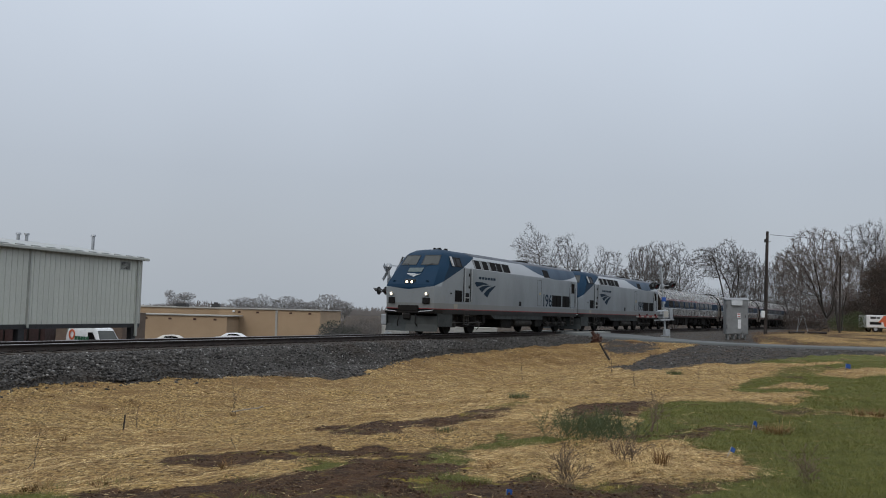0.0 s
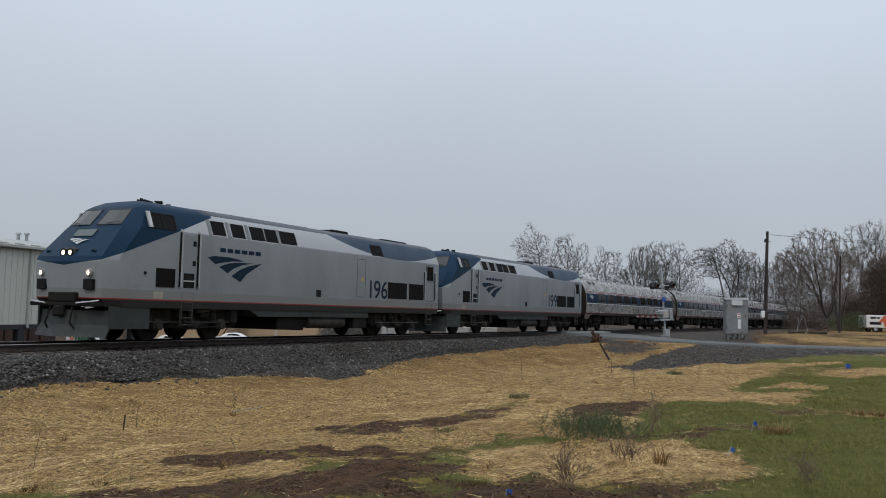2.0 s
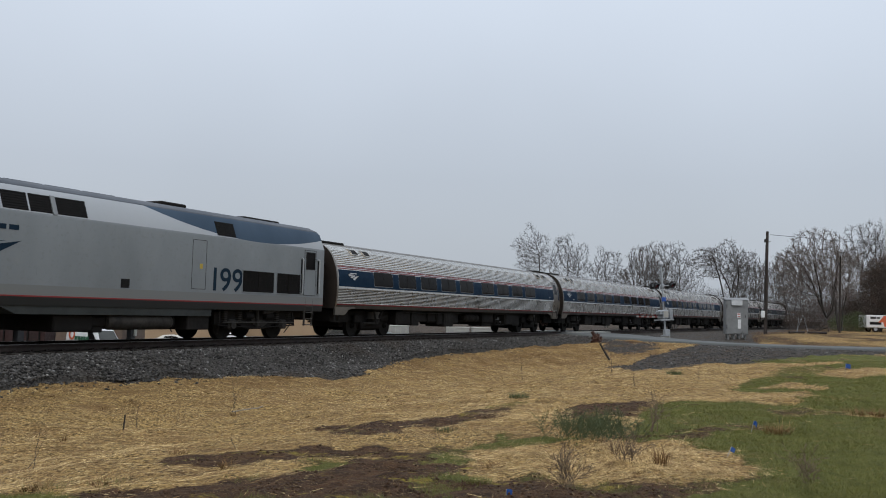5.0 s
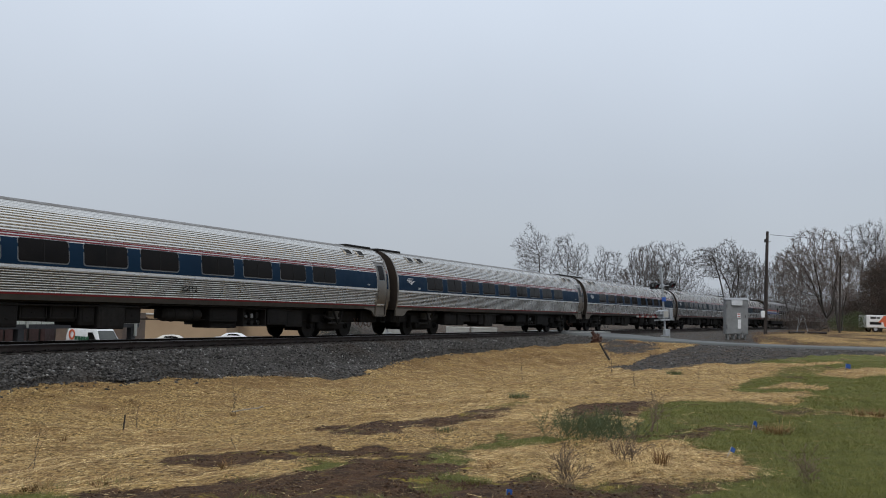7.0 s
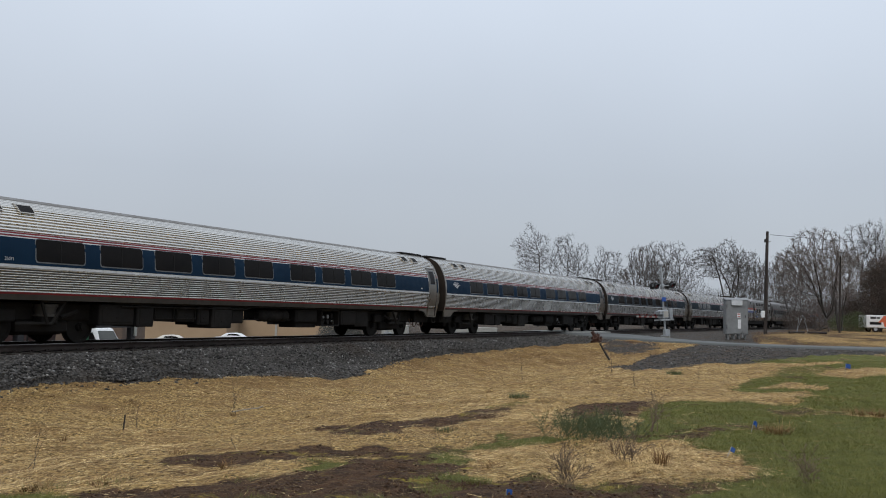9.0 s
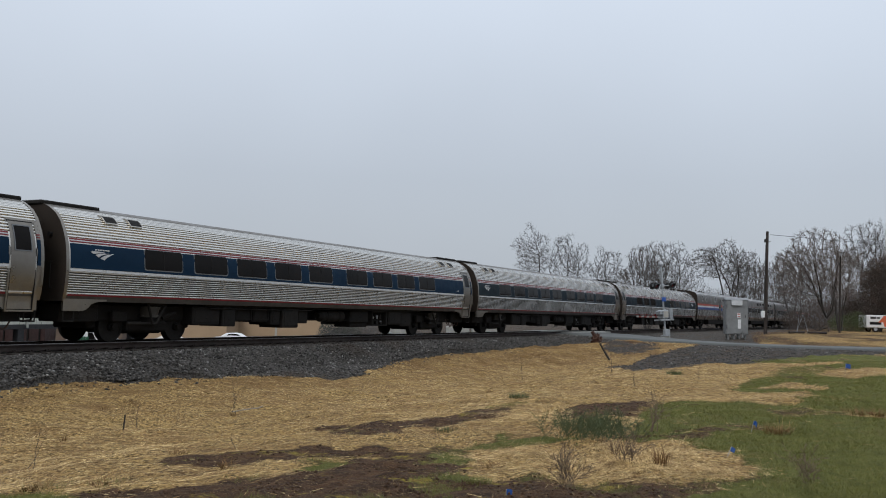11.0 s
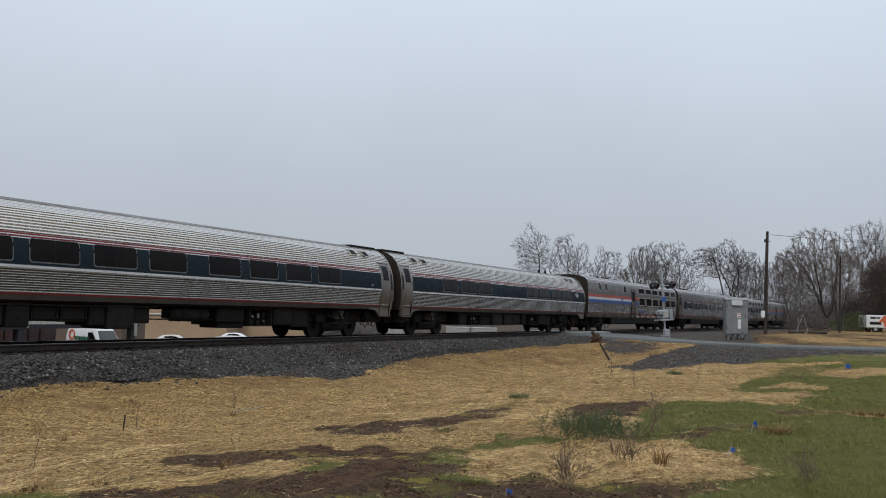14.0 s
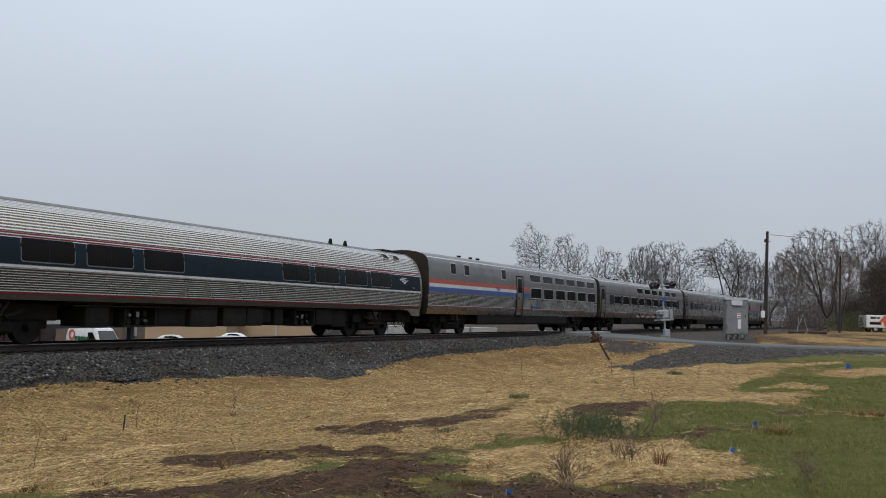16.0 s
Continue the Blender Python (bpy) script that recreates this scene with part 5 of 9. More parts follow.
def under_gear(car, X, cafe=False):
    part("underframe", Kit().box((X(25.4), -0.55, 0.98), (X(0.6), 0.55, 1.2), 0.03).box((X(20.0), -1.35, 1.10), (X(6.0), 1.35, 1.2), 0.02).box((X(11.4), -0.45, 0.62), (X(6.9 if cafe else 5.6), 0.45, 1.0), 0.03).box((X(20.2), -0.45, 0.58), (X(14.9), 0.45, 1.0), 0.03), UNDER, car, "dark underframe")
    ends = [(0.6, 1.9, 0.60, 1.1, 1.15, UNDER), (24.1, 25.4, 0.60, 1.1, 1.15, UNDER)]
    coach = [(5.5, 6.78, 0.50, 1.1, 1.30, UNDER), (6.83, 7.5, 0.46, 1.1, 1.36, UNDER), (7.6, 8.45, 0.62, 1.1, 1.22, UNDER), (8.52, 9.4, 0.60, 1.1, 1.22, UNDER), (9.45, 9.98, 0.50, 1.1, 1.3, UNDER), (10.02, 10.98, 0.40, 1.1, 1.38, UNDER_LIGHT),
             (11.0, 11.7, 0.56, 1.1, 1.28, UNDER), (14.9, 16.2, 0.40, 0.62, 1.12, UNDER), (14.7, 16.1, 0.6, 1.1, 1.24, UNDER), (17.6, 18.7, 0.50, 1.1, 1.34, UNDER), (18.75, 19.8, 0.42, 1.1, 1.26, UNDER)]
    kitchen = [(6.7, 7.5, 0.47, 1.1, 1.34, UNDER), (7.55, 8.0, 0.47, 1.1, 1.0, UNDER), (9.4, 10.7, 0.46, 1.1, 1.2, UNDER), (10.75, 12.0, 0.45, 1.1, 1.36, UNDER_LIGHT), (12.3, 13.45, 0.46, 1.1, 1.36, UNDER_LIGHT), (13.5, 14.35, 0.48, 1.1, 1.36, UNDER_LIGHT),
               (14.4, 15.0, 0.56, 1.1, 1.2, UNDER), (15.05, 15.6, 0.5, 1.1, 1.3, UNDER), (17.6, 18.7, 0.50, 1.1, 1.34, UNDER), (18.75, 19.8, 0.42, 1.1, 1.26, UNDER)]
    for s0, s1, z0, z1, y1, m in ends + (kitchen if cafe else coach):
        k = Kit().box((X(s1), 0.3, z0), (X(s0), y1, z1), 0.03).box((X(s1), -y1, max(z0, 0.66)), (X(s0), -0.3, max(z1, 0.8)), 0.03)
        if s1 - s0 < 2:
            for sd in (1,):
                k.box((X(s1) + 0.1, sd * y1 - 0.01, z0 + 0.08), (X(s0) - 0.1, sd * y1 + 0.015, z1 - 0.1), 0.01)
                k.box(((X(s0) + X(s1)) / 2 - 0.05, sd * y1 - 0.02, z0 + 0.2), ((X(s0) + X(s1)) / 2 + 0.05, sd * y1 + 0.03, z0 + 0.25), 0.01)
        part("equipment_box", k, m, car, "dark equipment box under the floor")
    if not cafe:
        for s0, s1 in ((7.64, 8.4), (8.56, 9.35)):
            for sd in (1, -1):
                part("box_frame", Kit().rim(X(s1), X(s0), 0.72, 1.02, 0.03, lambda z: 1.25, 0.02, 0.04, (sd,)), UNDER_LIGHT, car, "steel frame round a recessed box")
        part("air_tank", Kit().tube((X(14.35), 1.0, 0.84), (X(12.85), 1.0, 0.84), 0.22, 0.22, 16).tube((X(14.48), 1.0, 0.84), (X(14.35), 1.0, 0.84), 0.12, 0.22, 16).tube((X(12.85), 1.0, 0.84), (X(12.72), 1.0, 0.84), 0.22, 0.12, 16), UNDER_LIGHT, car, "black air tank")
        for a in (13.2, 14.0):
            part("tank_strap", Kit().ring((X(a), 1.0, 0.84), (1, 0, 0), 0.215, 0.235, 0.06, 20), UNDER, car, "steel strap")
    part("brake_rod", Kit().tube((X(20.3), 1.05, 0.66), (X(5.6 if not cafe else 8.2), 1.05, 0.70), 0.02, 0.02, 6), UNDER, car, "thin dark brake rod")
    part("pipe_run", Kit().pipe([(X(20.4), 1.38, 1.12), (X(12.0), 1.38, 1.12), (X(11.7), 1.38, 1.04), (X(6.2), 1.38, 1.04)], 0.022, 6), UNDER_LIGHT, car, "thin pipes along the sill")
    for a0 in (16.3, 8.1) if cafe else (16.3,):
        k = Kit().box((X(a0 + 1.2), -0.95, 0.46), (X(a0), 0.95, 1.1), 0.02)
        for sd in (1, -1):
            k.rim(X(a0 + 1.17), X(a0 + 0.03), 0.50, 1.04, 0.045, lambda z: 1.30, 0.02, 0.38, (sd,))
            for a in (a0 + 0.25, a0 + 0.6, a0 + 0.95):
                k.tube((X(a), sd * 0.9, 0.6), (X(a), sd * 1.2, 0.6), 0.09, 0.09, 10).box((X(a) - 0.08, sd * 0.9, 0.74), (X(a) + 0.08, sd * 1.15, 0.95), 0.02)
        rack = part("valve_rack", k, UNDER_LIGHT, car, "open rack of valves and boxes")
        part("valve_cover", Kit().box((X(a0 + 0.67), 1.16, 0.74), (X(a0 + 0.55), 1.20, 0.90), 0.02), CASE_GREY, rack, "pale valve cover")
        part("valve_cover", Kit().tube((X(a0 + 0.3), 1.15, 0.8), (X(a0 + 0.3), 1.2, 0.8), 0.045, 0.045, 10), CASE_GREY, rack, "pale valve cover")
        part("valve_cover", Kit().box((X(a0 + 0.98), 1.16, 0.60), (X(a0 + 0.86), 1.20, 0.68), 0.01), CASE_GREY, rack, "pale valve cover")


# double-row-window cars
TALL_BASE = [(1.47, 1.02), (1.535, 1.22), (1.57, 1.6), (1.58, 2.05), (1.575, 2.6), (1.555, 3.1), (1.50, 3.55), (1.41, 3.72), (1.22, 3.87), (0.85, 3.98), (0.42, 4.04), (0.0, 4.06)]


def tall_car(name, label, lower, upper, small, door_s, bands, sign=False):
    X = lambda s: L_CAR / 2 - s
    car = thing(name, label, "passenger car", "train cars")
    py, pz, yf, groove = shell_profile(TALL_BASE, [(1.44, 2.0, 9, 0.022)])
    me = shell_kit(py, pz, X(25.66), X(0.34), [X(8), X(16)]).mesh("body", 62)
    me.materials.append(STAINLESS_OLD)
    me.materials.append(TALL_PANEL)
    me.materials.append(RUBBER)
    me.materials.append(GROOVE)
    # here too the flute bottoms are coloured darker for their shade
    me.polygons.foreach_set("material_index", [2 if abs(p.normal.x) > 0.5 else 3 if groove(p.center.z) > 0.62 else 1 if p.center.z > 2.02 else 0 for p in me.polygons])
    part("body", me, STAINLESS_OLD, car, "steel body, fluted below the windows")
    for s0, s1, z0, z1, m, nm in bands:
        part(nm, Kit().slab(X(s1), X(s0), z0, z1, yf, 0.004, 0.02, 3), m, car, nm.replace("_", " "))
    part("red_stripe", Kit().slab(X(25.6), X(0.4), 1.37, 1.41, yf, 0.008, 0.02, 1), RED_LINE, car, "thin red stripe")
    for lst, z0, z1, wd in ((lower, 2.10, 2.68, 1.62), (upper, 3.08, 3.48, 1.62), (small, 3.03, 3.55, 0.55)):
        for s in lst:
            for sd in (1, -1):
                pane = part("window", Kit().pane(X(s + wd), X(s), z0, z1, yf, 0.013, 0.05, (sd,)), TINTED, car, "dark tinted window")
                part("window_rim", Kit().pane(X(s + wd + 0.035), X(s - 0.035), z0 - 0.035, z1 + 0.035, yf, 0.008, 0.06, (sd,)), PALE_RIM, pane, "thin grey window rim")
    for s in door_s:
        for sd in (1, -1):
            door = part("door", Kit().slab(X(s + 0.86), X(s), 1.06, 3.26, yf2(yf), 0.010, 0.03, 10, (sd,)), DOOR_STEEL, car, "steel side door")
            part("door_window", Kit().slab(X(s + 0.70), X(s + 0.16), 2.35, 3.15, yf2(yf), 0.022, 0.03, 4, (sd,)), TINTED, door)
            part("door_frame", Kit().rim(X(s + 0.86), X(s), 1.08, 3.26, 0.07, yf2(yf), 0.03, 0.05, (sd,)), GRILLE, car)
    for e in (X, lambda s: X(L_CAR - s)):
        part("diaphragm", Kit().box((min(e(0.0), e(0.36)), -0.55, 1.05), (max(e(0.0), e(0.36)), 0.55, 3.5), 0.05), RUBBER, car, "black rubber diaphragm")
        part("coupler", Kit().box((min(e(-0.02), e(0.9)), -0.13, 0.72), (max(e(-0.02), e(0.9)), 0.13, 0.98), 0.03), UNDER, car)
    part("roof_edge", Kit().slab(X(25.6), X(0.4), 3.72, 3.77, yf, 0.012, 0.02, 1), WHITE_LINE, car, "pale roof edge")
    for s in (5.5, 6.9, 7.8):
        part("roof_vent", Kit().tube((X(s), 0.5, 3.95), (X(s), 0.5, 4.10), 0.08, 0.08, 10).box((X(s) - 0.10, 0.40, 4.07), (X(s) + 0.10, 0.60, 4.13), 0.02), UNDER, car, "small roof vent")
    if sign:
        part("name_plate", Kit().slab(X(14.4), X(13.2), 1.49, 1.62, yf, 0.014, 0.02, 1), BLUE_BAND, car, "small blue name plate")
        lg = Kit()
        swoosh(lg, X(7.9), 2.56, 0.75, yf(2.45) + 0.004, 0.012)
        part("emblem", lg, BLUE_BAND, car, "blue swoosh emblem")
    part("side_skirt", Kit().slab(X(19.6), X(6.0), 0.58, 1.03, lambda z: 1.45, 0.0, 0.06, 1), UNDER, car, "dark underfloor skirt")
    part("underframe", Kit().box((X(25.2), -0.6, 0.92), (X(0.8), 0.6, 1.1), 0.03).box((X(19.5), -1.35, 0.5), (X(6.1), 1.35, 1.05), 0.03), UNDER, car, "dark underframe")
    for sc in (3.94, 22.07):
        coach_truck(car, X(sc), -1 if sc < 13 else 1, coach_wheel())
    return car


TALL_PANEL = plain("smooth_steel_side_panel", (0.215, 0.210, 0.203), (0.175, 0.171, 0.165), 0.4, 0.42, 0.85, 0.02, 30, stretch=(0.15, 1, 1.0))


def locomotive(number):
    """A streamlined diesel with a wedge nose; s counts from its front coupler."""
    X = lambda s: L_LOCO / 2 - s
    loco = thing("diesel_locomotive", "silver and navy diesel passenger locomotive with a wedge nose, headlights lit", "locomotive", "train cars")
    # outlines from front centre round to rear centre, level by level
    lower = [(1.02, [(0.42, 0), (0.44, 0.7), (0.52, 1.30), (0.95, 1.50), (1.7, 1.50), (20.5, 1.50), (20.5, 0)]),
             (1.26, [(0.24, 0), (0.26, 0.7), (0.36, 1.34), (0.85, 1.52), (1.7, 1.52), (20.53, 1.52), (20.53, 0)]),
             (2.30, [(0.14, 0), (0.16, 0.7), (0.28, 1.34), (0.75, 1.52), (1.7, 1.52), (20.53, 1.52), (20.53, 0)]),
             (2.46, [(0.20, 0), (0.22, 0.7), (0.33, 1.32), (0.80, 1.52), (1.7, 1.52), (20.53, 1.52), (20.53, 0)]),
             (3.32, [(1.00, 0), (1.02, 0.68), (1.10, 1.16), (1.50, 1.50), (1.9, 1.52), (20.53, 1.52), (20.53, 0)])]
    upper = [(3.40, [(1.08, 0), (1.10, 0.67), (1.18, 1.13), (1.55, 1.47), (1.9, 1.51), (20.53, 1.51), (20.53, 0)]),
             (3.98, [(1.62, 0), (1.64, 0.64), (1.72, 1.02), (1.98, 1.22), (2.3, 1.285), (20.5, 1.285), (20.5, 0)]),
             (4.10, [(1.82, 0), (1.84, 0.60), (1.90, 0.94), (2.12, 1.12), (2.4, 1.19), (20.4, 1.19), (20.4, 0)]),
             (4.24, [(2.10, 0), (2.12, 0.50), (2.18, 0.76), (2.36, 0.86), (2.6, 0.88), (20.3, 0.88), (20.3, 0)]),
             (4.31, [(2.45, 0), (2.46, 0.28), (2.5, 0.42), (2.6, 0.46), (2.8, 0.46), (20.2, 0.46), (20.2, 0)])]
    levels = lower + upper
    kit = Kit()
    rows = []
    for z, pts in levels:
        full = [(s, y) for s, y in pts] + [(s, -y) for s, y in pts[-2:0:-1]]
        rows.append([(X(s), y, z) for s, y in full])
    n = len(rows[0])
    kit.add([p for r in rows for p in r], [(k * n + i, k * n + (i + 1) % n, (k + 1) * n + (i + 1) % n, (k + 1) * n + i) for k in range(len(rows) - 1) for i in range(n)] + [tuple(range(n))[::-1], tuple(range((len(rows) - 1) * n, len(rows) * n))])
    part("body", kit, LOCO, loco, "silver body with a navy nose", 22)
    up = lambda z: 1.51 - (z - 3.40) * (0.225 / 0.58)
    side = lambda z: 1.52
    # windscreens lie on the sloped face between the levels z 3.40 and 3.98
    for sd in (1, -1):
        def scr(a, t, off):
            z = 3.42 + 0.54 * t
            f = (z - 3.40) / 0.58
            knee = 0.67 - 0.03 * f
            y = 0.10 + (1.0 - 0.10 * f) * a
            s = 1.08 + 0.54 * f + 0.02 * min(y / knee, 1) + 0.08 * max(y - knee, 0) / 0.42
            return (X(s) + off * 0.73, sd * y, z + off * 0.68)
        def quad(a0, a1, t0, t1, o0, o1):
            c = [scr(a0, t0, o0), scr(a1, t0, o0), scr(a1, t1, o0), scr(a0, t1, o0), scr(a0, t0, o1), scr(a1, t0, o1), scr(a1, t1, o1), scr(a0, t1, o1)]
            return c, [(0, 3, 2, 1), (4, 5, 6, 7), (0, 1, 5, 4), (1, 2, 6, 5), (2, 3, 7, 6), (3, 0, 4, 7)]
        pane = part("windscreen", Kit().add(*quad(0.06, 0.57, 0.06, 0.94, -0.02, 0.014)).add(*quad(0.57, 0.94, 0.06, 0.94, -0.02, 0.014)), CAB_GLASS, loco, "pale reflecting windscreen", 0)
        fr = Kit()
        for q in ((0.03, 0.06, 0.02, 0.98), (0.94, 0.97, 0.02, 0.98), (0.06, 0.57, 0.02, 0.06), (0.57, 0.94, 0.02, 0.06), (0.06, 0.57, 0.94, 0.98), (0.57, 0.94, 0.94, 0.98)):
            fr.add(*quad(*q, -0.02, 0.020))
        part("windscreen_frame", fr, BLACK, pane, smooth=0)
        part("wiper", Kit().tube(scr(0.35, -0.22, 0.06), scr(0.65, 0.12, 0.05), 0.009, 0.008, 6).tube(scr(0.45, 0.05, 0.05), scr(0.95, 0.16, 0.05), 0.008, 0.007, 6), BLACK, loco, "black wiper")
        # side cab window
        pane = part("cab_window", Kit().slab(X(2.95), X(1.98), 3.44, 3.86, up, 0.012, 0.03, 2, (sd,)), TINTED, loco, "dark cab side window")
        part("window_frame", Kit().rim(X(2.95), X(1.98), 3.44, 3.86, 0.03, up, 0.026, 0.03, (sd,)).slab(X(2.46), X(2.42), 3.44, 3.86, up, 0.026, 0.02, 1, (sd,)), GRILLE, pane)
        part("mirror", Kit().slab(X(1.93), X(1.80), 3.42, 3.90, up, 0.10, -0.04, 1, (sd,)), SILVER, loco, "bright folding mirror")
        # ditch lights and lower sockets
        for nm, z, r, lit in (("ditch_light", 1.98, 0.072, True),):
            y = sd * 0.98
            lamp = part(nm, Kit().ring((X(0.20), y, z), (1, 0, 0), r * 0.9, r * 1.5, 0.09, 20), SILVER, loco, "ditch light in a bright ring")
            part("lens", Kit().tube((X(0.23), y, z), (X(0.17), y, z), r * 0.9, r * 0.8, 18), HEADLIGHT, lamp, "lit warm lens")
        part("step_pocket", Kit().box((X(0.30), sd * 0.78, 1.50), (X(0.17), sd * 1.14, 1.80), 0.02), GRILLE, loco, "dark front step pocket")
        part("marker_light", Kit().tube((X(0.75), sd * 0.92, 2.62), (X(0.36), sd * 0.92, 2.56), 0.09, 0.09, 14), LOGO_BLUE, loco, "dark round marker port")
        part("grab_iron", Kit().pipe([(X(0.22), sd * 0.5, 1.05), (X(0.06), sd * 0.7, 1.12), (X(0.08), sd * 1.2, 1.16), (X(0.30), sd * 1.3, 1.2)], 0.022, 6), WHITE_LINE, loco, "white uncoupling lever")
    # twin headlight
    hl = part("headlight", Kit().box((X(0.62), -0.30, 2.42), (X(0.24), 0.30, 2.70), 0.05), BLACK, loco, "black twin headlight housing")
    for sd in (1, -1):
        part("headlight_ring", Kit().ring((X(0.235), sd * 0.14, 2.56), (1, 0, 0), 0.075, 0.115, 0.05, 20), GRILLE, hl)
        part("lens", Kit().tube((X(0.26), sd * 0.14, 2.56), (X(0.215), sd * 0.14, 2.56), 0.075, 0.065, 18), HEADLIGHT, hl, "lit warm lens")
    # number board and emblem on the nose
    def nose(s, y, w, z0, z1, th):
        f = lambda z: 0.20 + (z - 2.46) * 0.93
        c = []
        for o in (0.0, th):
            c += [(X(f(z)) + o * 0.73, yy, z + o * 0.68) for yy, z in ((-w, z0), (w, z0), (w, z1), (-w, z1))]
        return c, [(0, 3, 2, 1), (4, 5, 6, 7), (0, 1, 5, 4), (1, 2, 6, 5), (2, 3, 7, 6), (3, 0, 4, 7)]
    part("number_board", Kit().add(*nose(0, 0, 0.40, 3.06, 3.27, 0.03)), BOARD, loco, "grey-green number board", 0)
    em = swoosh(Kit(), 0.0, 0.0, 0.80, 0.0, 0.02)
    slope = lambda z: 0.20 + (z - 2.46) * 0.93
    em.v = [(X(slope(2.98 + 0.75 * z)) + (0.012 + y) * 0.73, -x - 0.4, 2.98 + 0.75 * z + (0.012 + y) * 0.68) for x, y, z in em.v]
    part("emblem", em, WHITE_LINE, loco, "white swoosh emblem", 0)
    # anticlimber, coupler, plough, skirts
    part("anticlimber", Kit().box((X(0.7), -1.30, 1.02), (X(0.10), 1.30, 1.14), 0.03).box((X(0.3), -0.55, 1.14), (X(0.1), 0.55, 1.42), 0.03), UNDER, loco, "dark front sill")
    part("coupler", Kit().box((X(0.9), -0.14, 0.76), (X(0.05), 0.14, 1.0), 0.03).box((X(0.16), -0.22, 0.72), (X(-0.02), 0.2, 1.04), 0.06).pipe([(X(0.15), 0.45, 1.0), (X(0.03), 0.5, 0.55), (X(0.15), 0.55, 0.4)], 0.03, 6).pipe([(X(0.15), -0.45, 1.0), (X(0.03), -0.5, 0.55), (X(0.15), -0.55, 0.4)], 0.03, 6), UNDER, loco, "coupler with air hoses")
    plough = Kit()
    pts = []
    for z, s in ((0.16, -0.10), (0.5, 0.06), (0.92, 0.12)):
        pts.append([(X(s + 0.55 * abs(y) / 1.45), y, z) for y in (-1.45, -0.7, 0, 0.7, 1.45)])
    vs = [p for r in pts for p in r] + [(x - 0.06, y, z) for r in pts for x, y, z in r]
    fs = [(k * 5 + i, k * 5 + i + 1, k * 5 + i + 6, k * 5 + i + 5) for k in range(2) for i in range(4)] + [(15 + k * 5 + i + 5, 15 + k * 5 + i + 6, 15 + k * 5 + i + 1, 15 + k * 5 + i) for k in range(2) for i in range(4)]
    fs += [(i, i + 15, i + 16, i + 1) for i in range(4)] + [(10 + i, 11 + i, 26 + i, 25 + i) for i in range(4)] + [(0, 5, 20, 15), (5, 10, 25, 20), (4, 19, 24, 9), (9, 24, 29, 14)]
    plough.add(vs, fs)
    part("snow_plough", plough, SKIRT, loco, "dark grey pilot plough", 0)
    for sd in (1, -1):
        part("front_skirt", Kit().slab(X(2.05), X(0.55), 0.40, 1.04, lambda z: 1.46, 0.02, 0.04, 1, (sd,)), SKIRT, loco, "grey-green side skirt behind the plough", 0)
        # crew door with handrails, steps
        door = part("crew_door", Kit().slab(X(3.86), X(3.26), 1.62, 3.30, side, 0.008, 0.02, 1, (sd,)), LOCO, loco, "silver crew door")
        part("toe_hole", Kit().slab(X(3.80), X(3.34), 1.66, 2.12, side, 0.014, 0.02, 1, (sd,)), GRILLE, door, "dark toe hole")
        part("lock", Kit().slab(X(3.84), X(3.70), 2.36, 2.52, side, 0.016, 0.02, 1, (sd,)), GRILLE, door)
        part("lock", Kit().slab(X(3.84), X(3.70), 2.98, 3.14, side, 0.016, 0.02, 1, (sd,)), GRILLE, door)
        part("door_sill", Kit().slab(X(3.82), X(3.32), 1.86, 1.90, side, 0.05, 0.0, 1, (sd,)), SILVER, door)
        for s in (3.17, 3.95, 19.08, 20.14):
            part("handrail", Kit().pipe([(X(s), sd * 1.52, 1.64), (X(s), sd * 1.60, 1.70), (X(s), sd * 1.60, 3.40 if s < 10 else 2.95), (X(s), sd * 1.52, 3.46 if s < 10 else 3.0)], 0.027, 8), GALV, loco, "grey steel handrail")
            part("handrail_recess", Kit().slab(X(s + 0.042), X(s - 0.042), 1.66, 3.38 if s < 10 else 2.95, side, 0.004, 0.01, 1, (sd,)), GRILLE, loco)
        rear = part("rear_door", Kit().slab(X(19.98), X(19.26), 1.60, 3.30, side, 0.008, 0.02, 1, (sd,)), LOCO, loco, "silver rear side door")
        part("door_window", Kit().slab(X(19.88), X(19.38), 2.62, 3.20, side, 0.014, 0.02, 1, (sd,)), TINTED, rear, "dark door window")
        part("door_frame", Kit().rim(X(19.98), X(19.26), 1.62, 3.30, 0.014, side, 0.010, 0.02, (sd,)), UNDER_LIGHT, rear)
        part("window_frame", Kit().rim(X(19.88), X(19.38), 2.62, 3.20, 0.04, side, 0.022, 0.02, (sd,)), GRILLE, rear, "black window frame")
        for s in (3.56, 19.62):
            lad = part("ladder", Kit().box((X(s + 0.26), sd * 1.44, 0.48), (X(s + 0.22), sd * 1.52, 1.5), 0.01).box((X(s - 0.22), sd * 1.44, 0.48), (X(s - 0.26), sd * 1.52, 1.5), 0.01), SILL, loco, "dark step ladder")
            for z in (0.5, 0.72, 0.96, 1.2):
                part("rung", Kit().box((X(s + 0.22), sd * 1.40, z), (X(s - 0.22), sd * 1.55, z + 0.03), 0.008), SILL, lad)
        # louvred grilles
        for s0, s1, z0, z1 in ((2.22, 2.94, 1.68, 2.20), (15.72, 17.42, 1.64, 2.36), (17.60, 19.0, 1.64, 2.36)):
            g = part("grille", Kit().slab(X(s1), X(s0), z0, z1, side, 0.004, 0.02, 1, (sd,)), GRILLE, loco, "dark louvred grille")
            sl = Kit()
            for i in range(11):
                z = z0 + (z1 - z0) * (i + 0.5) / 11
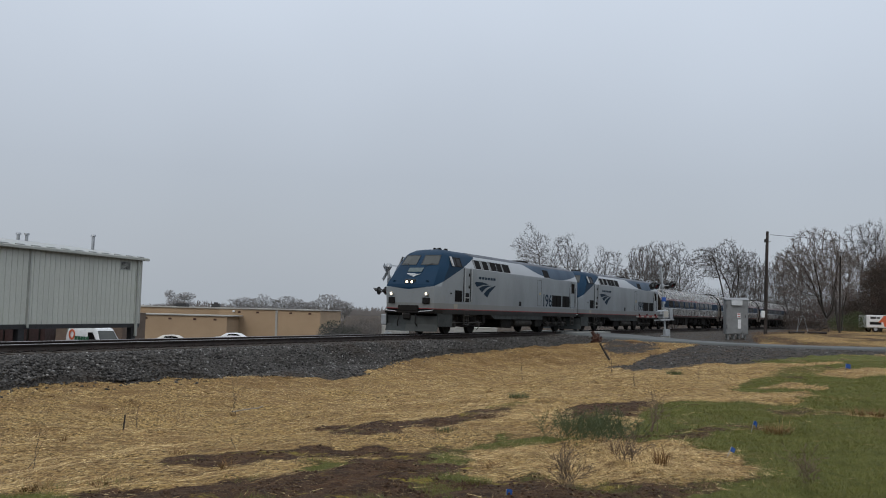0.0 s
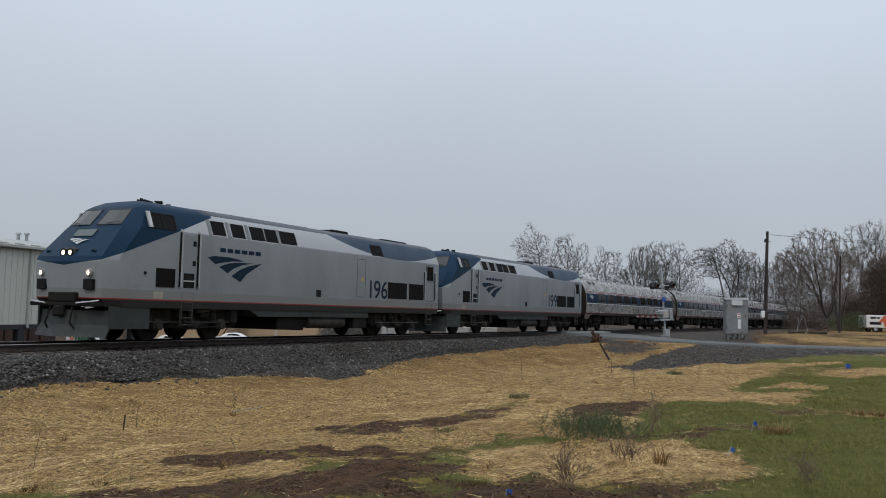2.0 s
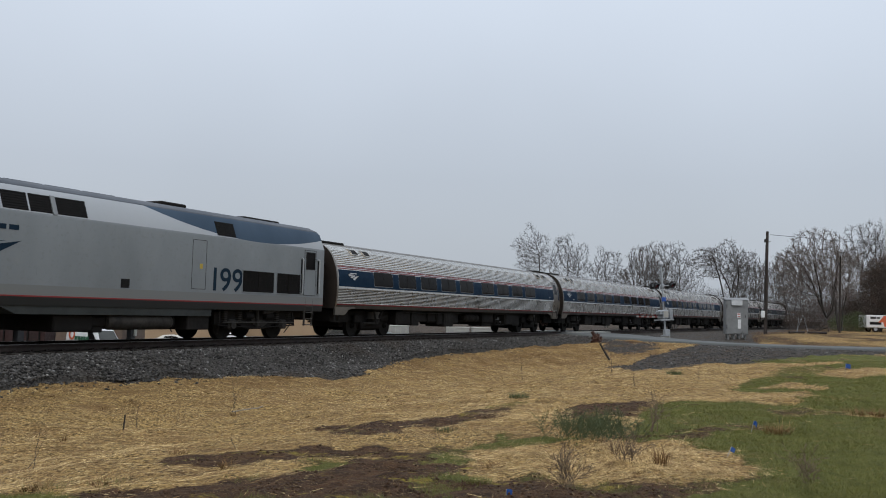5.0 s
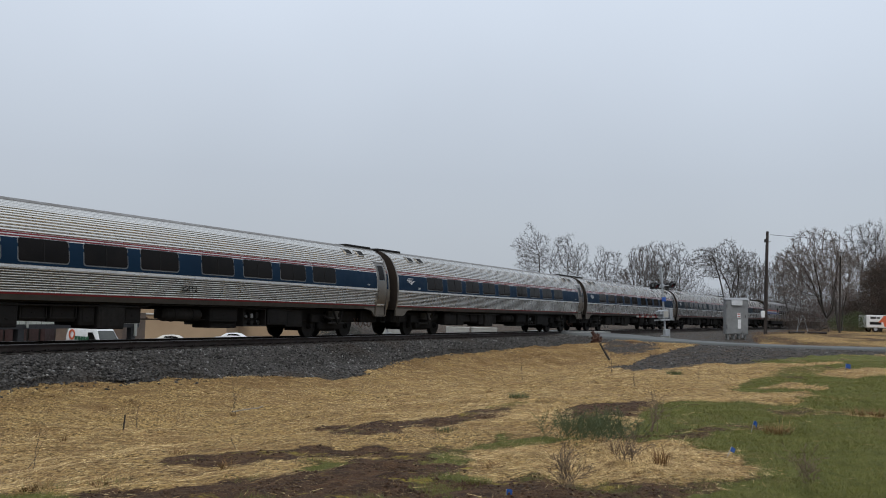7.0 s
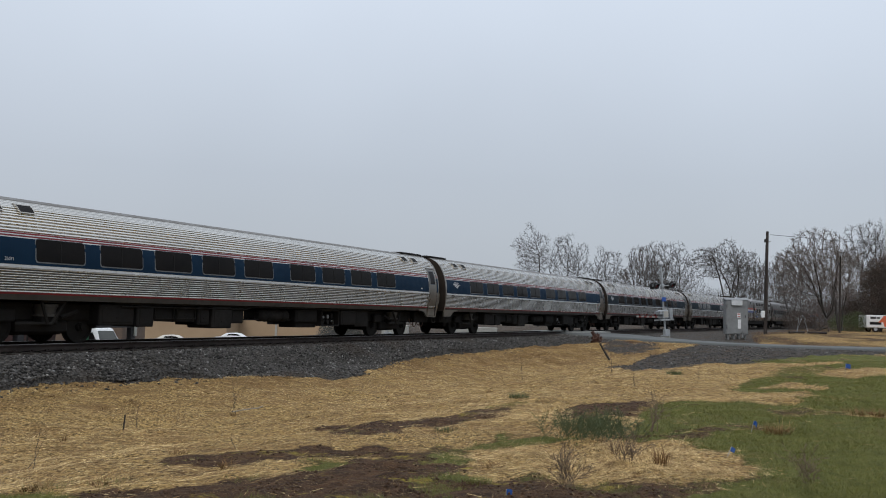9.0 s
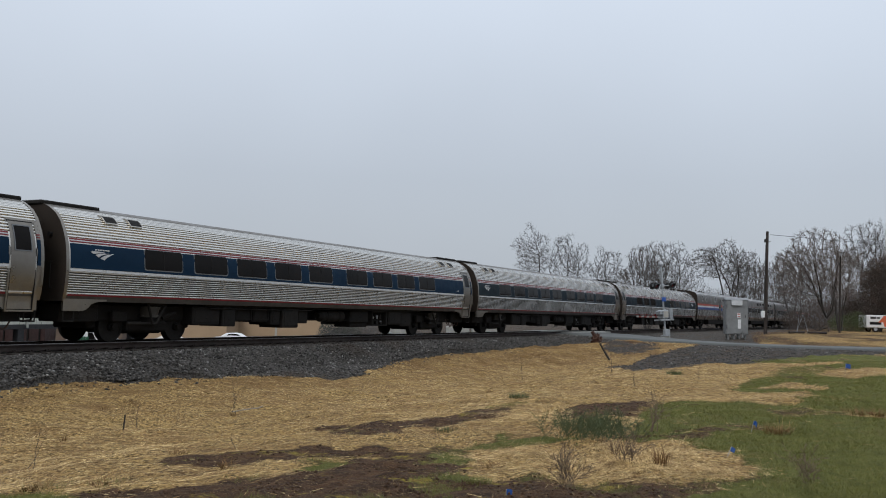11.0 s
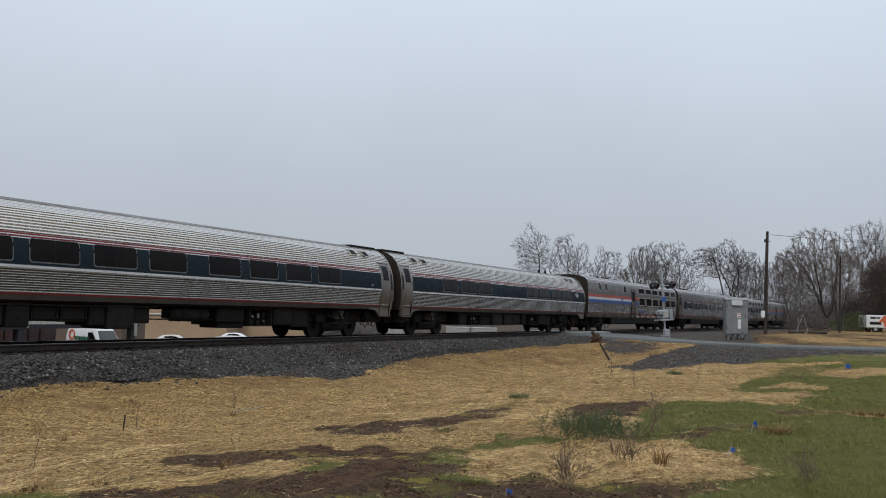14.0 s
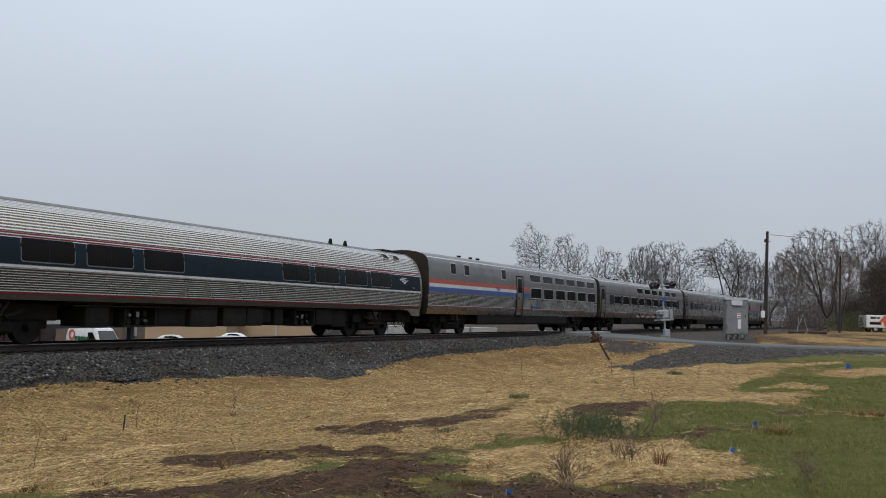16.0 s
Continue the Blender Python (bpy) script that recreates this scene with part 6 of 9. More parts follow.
                sl.box((X(s1), sd * 1.515, z - 0.008), (X(s0), sd * 1.545, z + 0.010))
            if s1 - s0 > 1:
                sl.box((X((s0 + s1) / 2) - 0.02, sd * 1.515, z0), (X((s0 + s1) / 2) + 0.02, sd * 1.55, z1))
            part("louvre", sl, UNDER, g, smooth=0)
            part("grille_frame", Kit().rim(X(s1), X(s0), z0, z1, 0.025, side, 0.022, 0.02, (sd,)), LOCO if s0 > 5 else GRILLE, g)
        # upper air intakes
        for s0, s1 in ((4.62, 5.26), (5.58, 6.24), (6.56, 7.30), (7.36, 8.02), (8.18, 9.16), (14.42, 15.34)):
            g = part("intake", Kit().slab(X(s1), X(s0), 3.43, 3.90, up, 0.006, 0.03, 2, (sd,)), GRILLE, loco, "dark upper air intake")
            sl = Kit()
            for i in range(7):
                z = 3.43 + 0.47 * (i + 0.5) / 7
                sl.slab(X(s1), X(s0), z - 0.008, z + 0.008, up, 0.022, 0.0, 1, (sd,))
            part("louvre", sl, UNDER, g, smooth=0)
        for s in (4.50, 5.42, 6.40, 8.10):
            part("intake_post", Kit().slab(X(s + 0.07), X(s - 0.07), 3.41, 3.92, up, 0.03, 0.02, 2, (sd,)), CASE_GREY, loco, "grey riveted post")
        # side markings
        lg = Kit()
        y0 = 1.522 if sd > 0 else -1.528
        swoosh(lg, X(4.40) if sd > 0 else X(7.10), 2.75, 2.72, y0, 0.006, 1 if sd > 0 else -1)
        part("emblem", lg, LOGO_BLUE, loco, "dark blue swoosh emblem", 0)
        bars = Kit()
        for i in range(6):
            a = 4.95 + 0.36 * i
            bars.box((X(a + 0.28), y0, 2.90), (X(a), y0 + 0.006, 3.03))
        part("lettering", bars, LOGO_BLUE, loco, "dark blue wordmark bars", 0)
        part("fuel_filler", Kit().slab(X(10.74), X(10.42), 1.58, 1.84, side, 0.006, 0.02, 1, (sd,)), GRILLE, loco, "small dark filler hatch")
        for q0, q1, q2, q3 in ((7.62, 7.9, 1.82, 2.0), (5.1, 5.4, 1.80, 1.98), (1.15, 1.55, 1.68, 2.02)):
            part("access_panel", Kit().slab(X(q1), X(q0), q2, q3, side, 0.006, 0.02, 1, (sd,)), LOCO, loco, "flush access panel")
        part("notice_plate", Kit().slab(X(2.5), X(2.1), 1.30, 1.52, side, 0.008, 0.02, 1, (sd,)), plain_cream(), loco, "small cream notice plate")
        part("side_panel_seam", Kit().rim(X(13.90), X(13.28), 1.66, 3.2, 0.014, side, 0.004, 0.02, (sd,)), UNDER_LIGHT, loco, "thin dark seam round a flush door")
        part("data_plate", Kit().slab(X(13.75), X(13.62), 2.30, 2.46, side, 0.006, 0.02, 1, (sd,)), plain_yellow(), loco, "small yellow notice")
        part("marker_lamp", Kit().tube((X(1.75), sd * 1.52, 2.05), (X(1.75), sd * 1.55, 2.05), 0.05, 0.05, 10), GRILLE, loco)
    nm = part("fleet_number", text_mesh("fleet_number", number, 0.74, 1.12), LOGO_BLUE, loco, "large dark blue fleet number")
    nm.location = (X(13.96), 1.526, 1.635)
    # roof gear
    roof = lambda s, y0, y1, z0, z1, ln: Kit().box((X(s + ln), y0, z0), (X(s), y1, z1), 0.04)
    part("roof_hatch", roof(12.75, -0.6, 0.6, 4.22, 4.40, 1.15), UNDER, loco, "dark raised exhaust hatch")
    part("roof_fan", roof(16.7, -0.65, 0.65, 4.22, 4.34, 2.1), UNDER, loco, "dark radiator fan hatch")
    for k in range(5):
        part("roof_panel", roof(4.6 + 1.25 * k, -0.74, 0.74, 4.20, 4.285, 1.21), LOCO, loco, "bolted grey roof panel")
    part("horn", Kit().tube((X(3.3), 0.1, 4.38), (X(2.95), 0.1, 4.38), 0.025, 0.055, 10).tube((X(3.3), -0.12, 4.38), (X(2.9), -0.12, 4.38), 0.025, 0.06, 10).tube((X(3.2), 0.3, 4.38), (X(3.5), 0.3, 4.38), 0.025, 0.055, 10).box((X(3.4), -0.25, 4.26), (X(3.0), 0.4, 4.33), 0.02).tube((X(3.2), 0.0, 4.3), (X(3.2), 0.0, 4.4), 0.03, 0.03, 6), UNDER, loco, "dark air horns")
    part("antenna", Kit().tube((X(2.55), 0.4, 4.2), (X(2.55), 0.4, 4.40), 0.07, 0.05, 10).tube((X(4.2), -0.1, 4.28), (X(4.2), -0.1, 4.42), 0.1, 0.08, 10), UNDER, loco, "small roof antenna domes")
    # tank, skirts and trucks
    tank = Kit()
    poly = [(X(6.05), 1.24), (X(14.3), 1.24), (X(14.3), 0.80), (X(7.12), 0.80)]
    tank.prism(poly, -1.47, 1.47)
    part("tank_skirt", tank, SKIRT, loco, "dark grey fuel tank skirt", 0)
    tank = part("fuel_tank", Kit().box((X(13.0), -1.25, 0.40), (X(8.4), 1.25, 0.82), 0.10).box((X(9.7), -1.3, 0.33), (X(8.4), 1.3, 0.80), 0.04).box((X(10.15), -1.2, 0.30), (X(9.75), 1.2, 0.5), 0.03), UNDER, loco, "black fuel tank")
    for sd in (1, -1):
        part("air_reservoir", Kit().tube((X(10.2), sd * 1.22, 0.60), (X(10.3), sd * 1.22, 0.60), 0.17, 0.225, 16).tube((X(10.3), sd * 1.22, 0.60), (X(12.6), sd * 1.22, 0.60), 0.225, 0.225, 16).tube((X(12.6), sd * 1.22, 0.60), (X(12.7), sd * 1.22, 0.60), 0.225, 0.17, 16), TRUCK_GREY, tank, "grimy grey air reservoir")
    part("hanging_box", Kit().box((X(6.1), 0.9, 0.56), (X(5.75), 1.40, 1.15), 0.03).box((X(6.1), -1.40, 0.56), (X(5.75), -0.9, 1.15), 0.03).box((X(6.15), -0.9, 0.95), (X(5.9), 0.9, 1.1), 0.02), UNDER, loco, "dark hanging box behind the truck")
    part("battery_box", Kit().box((X(14.3), -1.40, 0.36), (X(13.3), 1.40, 1.0), 0.03), UNDER_LIGHT, loco, "dark grey box behind the tank")
    part("rear_buffer", Kit().box((X(21.0), -0.55, 1.0), (X(20.5), 0.55, 3.2), 0.05).box((X(21.03), -0.14, 0.74), (X(20.3), 0.14, 1.0), 0.03), RUBBER, loco, "black rear diaphragm and coupler")
    if "loco" not in WHEELS:
        WHEELS["loco"] = wheelset_mesh(0.508, 0.753, 1.05)
    for s0, s1 in ((2.64, 5.44), (15.59, 18.39)):
        c = (s0 + s1) / 2
        f = Kit()
        for sd in (1, -1):
            f.prism([(X(s0 - 0.8), 0.52), (X(s0 - 0.8), 0.92), (X(s0 + 0.4), 1.10), (X(s1 - 0.4), 1.10), (X(s1 + 0.8), 0.92), (X(s1 + 0.8), 0.52), (X(s1 - 0.40), 0.54), (X(c + 0.4), 0.36), (X(c - 0.4), 0.36), (X(s0 + 0.40), 0.54)], sd * 1.02, sd * 1.18)
        f.box((X(c + 0.35), -1.1, 0.5), (X(c - 0.35), 1.1, 0.9), 0.04)
        truck = part("truck", f, UNDER, loco, "grimy locomotive truck")
        add_wheels(truck, (X(s0), X(s1)), 0.508, WHEELS["loco"])
        for sd in (1, -1):
            for s in (s0, s1):
                part("journal_box", Kit().box((X(s + 0.2), sd * 1.05, 0.36), (X(s - 0.2), sd * 1.30, 0.70), 0.05).tube((X(s), sd * 1.18, 0.51), (X(s), sd * 1.34, 0.51), 0.16, 0.13, 14), TRUCK_GREY, truck, "grimy journal box")
                for q in (-0.36, 0.36):
                    g = Kit()
                    for k in range(5):
                        g.ring((X(s + q), sd * 1.20, 0.66 + 0.07 * k), (0, 0, 1), 0.06, 0.115, 0.035, 12)
                    part("coil_spring", g, TRUCK_GREY, truck)
            part("damper", Kit().tube((X(c - 0.1), sd * 1.28, 0.45), (X(c - 0.1), sd * 1.28, 1.05), 0.055, 0.055, 8), TRUCK_GREY, truck)
            part("yaw_damper", Kit().tube((X(c + 0.1), sd * 1.36, 0.94), (X(c + 0.65), sd * 1.36, 0.98), 0.06, 0.06, 10).tube((X(c + 0.65), sd * 1.36, 0.98), (X(c + 1.05), sd * 1.36, 1.02), 0.03, 0.03, 8), TRUCK_GREY, truck, "grimy yaw damper")
            part("brake_rod", Kit().tube((X(s0 - 0.55), sd * 1.33, 0.60), (X(s1 + 0.55), sd * 1.33, 0.60), 0.017, 0.017, 6), SILL, truck, "thin worn brake rod")
            part("bolster_bracket", Kit().prism([(X(c - 0.55), 1.06), (X(c - 0.28), 0.52), (X(c + 0.28), 0.44), (X(c + 0.50), 0.56), (X(c + 0.34), 0.66), (X(c - 0.18), 0.72), (X(c - 0.40), 1.06)], sd * 1.19, sd * 1.25), TRUCK_GREY, truck, "angled cast bracket", 0)
            for q in (s0 - 0.62, s1 + 0.62):
                part("sand_pipe", Kit().pipe([(X(q), sd * 1.22, 1.05), (X(q), sd * 1.24, 0.66), (X(q + (0.2 if q < c else -0.2)), sd * 1.0, 0.2)], 0.022, 6), TRUCK_GREY, truck)
            for q in (-0.75, 0.75):
                part("brake_cylinder", Kit().tube((X(c + q), sd * 1.22, 0.82), (X(c + q * 0.45), sd * 1.22, 0.82), 0.13, 0.13, 12), UNDER, truck)
            part("brake_pipe", Kit().pipe([(X(s0 - 0.7), sd * 1.25, 0.5), (X(c), sd * 1.27, 0.40), (X(s1 + 0.7), sd * 1.25, 0.5)], 0.025, 6), UNDER, truck)
    return loco


CREAM = []


def plain_cream():
    if not CREAM:
        CREAM.append(plain("cream_plate", (0.34, 0.32, 0.26), (0.28, 0.265, 0.22), 4, 0.6))
    return CREAM[0]


def plain_yellow():
    if len(CREAM) < 2:
        CREAM.append(plain("yellow_notice", (0.55, 0.40, 0.06), (0.48, 0.34, 0.05), 4, 0.6))
    return CREAM[1]


def renumber(loco, words):
    for o in loco.children:
        if o.name.startswith("fleet_number"):
            o.data = text_mesh("fleet_number", words, 0.74, 1.12)
            o.data.materials.append(LOGO_BLUE)


LOCO_A = locomotive("196")
LOCO_B = copy_thing(LOCO_A, Matrix())
renumber(LOCO_B, "199")
tagged(LOCO_B, "silver and navy diesel passenger locomotive with a wedge nose, lights off")
for o in LOCO_B.children_recursive:
    if o.data.materials[0] == HEADLIGHT:
        o.data = o.data.copy()
        o.data.materials[0] = LENS
        tagged(o, "unlit clear lens")
COACH_WINDOWS = [3.13, 5.20, 7.23, 9.26, 11.30, 13.86, 15.89, 17.92, 19.93]
COACH_A = coach_things("passenger_coach", "stainless-steel passenger coach with a navy window band", COACH_WINDOWS, True, False, 1.15, NAVY, STAINLESS)
COACH_B, COACH_C = copy_thing(COACH_A, Matrix()), copy_thing(COACH_A, Matrix())
COACH_D = coach_things("passenger_coach", "stainless-steel passenger coach with a dull navy window band", COACH_WINDOWS, True, False, 1.15, NAVY_DULL, STAINLESS_OLD)
CAFE = coach_things("cafe_coach", "stainless-steel cafe coach with a long windowless navy stretch", [4.38, 6.42, 8.48, 15.10, 17.10, 19.18, 21.16], False, True, 23.55, NAVY_DULL, STAINLESS_OLD, (19.6, 20.7), 1.62)
for car, words in ((COACH_A, "25112"), (COACH_B, "25071")):
    s, z, h = (12.98, 1.56, 0.17) if car is COACH_A else (2.22, 2.13, 0.085)
    ob = part("fleet_number", text_mesh("fleet_number", words, h, 1.15 if h > 0.1 else 0.9), GRILLE if car is COACH_A else WHITE_LINE, car, "small fleet number")
    ob.location = (L_CAR / 2 - s, 1.597 if car is COACH_A else 1.602, z)
STRIPES = [(0.4, 10.85, 2.50, 2.70, RED_BAND, "red_band"), (0.4, 10.85, 2.325, 2.495, WHITE_LINE, "white_band"), (0.4, 10.85, 2.10, 2.32, BLUE_BAND, "blue_band"),
           (11.8, 12.85, 2.50, 2.70, RED_BAND, "red_band"), (11.8, 12.85, 2.10, 2.32, BLUE_BAND, "blue_band")]
DORM = tall_car("dormitory_car", "tall steel dormitory car with red, white and blue bands", [13.05 + 2.1 * i for i in range(6)], [12.95 + 2.1 * i for i in range(6)], [2.62, 4.15, 8.8], [10.92], STRIPES, True)
SLEEPER_LOW, SLEEPER_UP = [3.72 + 2.2 * i for i in range(9)], [9.9 + 2.25 * i for i in range(6)]
SLEEPER_BAND = [(0.4, 25.6, 2.80, 2.84, RED_LINE, "thin_red_band"), (2.6, 24.0, 2.03, 2.73, NAVY_DULL, "navy_window_band")]
SLEEPER_A = tall_car("sleeping_car", "tall steel sleeping car with two rows of windows", SLEEPER_LOW, SLEEPER_UP, [], [0.62], SLEEPER_BAND)
SLEEPER_B = copy_thing(SLEEPER_A, Matrix())
BAGGAGE = tall_car("baggage_car", "tall steel baggage car with red and blue bands", [], [], [2.6, 22.0], [9.0, 18.0], [(0.4, 25.6, 2.50, 2.70, RED_BAND, "red_band"), (0.4, 25.6, 2.10, 2.32, BLUE_BAND, "blue_band")])
TRAIN = []
_s = 0.0
for car, ln in ((LOCO_A, L_LOCO), (LOCO_B, L_LOCO), (COACH_A, L_CAR), (COACH_B, L_CAR), (COACH_C, L_CAR), (COACH_D, L_CAR), (CAFE, L_CAR), (DORM, L_CAR), (SLEEPER_A, L_CAR), (SLEEPER_B, L_CAR), (BAGGAGE, L_CAR)):
    TRAIN.append((car, _s + ln / 2, 6.5 if ln < 25 else 9.06))
    _s += ln


# ---- buildings and parked vehicles beyond the track ----
def gz(x, y):
    return float(ground_z(np.array([x]), np.array([y]))[0])


def build_shed():
    w, nrm = Vector((0.287, 0.958, 0)), Vector((0.958, -0.287, 0))
    B = Vector((-21.85, 64.0, 0))
    m = Matrix(((w.x, -nrm.x, 0, B.x), (w.y, -nrm.y, 0, B.y), (0, 0, 1, 0), (0, 0, 0, 1)))
    # local x runs along the wall (0 at the far corner, negative towards the camera), y goes into the building
    shed = thing("metal_warehouse", "pale grey-green ribbed metal warehouse raised on dark posts", "building", m=m)
    z0, z1, ln, dp = -0.26, 4.36, 40.0, 14.0
    wall = Kit().box((-ln, 0.0, z0), (0, 0.18, z1)).box((-0.18, 0.18, z0), (0, dp, z1)).box((-ln, dp - 0.18, z0), (-0.18, dp, z1)).box((-ln, 0.18, z0), (-ln + 0.18, dp - 0.18, z1))
    wall.add([(-0.18, 0.1, z1), (-0.18, dp - 0.1, z1), (-0.18, dp / 2, z1 + 0.9), (0, 0.1, z1), (0, dp - 0.1, z1), (0, dp / 2, z1 + 0.9)], [(0, 2, 1), (3, 4, 5), (0, 3, 5, 2), (1, 2, 5, 4)])
    part("wall", wall, SHED_METAL, shed, smooth=0)
    for i in range(60):
        x = -0.22 - 0.455 * i
        part("wall_rib", RIB, SHED_METAL, shed).location = (x, 0, 0)
    for x in (-11.1, -22.0):
        part("panel_seam", Kit().box((x - 0.10, -0.05, z0), (x + 0.10, 0.0, z1), 0.01), SHED_TRIM, shed)
        part("downpipe", Kit().box((x - 0.08, -0.16, z0 - 0.2), (x + 0.06, -0.05, z1 - 0.05), 0.02), SHED_TRIM, shed, "grey metal downpipe")
    part("downpipe", Kit().box((-0.62, -0.16, z0 + 0.1), (-0.46, -0.05, z1 - 0.05), 0.02).box((-0.62, -0.16, z0 - 0.9), (-0.40, 0.0, z0 + 0.1), 0.03), SHED_TRIM, shed, "grey metal downpipe")
    part("corner_trim", Kit().box((-0.14, -0.03, z0), (0.03, 0.2, z1), 0.01), SHED_TRIM, shed)
    roof = Kit()
    roof.add([(-ln - 0.2, -0.35, z1 + 0.06), (0.3, -0.35, z1 + 0.06), (0.3, dp / 2, z1 + 1.0), (-ln - 0.2, dp / 2, z1 + 1.0), (0.3, dp + 0.35, z1 + 0.02), (-ln - 0.2, dp + 0.35, z1 + 0.02),
              (-ln - 0.2, -0.35, z1 + 0.11), (0.3, -0.35, z1 + 0.11), (0.3, dp / 2, z1 + 1.05), (-ln - 0.2, dp / 2, z1 + 1.05), (0.3, dp + 0.35, z1 + 0.11), (-ln - 0.2, dp + 0.35, z1 + 0.11)],
             [(0, 3, 2, 1), (3, 5, 4, 2), (6, 7, 8, 9), (9, 8, 10, 11), (0, 1, 7, 6), (1, 2, 8, 7), (2, 4, 10, 8), (4, 5, 11, 10), (5, 3, 9, 11), (3, 0, 6, 9)])
    part("roof", roof, SHED_ROOF, shed, "pale low-pitched metal roof", 0)
    for i in range(30):
        part("roof_clip", CLIP, SHED_ROOF, shed).location = (-0.5 - 1.3 * i, -0.2, z1 + 0.16)
    part("gutter", Kit().box((-ln, -0.42, z1 - 0.10), (0.32, -0.28, z1 + 0.10), 0.03), SHED_TRIM, shed, "pale eaves gutter")
    vent = part("wall_vent", Kit().rim(-2.45, -1.45, 3.55, 4.05, 0.06, lambda z: 0.06, 0.0, 0.06, (-1,)), SHED_TRIM, shed, "square louvred wall vent", 0)
    for k in range(6):
        part("slat", Kit().box((-2.45, -0.075, 3.57 + 0.08 * k), (-1.45, -0.046, 3.60 + 0.08 * k)), SHED_TRIM, vent, smooth=0)
    part("vent_back", Kit().box((-2.45, -0.045, 3.55), (-1.45, -0.036, 4.05)), GRILLE, vent, smooth=0)
    for wx, wy, h in ((-26.3, 66.0, 6.25), (-30.0, 62.0, 5.95), (-29.5, 62.2, 5.95)):
        x, y, _ = m.inverted() @ Vector((wx, wy, 0))
        part("flue", Kit().tube((x, y, z1), (x, y, h - 0.1), 0.11, 0.11, 12).tube((x, y, h - 0.12), (x, y, h), 0.2, 0.17, 12), GALV, shed, "grey roof flue with a cap")
    part("floor_beam", Kit().box((-ln, 0.0, z0 - 0.28), (0.0, 0.3, z0)).box((-ln, 0.3, z0 - 0.2), (0.0, dp, z0)), DARK_STEEL, shed, "dark floor beam", 0)
    for x in (-0.55, -11.4, -22.2, -33.0):
        for y in (0.05, dp - 0.4):
            part("post", Kit().box((x - 0.26, y, -3.55), (x + 0.26, y + 0.4, z0 - 0.2), 0.03), DARK_STEEL, shed, "dark steel post")


RIB = Kit().prism([(-0.05, -0.26), (0.05, -0.26), (0.05, 4.36), (-0.05, 4.36)], -0.035, 0.0).mesh("wall_rib", 0)
CLIP = Kit().box((-0.35, -0.06, -0.03), (0.35, 0.06, 0.03), 0.01).mesh("roof_clip", 0)


def build_tan_building():
    hall = thing("tan_hall", "long tan single-storey block building with a pale parapet cap", "building")
    zb = -3.6
    part("wall", Kit().box((-31.5, 125.0, zb), (-17.1, 150.0, 0.80), 0.02), TAN_WALL, hall, smooth=0)
    part("wall", Kit().box((-62.0, 126.5, zb), (-31.5, 150.0, 0.78), 0.02), TAN_WALL, hall, "grey rear wall", 0)
    part("low_wing", Kit().box((-62.0, 118.0, zb), (-28.6, 124.9, -0.22), 0.02), TAN_WALL, hall, "lower tan wing", 0)
    part("parapet_cap", Kit().box((-31.8, 124.8, 0.80), (-16.9, 150.2, 0.98), 0.02), TAN_TRIM, hall, smooth=0)
    part("parapet_cap", Kit().box((-62.2, 126.3, 0.78), (-31.8, 150.2, 0.95), 0.02), TAN_TRIM, hall, smooth=0)
    part("parapet_cap", Kit().box((-62.2, 117.8, -0.22), (-28.0, 124.8, -0.06), 0.02), TAN_TRIM, hall, smooth=0)
    part("downpipe", Kit().box((-23.45, 124.85, zb), (-23.15, 125.0, 0.75), 0.02), TAN_TRIM, hall, "white downpipe")
    for x in (-28.6, -26.0, -21.3, -18.6):
        part("wall_vent", Kit().box((x - 0.2, 124.93, 0.28), (x + 0.2, 125.0, 0.52), 0.01), RUST, hall, "small brown wall vent", 0)
    for x in (-39.4, -36.2, -32.9, -30.2):
        part("wall_vent", Kit().box((x - 0.2, 117.93, -0.78), (x + 0.2, 118.0, -0.54), 0.01), RUST, hall, "small brown wall vent", 0)
    part("wall_lamp", Kit().box((-29.5, 124.6, 0.35), (-29.2, 125.0, 0.6), 0.04), WHITE_PAINT, hall, "small white wall lamp")
    part("roof_unit", Kit().box((-38.6, 128.0, 0.9), (-37.0, 129.6, 1.45), 0.05), DARK_STEEL, hall, "dark rooftop fan unit")
    part("roof_unit", Kit().box((-33.9, 130.0, 0.9), (-32.8, 131.2, 1.5), 0.05).tube((-33.4, 130.6, 1.5), (-33.4, 130.6, 1.7), 0.3, 0.3, 12), DARK_STEEL, hall, "dark rooftop fan unit")
    brick = thing("brick_annexe", "dull brown brick annexe with a grey window beside the warehouse", "building")
    part("wall", Kit().box((-40.5, 92.0, zb), (-33.1, 99.0, 0.2), 0.02), plain("dull_brown_brick", (0.16, 0.115, 0.085), (0.12, 0.085, 0.065), 0.6, 0.9, 0, 0.2, 14), brick, smooth=0)
    part("window", Kit().box((-36.4, 91.92, -2.4), (-34.5, 92.0, -1.0), 0.01), CAB_GLASS, brick, "pale window", 0)
    part("window_frame", Kit().box((-36.55, 91.88, -2.52), (-34.35, 91.95, -2.4)).box((-36.55, 91.88, -1.0), (-34.35, 91.95, -0.88)).box((-35.5, 91.88, -2.4), (-35.4, 91.95, -1.0)), TAN_TRIM, brick, smooth=0)
    box = thing("waste_container", "dark red steel waste container under the warehouse", "container")
    part("bin", Kit().box((-40.0, 76.0, zb), (-34.0, 78.2, -0.9), 0.05), plain("dark_red_steel", (0.035, 0.011, 0.010), (0.022, 0.010, 0.009), 0.8, 0.7, 0, 0.1), box, smooth=0)
